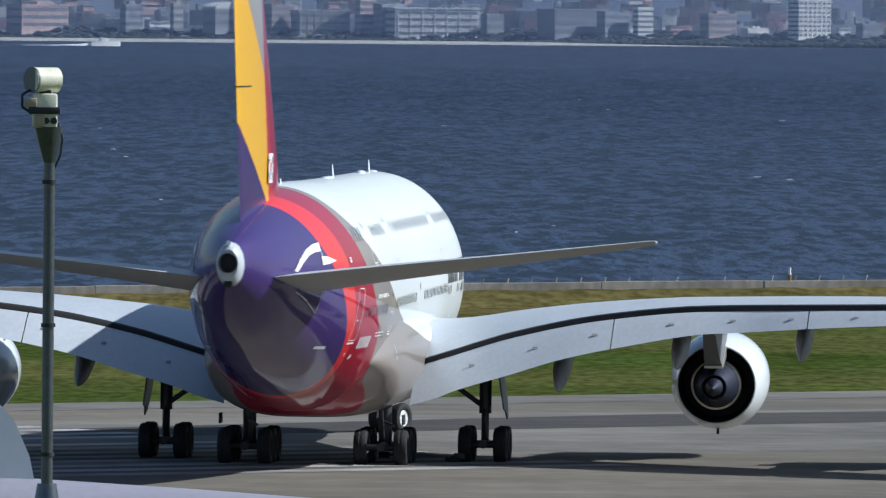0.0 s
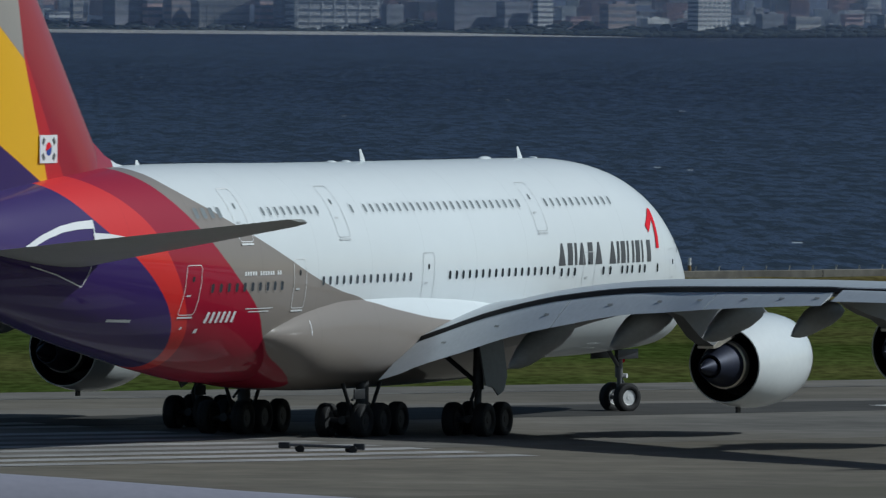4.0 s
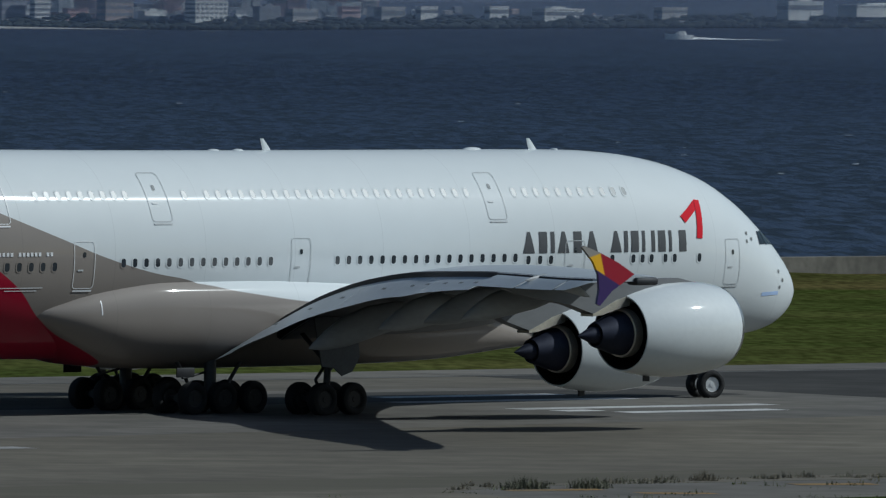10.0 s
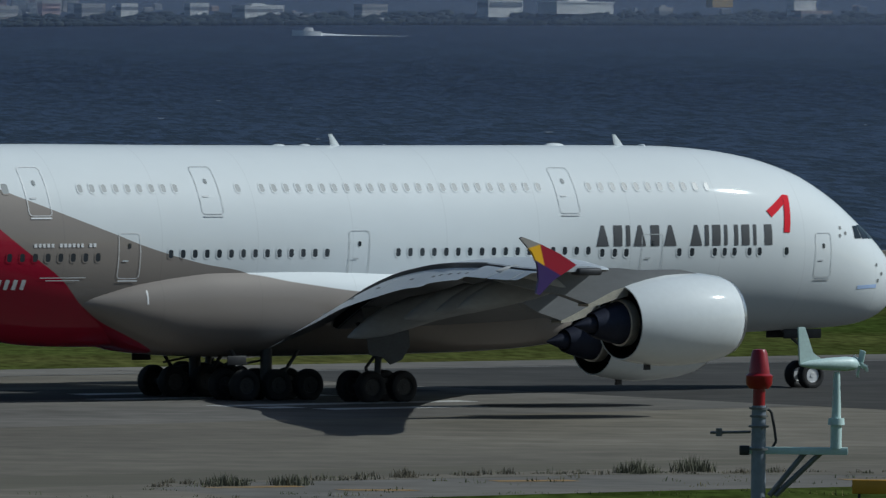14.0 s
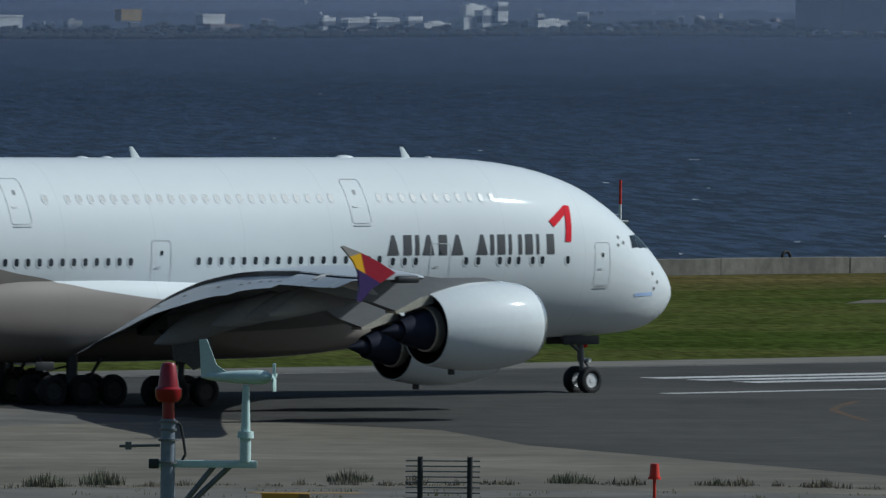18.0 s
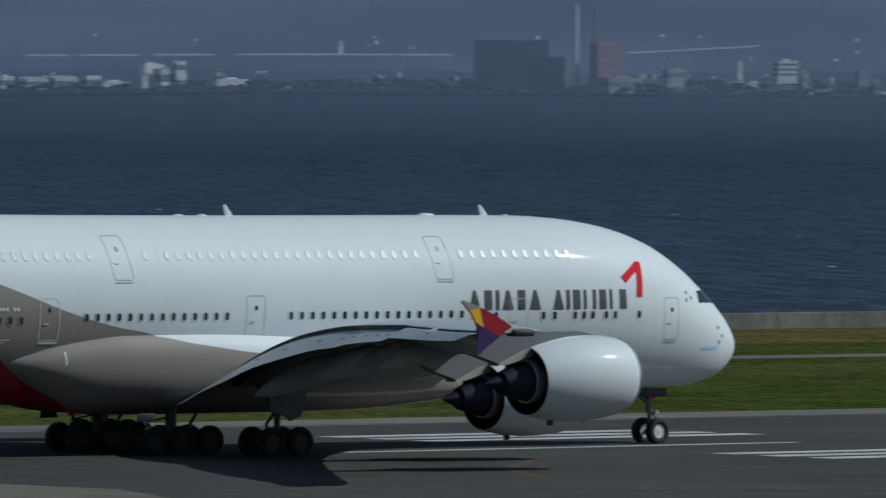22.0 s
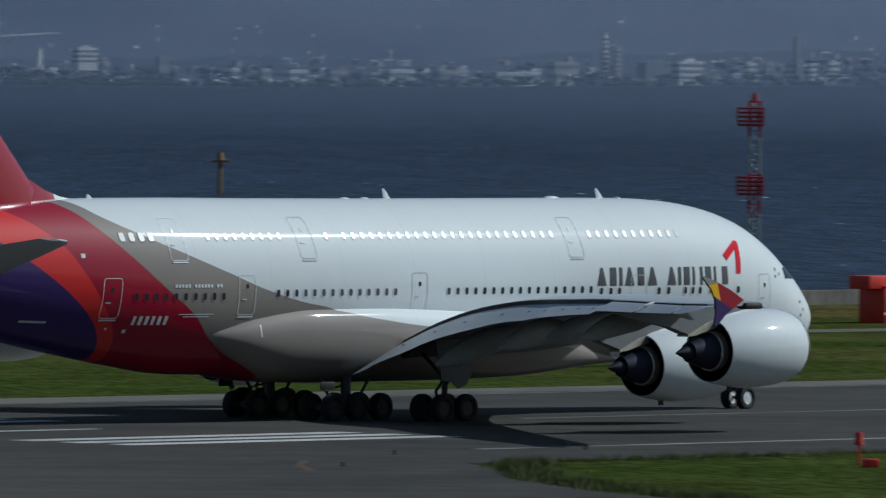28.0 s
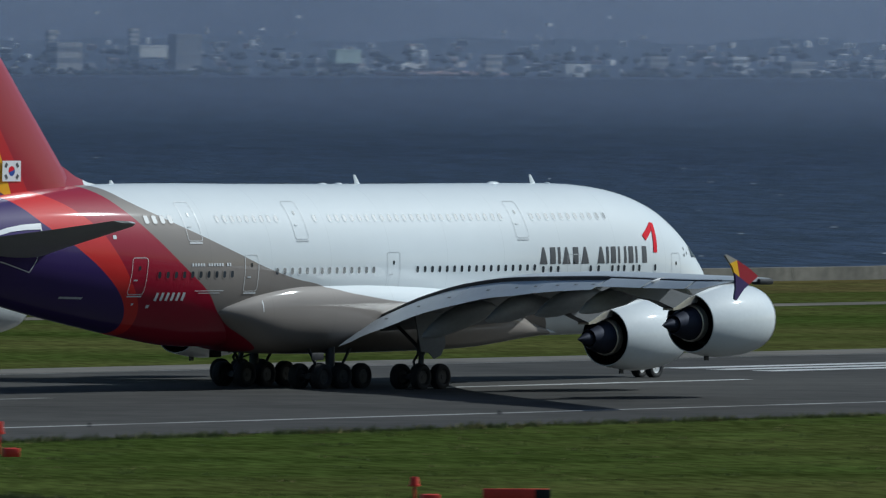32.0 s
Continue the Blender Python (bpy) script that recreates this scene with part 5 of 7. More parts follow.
    tube(bm, (0.1, 0, 0.9), (0.35, 0, 1.25), 0.05)
    tube(bm, (0.35, 0, 1.25), (0.02, 0, 1.6), 0.05)
    part("torque_link", bm, M_STRUT, g)
    for s in (-1, 1):
        bm = bmesh.new()
        box(bm, (-1.7, -0.03, 0), (0.45, 0.03, 0.42), 0.02, Matrix.Translation((0, s * 0.62, 2.3)))
        part("gear_door", bm, M_DARK, g, "dark nose gear door")


build_gear()


# ---- airfield things ----
M_BEACON = mat("beacon_red", (0.26, 0.005, 0.012), 0.35, 0, 0.2, 8, 60, coat=0.2)
M_AIRRED = mat("airfield_red", (0.62, 0.03, 0.015), 0.5, 0, 0.2, 1, 8)
M_AIRWHITE = mat("airfield_white", (0.75, 0.75, 0.73), 0.5, 0, 0.15, 1, 8)
M_POLE = mat("galvanised_pole", (0.12, 0.135, 0.15), 0.32, 0.75, 0.2, 3, 20)
M_MAST = mat("mast_grey", (0.22, 0.25, 0.30), 0.5, 0.3, 0.2, 3, 20)
M_TOWERRED = mat("tower_red", (0.36, 0.016, 0.014), 0.6, 0, 0.25, 1, 8)
M_TOWERWHITE = mat("tower_white", (0.38, 0.40, 0.41), 0.6, 0, 0.25, 1, 8)
M_CREAM = mat("cream_housing", (0.68, 0.68, 0.52), 0.45, 0, 0.15, 5, 40)
M_BUFF = mat("buff_housing", (0.36, 0.3, 0.2), 0.5, 0, 0.2, 5, 40)
M_VANE = mat("vane_white", (0.52, 0.66, 0.64), 0.45, 0, 0.1, 5, 40)
M_CABLE = mat("cable_black", (0.015, 0.015, 0.017), 0.6)
M_BUOY = mat("buoy_ochre", (0.27, 0.17, 0.06), 0.7, 0, 0.25, 1, 8)


def along(az, el, r):
    return far(az, el, r)


def local(az, r):
    """A pose on the ground at that azimuth and range, x to the right as seen from the terrace, y away."""
    a = radians(az)
    return Matrix.Translation((r * math.sin(a), r * math.cos(a), 0)) @ Matrix.Rotation(-a, 4, "Z")


def h_at(el, r):
    return EYE.z + r * math.tan(radians(el))


def build_camera_post():
    r = 150.0
    k = r / 20783.0
    top = EYE.z + r * math.tan(radians(-0.672))
    px_ = 11 * k
    t = thing("floodlight_post", local(-1.945, r), "grey steel post carrying a cream cylindrical lamp unit", "lamp post")
    bm = bmesh.new()
    tube(bm, (px_, 0, 0), (px_, 0, top), 11 * k, 10 * k, 20)
    part("post", bm, M_POLE, t)
    bm = bmesh.new()
    tube(bm, (px_, 0, top - 0.45), (px_ * 0.8, 0, top), 10.5 * k, 25 * k, 20)
    part("flared_collar", bm, M_POLE, t)
    for z in (top - 0.72, top - 2.55, top - 4.2):
        bm = bmesh.new()
        tube(bm, (px_, 0, z), (px_, 0, z + 0.05), 13 * k, seg=20)
        part("band", bm, M_DARK, t)
    bm = bmesh.new()
    tube(bm, (px_, 0, top - 5.0), (px_, 0, top - 4.55), 27 * k, 17 * k, 20)
    part("base_collar", bm, M_POLE, t)
    bm = bmesh.new()
    box(bm, (-20 * k, -20 * k, top), (24 * k, 20 * k, top + 60 * k), 0.03)
    head = part("bracket", bm, M_CREAM, t, "cream bracket housing")
    bm = bmesh.new()
    box(bm, (-27 * k, -26 * k, top + 24 * k), (29 * k, 22 * k, top + 36 * k), 0.01)
    part("clamp", bm, M_DARK, head)
    for dx in (4, 18):
        bm = bmesh.new()
        tube(bm, (dx * k, -23 * k, top + 12 * k), (dx * k, -16 * k, top + 12 * k), 6 * k)
        part("knob", bm, M_DARK, head)
    bm = bmesh.new()
    d = Vector((26, 10, 0)).normalized()
    c = Vector((0, 0, top + 84 * k))
    tube(bm, c - d * 22 * k - Vector((0, 8 * k, 0)), c + d * 24 * k, 22 * k, 22 * k, 28)
    drum = part("drum", bm, M_CREAM, t, "cream cylindrical lamp drum")
    bm = bmesh.new()
    tube(bm, c - d * 23.5 * k - Vector((0, 8.5 * k, 0)), c - d * 21 * k - Vector((0, 7.5 * k, 0)), 23 * k, 23 * k, 28)
    part("front_glass", bm, M_SEAL, drum, "dull grey round glass")
    bm = bmesh.new()
    box(bm, (-9 * k, -14 * k, top + 58 * k), (13 * k, 12 * k, top + 66 * k), 0.01)
    part("neck", bm, M_DARK, head, "dark joint below the drum")
    bm = bmesh.new()
    box(bm, (-34 * k, -27 * k, top + 36 * k), (-12 * k, -12 * k, top + 52 * k), 0.015)
    part("side_box", bm, M_BUFF, head, "buff connection box")
    bm = bmesh.new()
    box(bm, (-16 * k, -24 * k, top + 2 * k), (2 * k, -19 * k, top + 22 * k), 0.008)
    part("cover_plate", bm, M_BUFF, head, "buff cover plate")
    bm = bmesh.new()
    pts = [Vector((-24 * k, -16 * k, top + 66 * k)), Vector((-38 * k, -18 * k, top + 58 * k)), Vector((-38 * k, -20 * k, top + 36 * k)), Vector((-26 * k, -20 * k, top + 28 * k))]
    for a, b in zip(pts, pts[1:]):
        tube(bm, a, b, 2.2 * k, seg=8)
    part("cable_loop", bm, M_CABLE, head)
    bm = bmesh.new()
    pts = [Vector((26 * k, 0, top + 8 * k)), Vector((34 * k, 0, top - 20 * k)), Vector((30 * k, 0, top - 50 * k)), Vector((14 * k, 0, top - 85 * k))]
    for a, b in zip(pts, pts[1:]):
        tube(bm, a, b, 2.0 * k, seg=8)
    part("cable", bm, M_CABLE, t)


def build_wind_mast():
    r = 120.0
    k = r / 20783.0
    az = 5.962
    zt = h_at(-1.85, r)

    t = thing("beacon_mast", local(az, r), "grey mast with a red obstruction beacon", "mast")
    bm = bmesh.new()
    tube(bm, (0, 0, 0), (0, 0, zt - 75 * k), 15 * k, 13 * k, 18)
    part("pole", bm, M_MAST, t)
    bm = bmesh.new()
    lp = [[(q * k * math.cos(2 * math.pi * i / 28), q * k * math.sin(2 * math.pi * i / 28), zt + h * k) for i in range(28)] for h, q in ((-45, 11), (-45, 17), (-38, 23), (-22, 24), (-18, 19), (18, 14), (24, 11), (25, 4))]
    rings(bm, lp)
    part("beacon", bm, M_BEACON, t, "red glass beacon")
    bm = bmesh.new()
    tube(bm, (0, 0, zt - 76 * k), (0, 0, zt - 44 * k), 11 * k, 11 * k, 18)
    part("beacon_neck", bm, M_BEACON, t, "red neck")
    for h, q in ((-78, 17), (-92, 16), (-110, 18), (-150, 18)):
        bm = bmesh.new()
        tube(bm, (0, 0, zt + (h - 4) * k), (0, 0, zt + h * k), q * k, seg=16)
        part("clamp", bm, M_STRUT, t)
    bm = bmesh.new()
    pts = [Vector((12, 0, -78)), Vector((22, 0, -86)), Vector((27, 0, -110)), Vector((31, 0, -138)), Vector((24, 0, -150))]
    for a, b in zip(pts, pts[1:]):
        tube(bm, a * k + Vector((0, 0, zt)), b * k + Vector((0, 0, zt)), 2.4 * k, seg=8)
    part("cable", bm, M_CABLE, t)
    # cross arm
    bm = bmesh.new()
    box(bm, (-33 * k, -6 * k, zt - 161 * k), (158 * k, 6 * k, zt - 148 * k), 0.008)
    arm = part("cross_arm", bm, M_VANE, t, "pale cross arm")
    bm = bmesh.new()
    box(bm, (-34 * k, -8 * k, zt - 163 * k), (-16 * k, 8 * k, zt - 146 * k), 0.01)
    part("end_block", bm, M_DARK, arm)
    for x0, x1 in ((20, 82), (30, 110)):
        bm = bmesh.new()
        tube(bm, (x0 * k, 6 * k, zt - 235 * k), (x1 * k, 6 * k, zt - 158 * k), 5 * k, seg=10)
        part("arm_brace", bm, M_STRUT, arm)
    bm = bmesh.new()
    tube(bm, (-14 * k, 0, zt - 122 * k), (-86 * k, 0, zt - 124 * k), 2.5 * k, seg=8)
    tube(bm, (-70 * k, 0, zt - 130 * k), (-70 * k, 0, zt - 116 * k), 6 * k, seg=10)
    part("side_rod", bm, M_STRUT, t, "thin rod with a small sensor")
    # stem of the wind vane, then the vane itself, which swings
    bm = bmesh.new()
    tube(bm, (137 * k, 0, zt - 150 * k), (137 * k, 0, zt - 108 * k), 10 * k, 10 * k, 16)
    tube(bm, (137 * k, 0, zt - 108 * k), (137 * k, 0, zt - 96 * k), 15 * k, 14 * k, 16)
    tube(bm, (137 * k, 0, zt - 96 * k), (137 * k, 0, zt - 14 * k), 8.5 * k, 6 * k, 16)
    part("vane_stem", bm, M_VANE, t)
    v = new("wind_vane")
    v.parent = t
    v.matrix_basis = Matrix.Translation((137 * k, 0, zt))
    v["label"] = "pale propeller wind vane"
    bm = bmesh.new()
    lp = [[(x * k, q * k * math.cos(2 * math.pi * i / 16), q * k * math.sin(2 * math.pi * i / 16)) for i in range(16)] for x, q in ((-78, 3), (-60, 7), (-20, 11), (20, 13), (38, 11), (46, 4))]
    rings(bm, lp)
    part("vane_body", bm, M_VANE, v)
    bm = bmesh.new()
    lo = [(-84, 66), (-70, 66), (-52, 20), (-26, 4), (-80, -2)]
    rings(bm, [[(x * k, -2 * k, z * k) for x, z in lo], [(x * k, 2 * k, z * k) for x, z in lo]])
    part("vane_fin", bm, M_VANE, v)
    p = new("propeller")
    p.parent = v
    p.matrix_basis = Matrix.Translation((50 * k, 0, 0))
    bm = bmesh.new()
    for i in range(4):
        box(bm, (-1.5 * k, -6 * k, 3 * k), (1.5 * k, 5 * k, 25 * k), 0.004, Matrix.Rotation(math.pi / 2 * i, 4, "X") @ Matrix.Rotation(radians(25), 4, "Z"))
    part("blades", bm, M_VANE, p)
    return v, p


def red_light(u, v, h, group, box_too=True):
    t = thing("edge_marker", Matrix.Translation(rw(u, v)), "small red airfield marker light on a short stem", "marker light", group)
    bm = bmesh.new()
    tube(bm, (0, 0, 0), (0, 0, h * 0.65), 0.06)
    part("stem", bm, M_AIRRED, t)
    bm = bmesh.new()
    tube(bm, (0, 0, h * 0.65), (0, 0, h), 0.2, 0.15)
    tube(bm, (0, 0, h * 0.62), (0, 0, h * 0.68), 0.24)
    part("lamp", bm, M_AIRRED, t)
    if box_too:
        bm = bmesh.new()
        box(bm, (-0.6, -3.4, 0), (0.1, -2.8, 0.42), 0.05)
        part("junction_box", bm, M_AIRRED, t, "red junction box")


post = build_camera_post()
vane, propeller = build_wind_mast()
for u_, v_, h_, bx in ((397.9, 342.1, 1.5, True), (291.2, 308.6, 1.5, False), (370.5, 296.4, 1.0, True), (402.0, 445.6, 1.3, True)):
    red_light(u_, v_, h_, "red marker lights", bx)


for u_, v_ in ((376.5, 353.6), (389.7, 362.8), (404.3, 365.7), (402.3, 362.5), (430.0, 364.0), (462.0, 364.2)):
    t_ = thing("taxiway_light", Matrix.Translation(rw(u_, v_)), "small dark edge lamp standing on the pavement edge", "edge light", "pavement edge lights")
    bm = bmesh.new()
    tube(bm, (0, 0, 0.05), (0, 0, 0.1), 0.12, seg=12)
    part("base", bm, M_DARK, t_)
    bm = bmesh.new()
    tube(bm, (0, 0, 0.1), (0, 0, 0.24), 0.045, 0.06, seg=10)
    part("lamp", bm, M_DARK, t_)


def build_fence_gate():
    t = thing("grating_stand", local(7.315, 418.0), "dark upright posts with horizontal grating bars", "grating")
    k = 418.0 / 20783
    for x in (-44, 44):
        bm = bmesh.new()
        tube(bm, (x * k, 0, 0), (x * k, 0, 1.92), 5 * k)
        part("post", bm, M_DARK, t)
    for i in range(9):
        bm = bmesh.new()
        tube(bm, (-70 * k, 0.05, 0.25 + 0.19 * i), (62 * k, 0.05, 0.25 + 0.19 * i), 1.3 * k, seg=6)
        part("bar", bm, M_STRUT, t)


build_fence_gate()


def build_old_tyre():
    t = thing("old_tyre", Matrix.Translation(rw(546.4, 566.4, 1.05)) @ Matrix.Rotation(math.pi / 2 - RUN, 4, "Z"), "old black rubber tyre leaning on the sea wall", "tyre")
    bm = bmesh.new()
    lp = [[((0.36 + 0.11 * math.cos(b)) * math.cos(a), 0.09 * math.sin(b), 0.12 + (0.36 + 0.11 * math.cos(b)) * math.sin(a)) for b in (2 * math.pi * j / 10 for j in range(10))] for a in (2 * math.pi * i / 24 for i in range(25))]
    rings(bm, lp, True, False)
    part("tread", bm, M_TYRE, t)


build_old_tyre()


def build_wall_post():
    a = radians(1.701)
    r = 566.4 / math.cos(a - (RUN - math.pi / 2))
    t = thing("marker_post", Matrix.Translation((r * math.sin(a), r * math.cos(a), 0.9)), "short orange and white post on the sea wall", "post")
    bm = bmesh.new()
    tube(bm, (0, 0, 0), (0, 0, 0.55), 0.1, seg=12)
    part("foot", bm, M_BUOY, t, "orange lower half")
    bm = bmesh.new()
    tube(bm, (0, 0, 0.55), (0, 0, 1.0), 0.1, 0.08, seg=12)
    part("top", bm, M_AIRWHITE, t, "white upper half")


build_wall_post()


def build_far_pole():
    m = Matrix.Translation(rw(486.0, 518.3))
    t = thing("striped_pole", m, "thin red and white striped pole on the far grass", "pole")
    for i in range(5):
        bm = bmesh.new()
        tube(bm, (0, 0, i * 1.48), (0, 0, (i + 1) * 1.48), 0.085, seg=10)
        part("band", bm, M_AIRRED if i % 2 == 0 else M_AIRWHITE, t)
    bm = bmesh.new()
    tube(bm, (-0.1, 0, 4.85), (0.5, 0, 4.85), 0.09)
    part("sensor", bm, M_AIRWHITE, t)


build_far_pole()


def build_lattice_mast():
    r = 690.0
    az = 13.79
    k = r / 20783
    t = thing("lattice_mast", local(az, r), "red and white lattice mast with red platforms", "mast")
    top = h_at(-0.213, r)
    w = 10 * k
    n = 18
    edges = [0, 3.2, 6.4, 9.0, 11.4, 13.5, top]
    for x in (-w, w):
        for y in (-w, w):
            for i in range(6):
                bm = bmesh.new()
                tube(bm, (x, y, edges[i]), (x, y, edges[i + 1]), 0.07, seg=6)
                part("leg", bm, M_TOWERRED if i % 2 else M_TOWERWHITE, t)
    for i in range(n):
        bm = bmesh.new()
        z0, z1 = top * i / n, top * (i + 1) / n
        for a, b in (((-w, -w), (w, -w)), ((w, -w), (w, w)), ((w, w), (-w, w)), ((-w, w), (-w, -w))):
            tube(bm, (*a, z0), (*b, z1), 0.035, seg=5)
            tube(bm, (*b, z0), (*a, z1), 0.035, seg=5)
            tube(bm, (*a, z1), (*b, z1), 0.035, seg=5)
        part("bracing", bm, M_TOWERRED if sum((z0 + z1) / 2 > q for q in edges) % 2 == 0 else M_TOWERWHITE, t)
    for z in (h_at(-0.335, r), h_at(-0.672, r)):
        bm = bmesh.new()
        box(bm, (-30 * k, -22 * k, z), (16 * k, 22 * k, z + 0.12), 0.02)
        p = part("platform", bm, M_TOWERRED, t, "red platform")
        for x0, x1, y0, y1 in ((-30, 16, -22, -21), (-30, 16, 21, 22), (-30, -29, -22, 22), (15, 16, -22, 22)):
            bm = bmesh.new()
            p0, p1 = Vector(((x0 + 0.5) * k if x1 - x0 < 2 else x0 * k, (y0 + 0.5) * k if y1 - y0 < 2 else y0 * k, z)), Vector(((x0 + 0.5) * k if x1 - x0 < 2 else x1 * k, (y0 + 0.5) * k if y1 - y0 < 2 else y1 * k, z))
            for h in (0.3, 0.55, 0.8, 1.05):
                tube(bm, p0 + Vector((0, 0, h)), p1 + Vector((0, 0, h)), 0.055, seg=6)
            for q in (0, 0.25, 0.5, 0.75, 1):
                c = p0.lerp(p1, q)
                tube(bm, c + Vector((0, 0, 0.1)), c + Vector((0, 0, 1.1)), 0.05, seg=6)
            part("guard_rail", bm, M_TOWERRED, p)
    bm = bmesh.new()
    tube(bm, (0, 0, top - 0.1), (0, 0, top + 0.5), 0.2, 0.12)
    part("top_lamp", bm, M_TOWERRED, t)


build_lattice_mast()


def build_red_cabin():
    t = thing("equipment_cabin", Matrix.Translation(rw(618.3, 525.2)) @ Matrix.Rotation(math.pi / 2 - RUN, 4, "Z"), "long red equipment enclosure with a white stripe before the sea wall", "cabin")
    bm = bmesh.new()
    box(bm, (-6.2, -1.2, 0.0), (4.9, 1.2, 2.5), 0.05)
    b = part("body", bm, M_AIRRED, t)
    bm = bmesh.new()
    box(bm, (-6.25, -1.26, 2.5), (4.95, 1.26, 2.62), 0.02)
    part("roof", bm, M_AIRRED, t)
    bm = bmesh.new()
    box(bm, (-6.22, -1.23, 0.62), (4.92, -1.2, 0.8))
    part("stripe", bm, M_AIRWHITE, b, "white stripe")
    for x in (-4.2, -1.9, 0.4, 2.7):
        bm = bmesh.new()
        box(bm, (x - 0.03, -1.24, 0.05), (x + 0.03, -1.2, 2.45))
        part("joint", bm, M_DARK, b)
    for x, w in ((-3.4, 0.7), (-2.4, 0.5), (-1.5, 0.4), (4.5, 0.35)):
        bm = bmesh.new()
        box(bm, (x, -1.25, 1.1), (x + w, -1.2, 1.4))
        part("plate", bm, M_AIRWHITE, b, "white plate")
    bm = bmesh.new()
    box(bm, (-7.6, -1.0, 2.4), (-4.6, 0.9, 3.3), 0.05)
    part("upper_box", bm, M_AIRRED, t)


build_red_cabin()


def build_buoy():
    az, r = 11.184, 1715.0
    k = r / 20783
    t = thing("channel_marker", local(az, r), "ochre sea marker post with a small lamp platform", "sea marker")
    z0 = -2.6
    zt = z0 + 72 * k
    bm = bmesh.new()
    tube(bm, (0, 0, z0 - 1), (0, 0, zt), 4.0 * k, 3.4 * k)
    part("post", bm, M_BUOY, t)
    bm = bmesh.new()
    box(bm, (-15 * k, -15 * k, zt - 14 * k), (15 * k, 15 * k, zt - 10 * k))
    part("platform", bm, M_BUOY, t)
    bm = bmesh.new()
    tube(bm, (0, 0, zt - 10 * k), (0, 0, zt + 4 * k), 7 * k, 4 * k)
    part("lamp", bm, M_BUOY, t)


build_buoy()


def build_towbar():
    t = thing("tow_bar", Matrix.Translation(rw(260.2, 372.8)) @ Matrix.Rotation(radians(-8), 4, "Z"), "grey steel tow bar with small wheels lying on the pavement", "tow bar")
    bm = bmesh.new()
    tube(bm, (-1.5, 0.3, 0.3), (1.5, -0.2, 0.26), 0.06)
    part("bar", bm, M_STRUT, t)
    for x, y in ((-0.95, 0.5), (-0.8, -0.2), (1.05, 0.3), (1.3, -0.5)):
        bm = bmesh.new()
        tube(bm, (x, y - 0.06, 0.16), (x, y + 0.06, 0.16), 0.16)
        part("wheel", bm, M_TYRE, t)
    for x, y in ((-1.5, 0.3), (1.5, -0.2)):
        bm = bmesh.new()
        box(bm, (x - 0.22, y - 0.16, 0.16), (x + 0.22, y + 0.16, 0.4), 0.04)
        part("coupling", bm, M_DARK, t)


build_towbar()


def build_parked():
    """A parked white aircraft below the terrace: hull and fin."""
    t = thing("parked_airliner", local(-1.25, 285.0) @ Matrix.Rotation(radians(4), 4, "Z"), "pale grey parked aircraft seen from above", "airplane")
    bm = bmesh.new()
    lp = []
    for x, r, dz in ((-14.5, 0.5, 1.6), (-12, 1.2, 1.2), (-8, 1.8, 0.62), (-4, 2.0, 0.36), (0, 1.97, 0.15), (4, 1.88, -0.04), (6.5, 1.8, -0.1), (8.5, 1.7, -0.17), (11, 1.4, -0.35), (12.8, 0.8, -0.6), (13.6, 0.2, -0.8)):
        lp.append([(x, r * math.cos(2 * math.pi * i / 32), 4.0 + dz + r * math.sin(2 * math.pi * i / 32)) for i in range(32)])
    rings(bm, lp)
    part("fuselage", bm, mat("hull_pale_grey", (0.27, 0.265, 0.31), 0.5, 0, 0.08, 0.5, 4, spec=0.2), t)
    bm = bmesh.new()
    pr = [(-3.5, 5.7), (-3.75, 6.9), (-4.1, 7.7), (-4.7, 8.4), (-5.6, 8.9), (-7.5, 9.2), (-9.5, 9.3), (-9.8, 5.8)]
    rings(bm, [[(x, -0.15, z) for x, z in pr], [(x, 0.15, z) for x, z in pr]])
    part("tail_fin", bm, M_WHITE, t)
    for s in (-1, 1):
        bm = bmesh.new()
        pr = [(2, 1.5), (-3, 1.6), (-7.5, 13), (-5.5, 13)]
        rings(bm, [[(x, s * y, 3.2) for x, y in pr], [(x, s * y, 3.45) for x, y in pr]])
        part("wing", bm, M_GREY, t)
    for x, y in ((6, 0), (-1.5, -2.2), (-1.5, 2.2)):
        bm = bmesh.new()
        tube(bm, (x, y, 0.5), (x, y, 2.6), 0.15)
        tube(bm, (x, y - 0.35, 0.5), (x, y + 0.35, 0.5), 0.5)
        part("gear", bm, M_DARK, t)


build_parked()


def build_sign(u, v, w, h, material, label, back):
    t = thing("airfield_sign", Matrix.Translation(rw(u, v)) @ Matrix.Rotation(radians(-6), 4, "Z"), label, "sign")
    bm = bmesh.new()
    box(bm, (-w / 2, -0.12, 0.18), (w / 2, 0.12, 0.18 + h), 0.03)
    part("panel", bm, material, t)
    bm = bmesh.new()
    box(bm, (w * 0.28, -0.14, 0.2), (w * 0.51, 0.14, 0.16 + h), 0.02)
    part("end_panel", bm, back, t)
    for x in (-w * 0.35, w * 0.35):
        bm = bmesh.new()
        box(bm, (x - 0.05, -0.05, 0), (x + 0.05, 0.05, 0.2))
        part("leg", bm, M_DARK, t)


build_sign(369.4, 290.3, 2.7, 0.55, M_AIRRED, "low red airfield sign on short legs in the grass", M_COVE)
build_sign(275.6, 311.1, 1.7, 0.5, mat("sign_ochre", (0.55, 0.28, 0.02), 0.5), "low ochre airfield sign on short legs", M_BUOY)

# ---- weeds and rough grass ----
M_WEED = mat("weed_green", (0.115, 0.115, 0.075), 0.9, 0, 0.35, 0.4, 3)
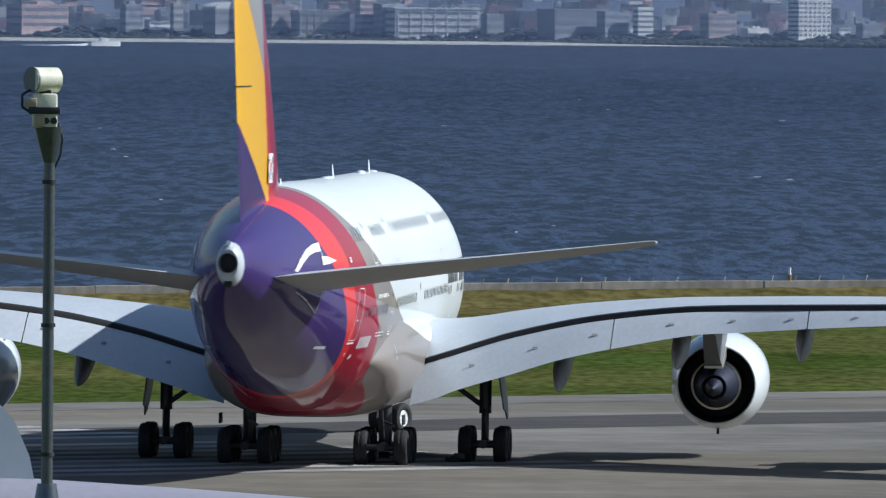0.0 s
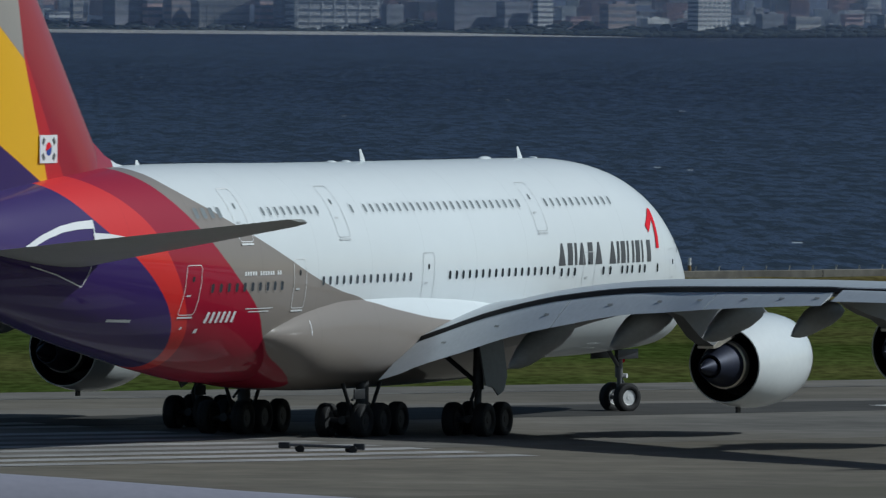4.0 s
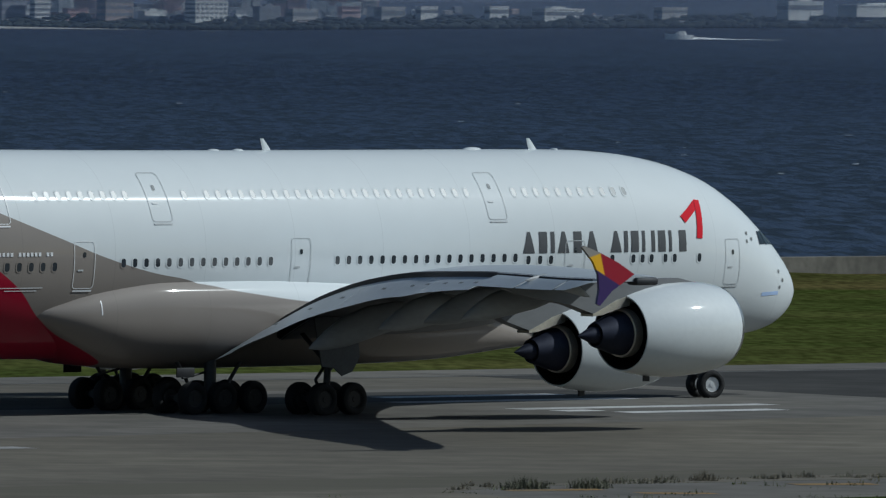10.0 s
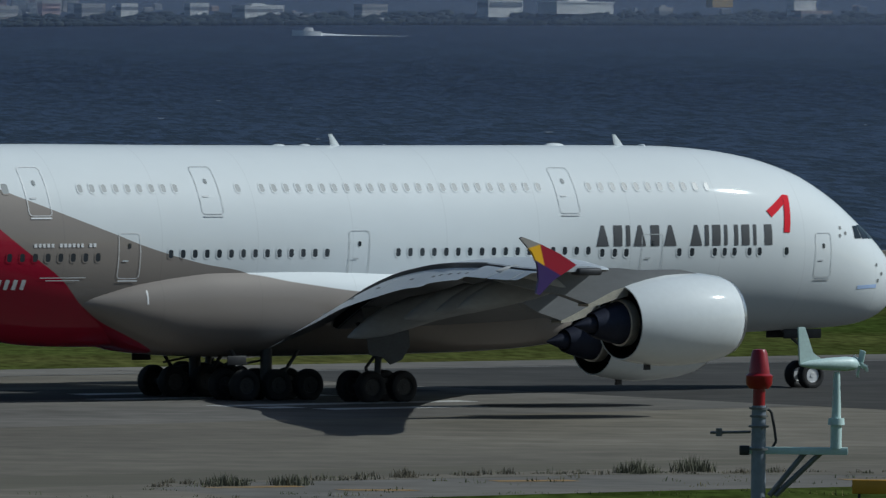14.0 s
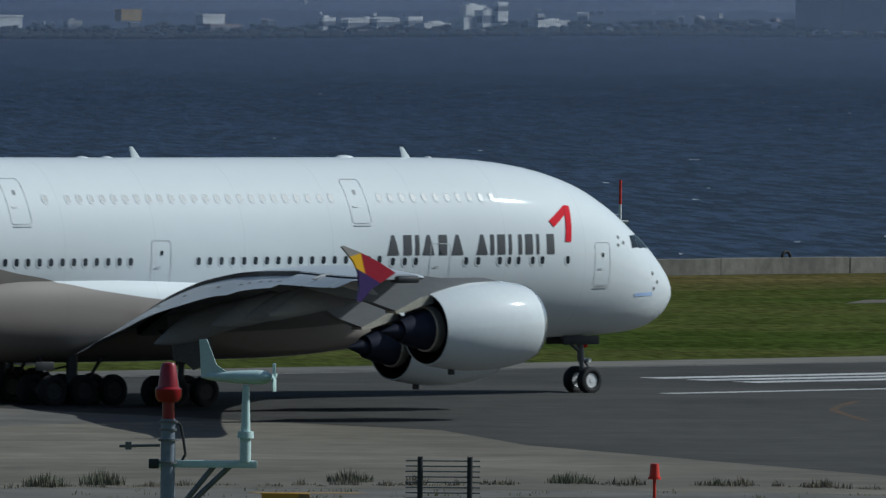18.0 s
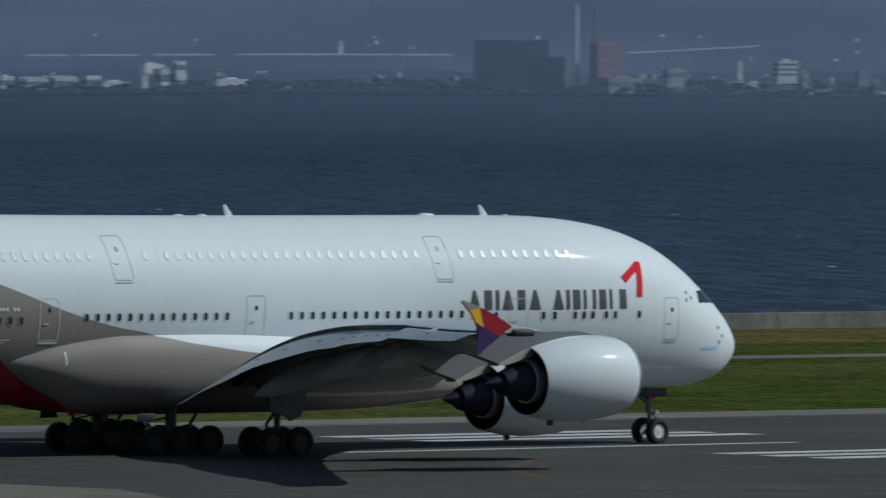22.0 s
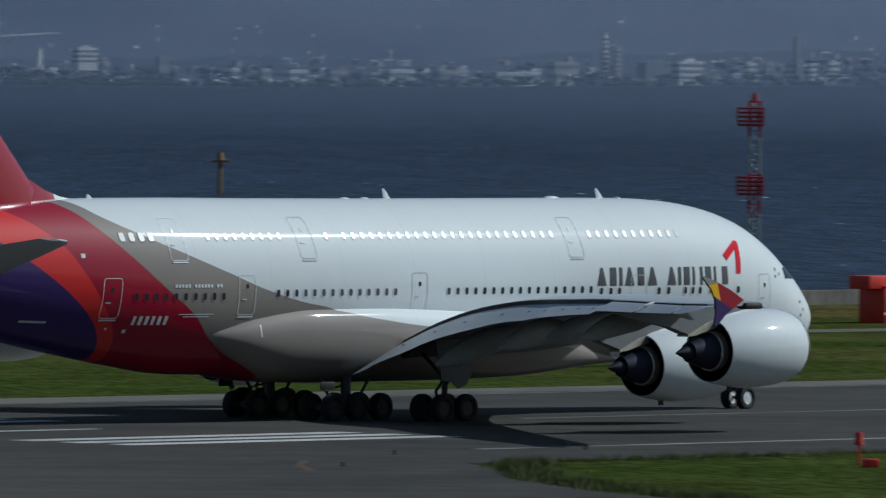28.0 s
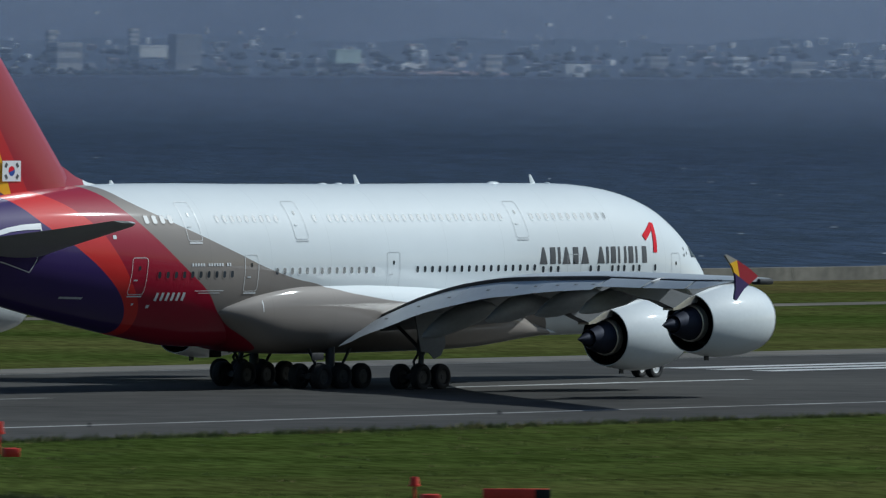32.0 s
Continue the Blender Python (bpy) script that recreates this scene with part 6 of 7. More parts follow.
M_REED = mat("dry_stalks", (0.165, 0.145, 0.105), 0.9, 0, 0.35, 0.4, 3)


def tuft(bm, c, w, h, n, rnd):
    """A clump of bent blades round c."""
    for _ in range(n):
        a, q = rnd.uniform(0, 6.283), rnd.random() ** 0.6 * w
        foot = c + Vector((q * math.cos(a), q * math.sin(a), 0))
        lean = Vector((rnd.uniform(-0.35, 0.35), rnd.uniform(-0.35, 0.35), 1)) * h * rnd.uniform(0.45, 1.0) * (1 - 0.5 * q / max(w, 0.01))
        s = Vector((rnd.uniform(-1, 1), rnd.uniform(-1, 1), 0)).normalized() * rnd.uniform(0.008, 0.03)
        v = [bm.verts.new(foot - s), bm.verts.new(foot + s), bm.verts.new(foot + lean * 0.6 + s * 0.6), bm.verts.new(foot + lean), bm.verts.new(foot + lean * 0.6 - s * 0.6)]
        bm.faces.new(v)


def build_weeds():
    rnd = random.Random(11)
    bm, dry = bmesh.new(), bmesh.new()
    edge = [(258, 330), (262, 331.2), (272, 333), (281, 331.5), (288, 328), (295, 325), (301, 322.5), (306, 317), (309, 310)]
    for (u0, v0), (u1, v1) in zip(edge, edge[1:]):
        n = int(math.hypot(u1 - u0, v1 - v0) * 1.9)
        for _ in range(n):
            k = rnd.random()
            c = rw(u0 + (u1 - u0) * k, v0 + (v1 - v0) * k + rnd.gauss(0, 0.7))
            big = rnd.random() < 0.12
            tuft(dry if rnd.random() < 0.65 else bm, c, rnd.uniform(0.25, 0.7), rnd.uniform(0.45, 0.75) if big else rnd.uniform(0.15, 0.45), 110 if big else 40, rnd)
    for u, v in ((261.2, 330), (263.5, 329.2), (284.4, 331.3), (294.3, 328.6), (301, 323.6), (281.5, 331.2)):
        tuft(bm, rw(u, v), 0.9, rnd.uniform(0.6, 0.9), 300, rnd)
    tagged(part("weeds", bm, M_WEED, None, "", False), "green weed clumps along the pavement edge", "weeds", "", "stuff")
    tagged(part("dry_weeds", dry, M_REED, None, "", False), "dry brown stalks along the pavement edge", "weeds", "", "stuff")
    fr = bmesh.new()
    fdry = bmesh.new()
    ring = [(355.2, 295), (357.6, 311), (363.8, 327), (371.6, 339), (380.6, 348.6), (386, 352.6), (420, 352.4), (470, 352.2), (520, 352.3)]
    for (u0, v0), (u1, v1) in zip(ring, ring[1:]):
        rough = v1 - v0 > 2                 # the edge along the curve is left unmown
        n = int(math.hypot(u1 - u0, v1 - v0) * (11 if rough else 4))
        for _ in range(n):
            k = rnd.random()
            c = rw(u0 + (u1 - u0) * k + abs(rnd.gauss(0, 1.1)) * (1 if rough else 0), v0 + (v1 - v0) * k - abs(rnd.gauss(0, 0.8)))
            high = rnd.uniform(0.38, 0.8) * (0.8 + 0.45 * noise.noise((u0 + (u1 - u0) * k, v1 * 0.3, 0.5))) if rough else rnd.uniform(0.25, 0.6)
            tuft(fr if rnd.random() < (0.93 if rough else 0.8) else fdry, c, rnd.uniform(0.3, 0.9), high, 26, rnd)
    for _ in range(500):
        u = rnd.uniform(362, 500)
        v = rnd.uniform(285, 351)
        if u < 358 + max(0, v - 300) * 0.46 + 3:
            continue
        tuft(fr if rnd.random() < 0.6 else fdry, rw(u, v), rnd.uniform(0.5, 1.6), rnd.uniform(0.12, 0.32), 22, rnd)
    for _ in range(400):
        u = rnd.uniform(250, 312)
        v = rnd.uniform(285, 330)
        if v > 331 - max(0, u - 276) * 0.62:
            continue
        tuft(fr if rnd.random() < 0.7 else fdry, rw(u, v), rnd.uniform(0.4, 1.0), rnd.uniform(0.12, 0.35), 10, rnd)
    tagged(part("rough_grass", fr, mat("rough_grass_green", (0.075, 0.095, 0.02), 0.9, 0, 0.4, 0.2, 2), None, "", False), "rough green grass tufts at the taxiway edge", "grass", "", "stuff")
    tagged(part("dry_grass_tufts", fdry, mat("rough_grass_dry", (0.17, 0.15, 0.045), 0.9, 0, 0.4, 0.2, 2), None, "", False), "dry yellow grass tufts at the taxiway edge", "grass", "", "stuff")


build_weeds()


# ---- the city across the bay ----
KM = SHORE_R / 20783.0       # metres on the far shore for one step of the building list
CITY_PAINT = {}


def city_paint(name, col):
    if name not in CITY_PAINT:
        CITY_PAINT[name] = mat("city_" + name, col, 0.85, 0, 0.15, 0.05, 0.4, spec=0.2)
    return CITY_PAINT[name]


PALETTE = {"white": (0.78, 0.79, 0.78), "pale": (0.46, 0.46, 0.46), "pink": (0.58, 0.44, 0.43), "brown": (0.40, 0.34, 0.33), "blue": (0.34, 0.35, 0.40), "dark": (0.24, 0.25, 0.30), "bright": (0.93, 0.93, 0.91), "ochre": (0.45, 0.32, 0.12), "red": (0.42, 0.24, 0.23), "grey": (0.28, 0.30, 0.335), "green": (0.50, 0.62, 0.57)}
M_CITYGLASS = mat("city_glass", (0.21, 0.23, 0.265), 0.3, 0, 0.2, 0.05, 0.4)


def city_block(az, w, h, base, col, floors=0, style="block", yaw=-38, r=SHORE_R + 70, columns=0, label=""):
    """A far building: width and height in steps, base: steps above the water line."""
    yaw = 26 if style == "decks" else 48 if style != "chimney" and abs(yaw) > 8 else -yaw
    k = KM * r / SHORE_R
    z0 = EYE.z + r * math.tan(radians(shore_el(az))) + base * k
    m = Matrix.Translation((r * math.sin(radians(az)), r * math.cos(radians(az)), z0)) @ Matrix.Rotation(radians(-az), 4, "Z") @ Matrix.Rotation(radians(yaw), 4, "Z")
    names = {"block": "building", "hall": "hall", "tower": "apartment_tower", "decks": "car_park", "chimney": "chimney"}
    t = thing(names[style], m, label or "distant %s %s on the far shore" % (col, names[style].replace("_", " ")), "building", "buildings across the bay")
    paint = city_paint(col, PALETTE[col])
    cw, sw = abs(math.cos(radians(yaw))), abs(math.sin(radians(yaw)))
    dep = 0.3
    wx = w * k / (cw + dep * sw)
    wy = wx * dep
    hh = h * k
    if style == "chimney":
        bm = bmesh.new()
        tube(bm, (0, 0, -6), (0, 0, hh), w * k * 0.58, w * k * 0.5, 4)
        part("shaft", bm, paint, t)
        bm = bmesh.new()
        tube(bm, (0, 0, hh), (0, 0, hh + 0.8), w * k * 0.3, seg=8)
        part("cap", bm, paint, t)
        return t
    bm = bmesh.new()
    box(bm, (-wx / 2, -wy / 2, -2.5), (wx / 2, wy / 2, hh), 0.15)
    part("wall", bm, paint, t, "", False)
    bm = bmesh.new()
    if style == "hall":
        lp = [[(wx * 0.53 * math.cos(a), y, hh + h * k * 0.35 * math.sin(a)) for a in (math.pi * i / 10 for i in range(11))] for y in (-wy * 0.53, wy * 0.53)]
        rings(bm, lp)
    else:
        box(bm, (-wx * 0.515, -wy * 0.53, hh), (wx * 0.515, wy * 0.53, hh + 0.7), 0.1)
        if int(az * 97) % 3 == 0:
            q = 0.1 + 0.05 * (int(az * 61) % 5)
            box(bm, (-wx * q, -wy * 0.3, hh + 0.7), (wx * (0.34 - q), wy * 0.2, hh + 0.7 + 0.05 * hh + 0.6), 0.1)
    part("roof", bm, city_paint("white", PALETTE["white"]) if style == "hall" else paint, t, "", False)
    for f in range(floors):
        fh = hh / floors
        if columns and style == "tower":
            for c in range(columns):
                bm = bmesh.new()
                x0 = -wx / 2 + wx * (c + 0.2) / columns
                box(bm, (x0, -wy / 2 - 0.12, fh * (f + 0.3)), (x0 + wx * 0.6 / columns, -wy / 2 + 0.1, fh * (f + 0.78)))
                part("window", bm, M_CITYGLASS, t, "", False)
        else:
            bm = bmesh.new()
            box(bm, (-wx * 0.47, -wy / 2 - 0.12, fh * (f + 0.35)), (wx * 0.47, -wy / 2 + 0.1, fh * (f + (0.8 if style != "decks" else 0.7))))
            part("window_band", bm, M_CITYGLASS, t, "", False)
        if style == "decks":
            for c in range(7):
                bm = bmesh.new()
                x0 = -wx * 0.47 + wx * 0.94 * c / 6.5
                box(bm, (x0, -wy / 2 - 0.2, fh * f), (x0 + 0.5, -wy / 2 + 0.1, fh * (f + 1)))
                part("column", bm, paint, t, "", False)
        bm = bmesh.new()
        box(bm, (-wx / 2 - 0.12, -wy * 0.44, fh * (f + 0.35)), (-wx / 2 + 0.1, wy * 0.44, fh * (f + 0.75)))
        part("window_band", bm, M_CITYGLASS, t, "", False)
    return t


# the shore seen at the start
city_block(-1.98, 110, 40, 22, "pink", 3, yaw=-12, label="distant pink and white low building on the far shore")
city_block(-1.52, 42, 52, 12, "blue", 4, yaw=-30)
city_block(-1.30, 24, 50, 16, "pale", 4, yaw=-30)
city_block(-1.05, 90, 34, 26, "blue", 2, "hall", -20)
city_block(-0.93, 36, 62, 24, "pink", 5, yaw=-30)
city_block(-0.80, 54, 48, 18, "brown", 4, yaw=-25)
city_block(-0.60, 105, 40, 16, "pale", 3, "decks", -14, label="distant long pale building with dark window rows")
city_block(-0.38, 38, 60, 18, "pink", 5, yaw=-30)
city_block(-0.26, 60, 58, 10, "blue", 5, yaw=-30)
city_block(-0.06, 172, 48, 14, "white", 4, "decks", -10, label="distant white open-deck car park on the far shore")
city_block(0.24, 40, 40, 12, "grey", 3, yaw=-30)
city_block(0.63, 125, 44, 18, "dark", 3, yaw=-15, label="distant dim block behind trees")
city_block(0.83, 60, 44, 14, "blue", 3, yaw=-30)
city_block(0.975, 36, 46, 20, "white", 5, yaw=-30, label="distant white stepped building")
city_block(1.34, 66, 36, 20, "brown", 3, yaw=-25)
city_block(1.52, 50, 9, 22, "white", 0, yaw=-20)
city_block(1.785, 76, 64, 18, "white", 8, "tower", -16, columns=7, label="distant white apartment tower with a window grid")
city_block(2.08, 50, 24, 16, "grey", 2)
# mid bay
for az_, w_, h_, b_, c_, f_ in ((2.25, 60, 20, 20, "pale", 2), (2.5, 44, 18, 14, "grey", 2), (2.68, 56, 26, 18, "pale", 2), (2.86, 40, 18, 24, "white", 2), (3.05, 60, 20, 14, "grey", 2), (3.2, 44, 20, 22, "white", 2), (3.5, 92, 19, 18, "white", 2),
                             (3.75, 46, 18, 14, "grey", 1), (4.05, 60, 14, 24, "pale", 1), (4.3, 50, 16, 18, "grey", 1), (4.68, 82, 26, 26, "white", 2), (5.05, 134, 10, 32, "white", 0), (5.15, 70, 16, 18, "grey", 2), (5.48, 34, 24, 12, "pale", 2),
                             (5.75, 48, 8, 44, "ochre", 0), (6.15, 52, 15, 30, "white", 0), (6.2, 72, 18, 10, "brown", 1), (6.72, 30, 26, 14, "bright", 2), (7.24, 66, 16, 10, "bright", 0), (7.14, 34, 26, 14, "bright", 1), (7.52, 60, 40, 14, "bright", 1), (7.45, 92, 22, 14, "bright", 0), (7.8, 74, 7, 20, "bright", 0)):
    if c_ != "grey":
        city_block(az_, w_, h_ * 0.75, b_, c_, min(f_, 1), yaw=-30)
city_block(6.86, 54, 16, 14, "bright", 1, "hall", -20)
city_block(7.0, 54, 17, 14, "bright", 1, "hall", -20)
city_block(7.43, 46, 9, 44, "bright", 0, yaw=-20)
city_block(7.57, 24, 20, 38, "bright", 1, yaw=-20)
# power station with its chimneys
city_block(9.185, 132, 71, 26, "blue", 0, yaw=-6, label="distant dark power station block")
city_block(9.34, 80, 44, 24, "grey", 0, yaw=-6, r=SHORE_R + 50)
city_block(9.502, 9, 142, 20, "bright", 0, "chimney", 3, label="tall distant white chimney")
city_block(9.59, 7, 118, 40, "brown", 0, "chimney", r=SHORE_R + 90, label="tall distant brown chimney")
city_block(9.645, 56, 68, 26, "red", 7, yaw=-20, label="distant red-brown striped tower block")
city_block(9.72, 80, 20, 12, "pale", 1)
city_block(8.35, 10, 9, 84, "white", 0, r=SHORE_R + 120)
# further shore
for az_, w_, h_, b_, c_, f_ in ((10.52, 46, 26, 38, "white", 3), (10.3, 12, 16, 44, "white", 0), (9.98, 40, 18, 30, "pale", 1), (10.9, 26, 16, 34, "grey", 1), (11.25, 20, 16, 14, "white", 1), (11.4, 26, 18, 12, "pale", 1), (11.55, 40, 16, 12, "white", 1), (11.75, 40, 14, 12, "pale", 1),
                             (12.05, 60, 16, 12, "white", 1), (12.3, 70, 16, 10, "pale", 1), (12.6, 100, 14, 8, "white", 1), (12.85, 60, 30, 10, "pale", 2), (13.06, 12, 78, 8, "white", 9), (13.12, 16, 52, 12, "pale", 6), (13.3, 64, 30, 8, "grey", 3), (13.46, 60, 32, 8, "white", 3), (13.2, 50, 10, 4, "white", 0),
                             (13.77, 24, 28, 8, "white", 3), (13.86, 22, 26, 10, "pale", 3), (13.97, 27, 30, 8, "white", 3), (14.07, 18, 28, 8, "white", 3), (14.17, 24, 30, 8, "white", 3), (14.0, 18, 70, 14, "grey", 7), (14.62, 60, 40, 14, "pale", 2), (14.55, 20, 60, 16, "pale", 6), (14.95, 20, 54, 26, "pale", 6),
                             (15.03, 70, 10, 40, "white", 0), (15.2, 60, 50, 20, "grey", 5), (15.9, 84, 20, 8, "white", 1), (15.98, 60, 10, 34, "green", 0), (16.55, 300, 3, 1, "pink", 0), (16.3, 60, 8, 10, "white", 0), (16.7, 40, 24, 12, "pale", 2), (17.1, 60, 12, 8, "white", 0), (17.5, 44, 20, 14, "pale", 2), (17.9, 38, 24, 10, "white", 2), (18.2, 60, 14, 12, "pale", 1), (18.6, 50, 20, 10, "pale", 2)):
    city_block(az_, w_, h_, b_, c_, f_, yaw=-34)


def build_filler():
    """Countless small houses and trees between the larger buildings."""
    rnd = random.Random(5)
    sets = {"white": bmesh.new(), "pale": bmesh.new(), "grey": bmesh.new(), "brown": bmesh.new()}
    for _ in range(1300):
        az = rnd.uniform(-4, 20.5)
        if az < 9 and rnd.random() < 0.72:
            continue
        up = rnd.random() ** 1.3 * ((shore_top(az) - shore_el(az)) * 362.7 - 9)
        r = SHORE_R + 58 + up * 1.2
        k = KM
        z = EYE.z + r * math.tan(radians(shore_el(az) + (up + 5) / 20783 * 57.3))
        w, h = rnd.uniform(4, 20) * k, rnd.uniform(2, 6) * k
        bm = sets[rnd.choices(["white", "pale", "grey", "brown"], (2 if az < 11 else 7, 4, 4, 2))[0]]
        m = Matrix.Translation((r * math.sin(radians(az)), r * math.cos(radians(az)), z)) @ Matrix.Rotation(radians(-az + rnd.uniform(-10, 60)), 4, "Z")
        p = [m @ Vector(q) for q in ((-w / 2, -w * 0.3, -1), (w / 2, -w * 0.3, -1), (w / 2, w * 0.3, -1), (-w / 2, w * 0.3, -1), (-w / 2, -w * 0.3, h), (w / 2, -w * 0.3, h), (w / 2, w * 0.3, h), (-w / 2, w * 0.3, h), (-w / 2, 0, h * 1.35), (w / 2, 0, h * 1.35))]
        v = [bm.verts.new(q) for q in p]
        for f in ((0, 1, 5, 4), (1, 2, 6, 9, 5), (2, 3, 7, 6), (3, 0, 4, 8, 7), (4, 5, 9, 8), (6, 7, 8, 9)):
            bm.faces.new([v[i] for i in f])
    for _ in range(170):            # scattered houses higher on the slopes
        az, up = rnd.uniform(6.5, 20), 36 + 80 * rnd.random() ** 2.4
        r = 4700
        z = EYE.z + r * math.tan(radians(shore_el(az) + up / 20783 * 57.3))
        w, h = rnd.uniform(3, 13) * KM, rnd.uniform(0.8, 2.4) * KM
        m = Matrix.Translation((r * math.sin(radians(az)), r * math.cos(radians(az)), z)) @ Matrix.Rotation(radians(-az + rnd.uniform(40, 56)), 4, "Z")
        box(sets[rnd.choice(["white", "pale", "pale"])], (-w / 2, -w * 0.25, -1), (w / 2, w * 0.25, h), 0, m)
    for key, bm in sets.items():
        tagged(part("far_houses", bm, city_paint(key, PALETTE[key]), None, "", False), "countless small %s houses on the far shore" % key, "houses", "", "stuff")
    # low terraces with floor ledges behind the first row, at the near end of the bay
    rows = {"white": bmesh.new(), "pale": bmesh.new(), "pink": bmesh.new(), "brown": bmesh.new()}
    for _ in range(330):
        az = rnd.uniform(-3.2, 2.6)
        up = rnd.uniform(2, 40) if rnd.random() < 0.5 else rnd.uniform(35, 95)
        r = SHORE_R + 92 + up * 1.3
        z = EYE.z + r * math.tan(radians(shore_el(az) + up / 20783 * 57.3))
        w, h, n = rnd.uniform(12, 55) * KM, rnd.uniform(8, 24) * KM, rnd.randint(2, 4)
        bm = rows[rnd.choices(["white", "pale", "pink", "brown"], (3, 4, 4, 2))[0]]
        m = Matrix.Translation((r * math.sin(radians(az)), r * math.cos(radians(az)), z)) @ Matrix.Rotation(radians(-az + rnd.uniform(5, 40)), 4, "Z")
        box(bm, (-w / 2, -w * 0.2, -2), (w / 2, w * 0.2, h), 0, m)
        for f in range(n):
            box(bm, (-w * 0.52, -w * 0.2 - 0.5, h * (f + 0.85) / n), (w * 0.52, -w * 0.19, h * (f + 1) / n), 0, m)
    for key, bm in rows.items():
        tagged(part("far_terraces", bm, city_paint(key, PALETTE[key]), None, "", False), "rows of low %s terraces on the far shore" % key, "houses", "", "stuff")
    seed = bmesh.new()
    bmesh.ops.create_icosphere(seed, subdivisions=1, radius=1)
    seed.verts.index_update()
    lumps, lump_faces = [tuple(v.co) for v in seed.verts], [[v.index for v in f.verts] for f in seed.faces]
    seed.free()
    verts, faces = [], []
    for _ in range(6500):
        az = rnd.uniform(-4, 20.5) if rnd.random() < 0.5 else rnd.uniform(-4, 9)
        if az > 11 and rnd.random() < 0.4:
            continue
        up = rnd.random() ** 2.4 * ((shore_top(az) - shore_el(az)) * 362.7 - 12) * 0.8
        r = SHORE_R + 52 + up * 1.2
        z = EYE.z + r * math.tan(radians(shore_el(az) + (up + 3) / 20783 * 57.3))
        cx, cy = r * math.sin(radians(az)), r * math.cos(radians(az))
        w, h = rnd.uniform(5, 16) * KM, rnd.uniform(2.5, 7) * KM
        k = len(verts)
        verts += [(cx + p[0] * w + rnd.uniform(-0.3, 0.3), cy + p[1] * w, z + p[2] * h + rnd.uniform(-0.2, 0.2)) for p in lumps]
        faces += [[k + i for i in f] for f in lump_faces]
    me = bpy.data.meshes.new("far_trees")
    me.from_pydata(verts, [], faces)
    me.materials.append(mat("far_foliage", (0.06, 0.072, 0.07), 0.95, 0, 0.4, 0.03, 0.3, spec=0.0))
    for p in me.polygons:
        p.use_smooth = True
    tagged(new("far_trees", me), "belt of dark trees along the far shore", "trees", "", "stuff")


def build_viaduct():
    t = thing("viaduct", Matrix.Identity(4), "long pale viaduct on the hillside across the bay", "bridge", "", "structure")
    for a0, a1, e0, e1 in ((5.95, 6.13, 0.002, 0.004), (6.82, 7.03, 0.012, 0.014), (7.08, 7.37, 0.016, 0.018), (7.44, 7.74, 0.021, 0.023), (7.84, 8.9, 0.026, 0.034), (9.75, 10.4, 0.05, 0.09)):
        bm = bmesh.new()
        loops = []
        for i in range(9):
            az = a0 + (a1 - a0) * i / 8
            el = e0 + (e1 - e0) * i / 8
            lo, hi = far(az, el - 0.005, 4698), far(az, el + 0.005, 4710)
            lo2, hi2 = far(az, el - 0.005, 4712), far(az, el + 0.005, 4712)
            loops.append([lo, hi, hi2, lo2])
        rings(bm, loops)
        part("deck", bm, city_paint("pale", PALETTE["pale"]), t)


build_filler()


def build_haze():
    """The bay's haze, added as thin tinted see-through sheets before the far shore, denser along the further coast."""
    m = bpy.data.materials.new("sea_mist")
    m.use_nodes = True
    t = m.node_tree
    t.nodes.remove(t.nodes["Principled BSDF"])
    out = t.nodes["Material Output"]
    co = t.nodes.new("ShaderNodeTexCoord")
    sp = t.nodes.new("ShaderNodeSeparateXYZ")
    t.links.new(co.outputs["Object"], sp.inputs[0])
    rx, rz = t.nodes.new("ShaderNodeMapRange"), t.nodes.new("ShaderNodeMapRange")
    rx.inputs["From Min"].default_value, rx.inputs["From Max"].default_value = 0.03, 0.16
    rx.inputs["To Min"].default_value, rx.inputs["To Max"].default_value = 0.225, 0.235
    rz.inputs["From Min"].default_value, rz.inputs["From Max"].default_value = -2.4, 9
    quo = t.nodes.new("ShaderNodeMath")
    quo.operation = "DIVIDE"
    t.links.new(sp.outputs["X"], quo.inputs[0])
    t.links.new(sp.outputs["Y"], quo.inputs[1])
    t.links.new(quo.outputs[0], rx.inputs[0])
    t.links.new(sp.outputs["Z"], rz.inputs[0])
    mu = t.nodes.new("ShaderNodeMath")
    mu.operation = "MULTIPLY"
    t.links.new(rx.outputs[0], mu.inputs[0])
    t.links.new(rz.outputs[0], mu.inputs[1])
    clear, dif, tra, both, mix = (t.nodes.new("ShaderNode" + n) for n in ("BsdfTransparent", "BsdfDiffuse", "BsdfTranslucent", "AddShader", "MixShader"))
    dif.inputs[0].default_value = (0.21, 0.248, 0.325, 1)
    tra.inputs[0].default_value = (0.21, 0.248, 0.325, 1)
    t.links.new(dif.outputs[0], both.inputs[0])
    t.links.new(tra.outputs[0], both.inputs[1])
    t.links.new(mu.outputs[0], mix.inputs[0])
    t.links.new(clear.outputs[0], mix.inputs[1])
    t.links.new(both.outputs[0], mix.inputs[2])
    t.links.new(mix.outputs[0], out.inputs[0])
    bm = bmesh.new()
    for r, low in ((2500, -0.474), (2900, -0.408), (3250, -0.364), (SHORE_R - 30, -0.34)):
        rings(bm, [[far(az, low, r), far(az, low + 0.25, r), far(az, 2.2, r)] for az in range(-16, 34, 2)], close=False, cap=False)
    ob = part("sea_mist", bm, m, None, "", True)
    tagged(ob, "thin blue see-through sheets added as haze before the far shore", "mist", "", "structure")


build_haze()
build_viaduct()


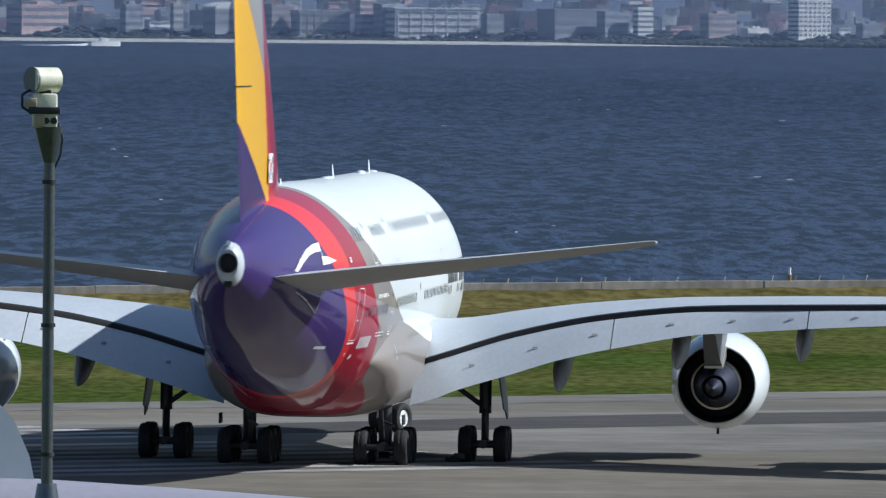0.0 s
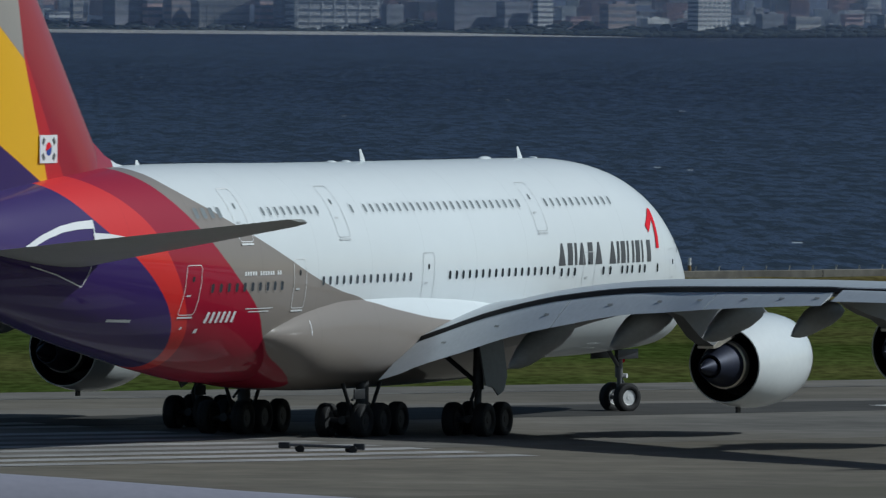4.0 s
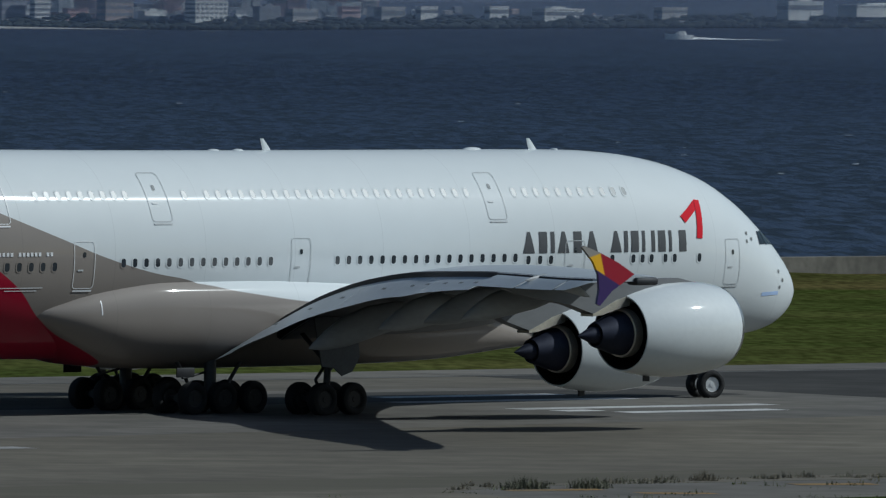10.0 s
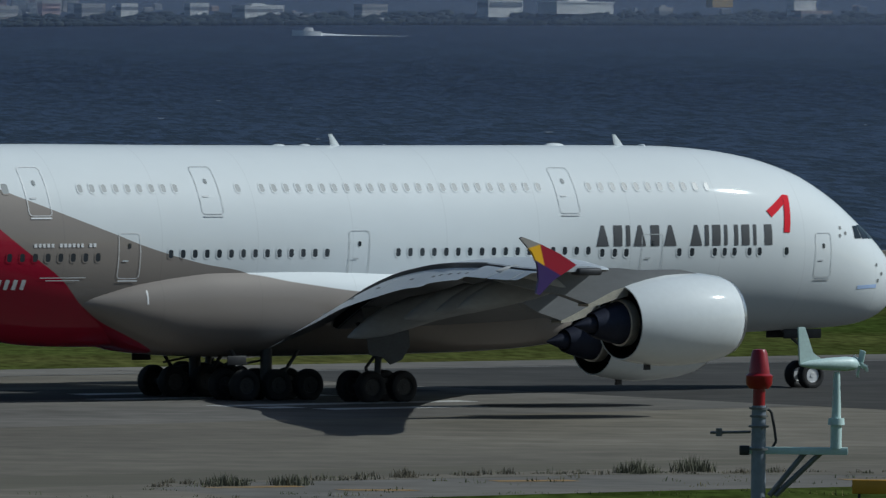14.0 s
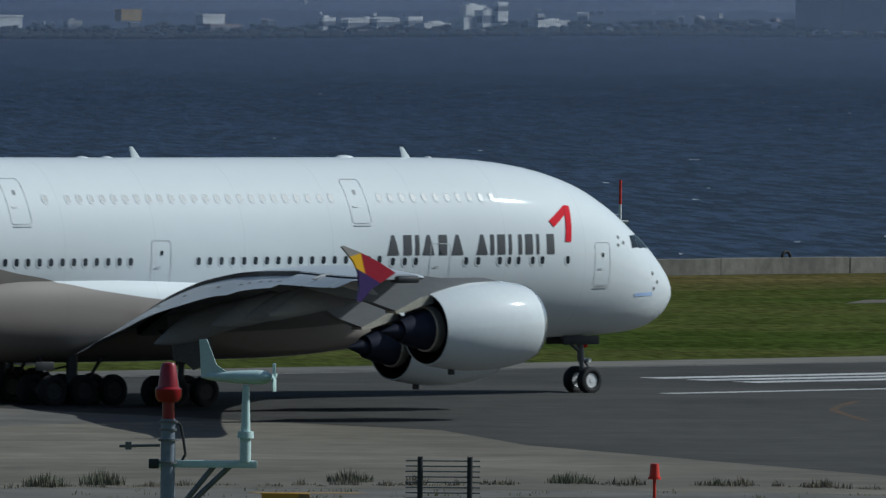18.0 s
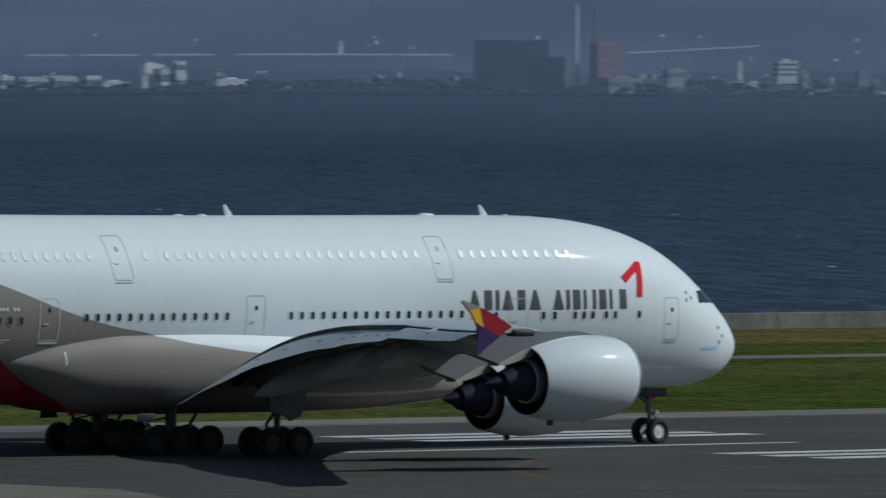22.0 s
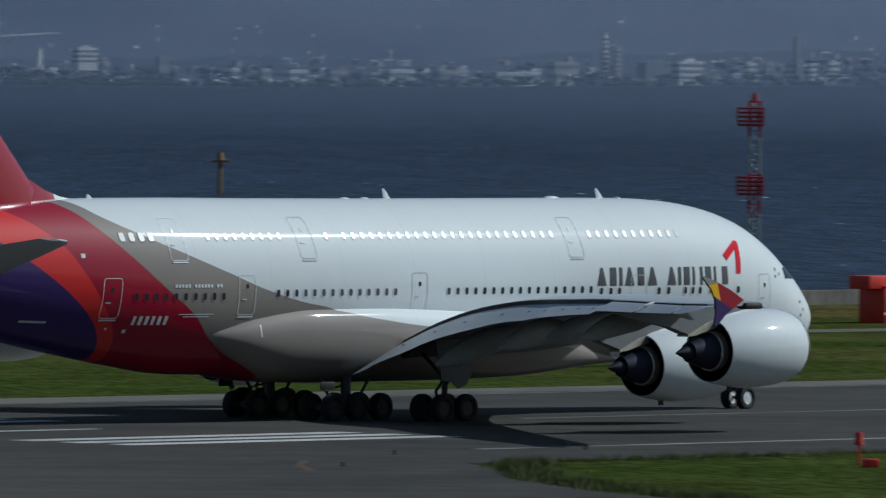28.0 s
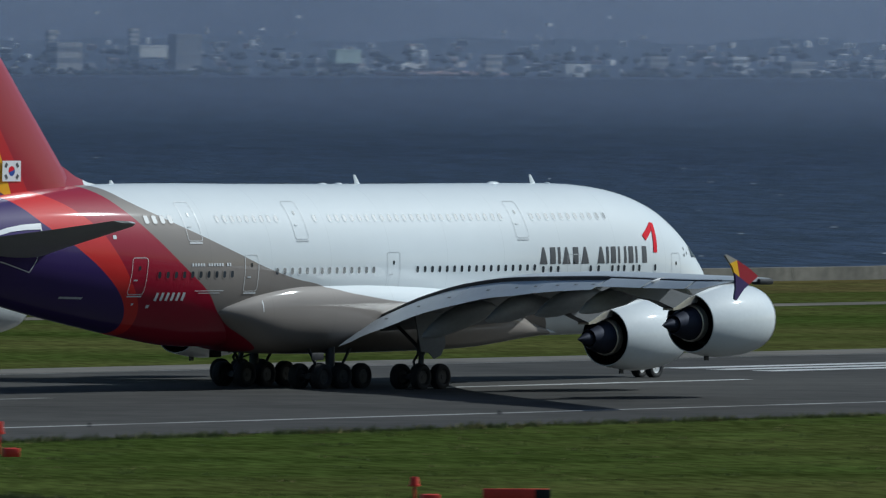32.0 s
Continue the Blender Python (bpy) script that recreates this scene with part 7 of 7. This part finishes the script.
def boat_at(t):
    """The boat's pose: it runs along the bay to the left."""
    a = 4.985 - 0.0888 * t
    return local(a, 3880.0) @ Matrix.Translation((0, 0, -0.3))


def build_boat():
    t = thing("motor_boat", boat_at(0), "small white motor boat with a foaming wake", "boat")
    bm = bmesh.new()
    lp = [[(x, -w * 1.5, 0), (x, w * 1.5, 0), (x, w * 0.8, h), (x, -w * 0.8, h)] for x, w, h in ((-5, 0.3, 1.9), (-2.6, 1.3, 1.7), (3, 1.5, 1.5), (4.6, 1.4, 1.4))]
    rings(bm, lp)
    part("hull", bm, city_paint("bright", PALETTE["bright"]), t)
    bm = bmesh.new()
    rings(bm, [[(x, -1.1, 1.5), (x, 1.1, 1.5), (x, 0.5, h), (x, -0.5, h)] for x, h in ((-1.6, 1.8), (-0.6, 2.7), (1.6, 2.8), (2.2, 1.9))])
    part("cabin", bm, city_paint("bright", PALETTE["bright"]), t)
    bm = bmesh.new()
    lp = [[(x, -w, 0.1), (x, 0, 0.55 * h), (x, w, 0.1)] for x, w, h in ((2, 0.6, 1), (6, 1.4, 1.6), (10, 1.3, 1.0), (18, 1.5, 0.5), (27, 1.7, 0.3), (34, 1.8, 0.1))]
    rings(bm, lp, close=False, cap=False)
    part("wake", bm, mat("wake_foam", (0.85, 0.87, 0.88), 0.7, 0, 0.2, 0.5, 3), t, "white wake")
    return t


boat = build_boat()
tagged(copy_thing(boat, local(-1.648, 3880.0) @ Matrix.Translation((0, 0, -0.3)) @ Matrix.Rotation(math.pi, 4, "Z")), "small white boat with a wake close under the far beach")


# ---- motion ----
def motions():
    rows = [
    (0.0, stand(-2.045, 484.878, 4.809)),
    (0.5, stand(-0.522, 487.296, 7.405)),
    (1.0, stand(1.084, 489.687, 9.908)),
    (1.5, stand(2.733, 492.025, 12.434)),
    (2.0, stand(4.437, 494.286, 14.961)),
    (2.5, stand(6.231, 496.455, 17.438)),
    (4.5, stand(13.926, 502.847, 27.262)),
    (5.0, stand(15.897, 503.979, 29.425)),
    (5.5, stand(17.959, 505.037, 31.709)),
    (6.0, stand(20.019, 506.035, 33.939)),
    (6.5, stand(22.189, 506.972, 36.082)),
    (7.0, stand(24.351, 507.872, 38.211)),
    (7.5, stand(26.620, 508.751, 40.299)),
    (8.0, stand(28.844, 509.637, 42.377)),
    (8.5, stand(31.140, 510.554, 44.279)),
    (9.0, stand(33.387, 511.533, 46.036)),
    (9.5, stand(35.754, 512.587, 47.720)),
    (10.0, stand(38.045, 513.737, 49.298)),
    (10.5, stand(40.422, 514.962, 50.735)),
    (11.0, stand(42.699, 516.256, 52.083)),
    (11.5, stand(45.091, 517.589, 53.226)),
    (12.0, stand(47.359, 518.983, 54.286)),
    (12.5, stand(49.696, 520.433, 55.232)),
    (13.0, stand(52.002, 521.941, 56.117)),
    (13.5, stand(54.453, 523.480, 56.878)),
    (15.5, stand(63.850, 530.506, 58.030)),
    (16.5, stand(68.520, 533.907, 57.996)),
    (17.0, stand(70.813, 535.562, 57.994)),
    (17.5, stand(73.281, 537.184, 57.942)),
    (18.0, stand(75.554, 538.833, 57.899)),
    (18.5, stand(77.985, 540.478, 57.855)),
    (19.0, stand(80.376, 542.157, 57.739)),
    (19.5, stand(82.912, 543.859, 57.605)),
    (20.0, stand(85.449, 545.604, 57.705)),
    (20.5, stand(88.119, 547.369, 57.855)),
    (21.0, stand(90.732, 549.181, 57.995)),
    (21.5, stand(93.508, 551.011, 57.930)),
    (22.0, stand(96.306, 552.904, 58.013)),
    (22.5, stand(99.385, 554.834, 58.089)),
    (23.0, stand(102.428, 556.873, 58.170)),
    (23.5, stand(105.803, 558.979, 58.128)),
    (24.0, stand(109.165, 561.223, 58.102)),
    (24.5, stand(112.863, 563.560, 57.900)),
    (26.5, stand(129.136, 576.541, 56.650)),
    (27.0, stand(133.751, 580.713, 56.538)),
    (27.5, stand(138.752, 584.985, 56.194)),
    (28.0, stand(143.921, 589.415, 55.864)),
    (28.5, stand(149.634, 593.929, 55.560)),
    (29.0, stand(155.497, 598.604, 55.301)),
    (29.5, stand(161.751, 603.368, 54.880)),
    (30.0, stand(168.114, 608.263, 54.643)),
    (30.5, stand(174.803, 613.212, 54.552)),
    (31.0, stand(182.143, 618.095, 54.330)),
    (31.5, stand(189.705, 622.981, 54.331)),
    (32.0, stand(197.573, 627.810, 54.357)),
    ]
    walk(plane, rows)
    ts = [t for t, m in rows]
    xs = [m.translation.x for t, m in rows]
    ys = [m.translation.y for t, m in rows]
    hd = np.unwrap([math.atan2(m[1][0], m[0][0]) for t, m in rows])
    step = 1.0 / FPS
    tt = [k * step for k in range(int(32 * FPS) + 1)]
    px_, py = np.interp(tt, ts, xs), np.interp(tt, ts, ys)
    hh = np.interp(tt, ts, hd)
    run = np.concatenate([[0], np.cumsum(np.hypot(np.diff(px_), np.diff(py)))])
    speed = np.gradient(run, step)
    rate = np.gradient(hh, step)
    kernel = np.ones(25) / 25
    steer = np.convolve(np.pad(np.arcsin(np.clip(28.6 * rate / np.maximum(speed, 3), -0.9, 0.9)), 12, mode="edge"), kernel, mode="valid")
    for ob, x, y, r in WHEELS:
        keys, last = [], None
        for k, t in enumerate(tt):
            a = run[k] / r
            if last is not None and a - last < radians(70) and k < len(tt) - 1:
                nxt = run[k + 1] / r
                if nxt - last < radians(85):
                    continue
            last = a
            if x == 0.0:
                s = steer[k]
                m = Matrix.Rotation(s, 4, "Z") @ Matrix.Translation((0, y, r)) @ Matrix.Rotation(a, 4, "Y")
            else:
                m = Matrix.Translation((x, y, r)) @ Matrix.Rotation(a, 4, "Y")
            keys.append((t, m))
        walk(ob, keys)
    walk(boat, [(t, boat_at(t)) for t in (0.0, 8.0, 16.0, 24.0, 32.0)])
    base = vane.matrix_basis.copy()
    # the wind vane swings about, and its propeller turns
    swing = [(0, 30), (12.5, 30), (13.0, 25), (13.5, 38), (15.5, 8), (16.0, 0), (16.5, -14), (17.0, 46), (17.5, 70), (18.0, -8), (18.5, 48), (19.0, 70), (19.5, 34), (20.0, 80), (20.5, 68), (21.0, 34), (21.5, 46), (23, 20), (26, 50), (32, 15)]
    walk(vane, [(t, base @ Matrix.Rotation(radians(a), 4, "Z")) for t, a in swing])
    pbase = propeller.matrix_basis.copy()
    walk(propeller, [(k * 0.1, pbase @ Matrix.Rotation(radians(67 * k), 4, "X")) for k in range(321)])


motions()
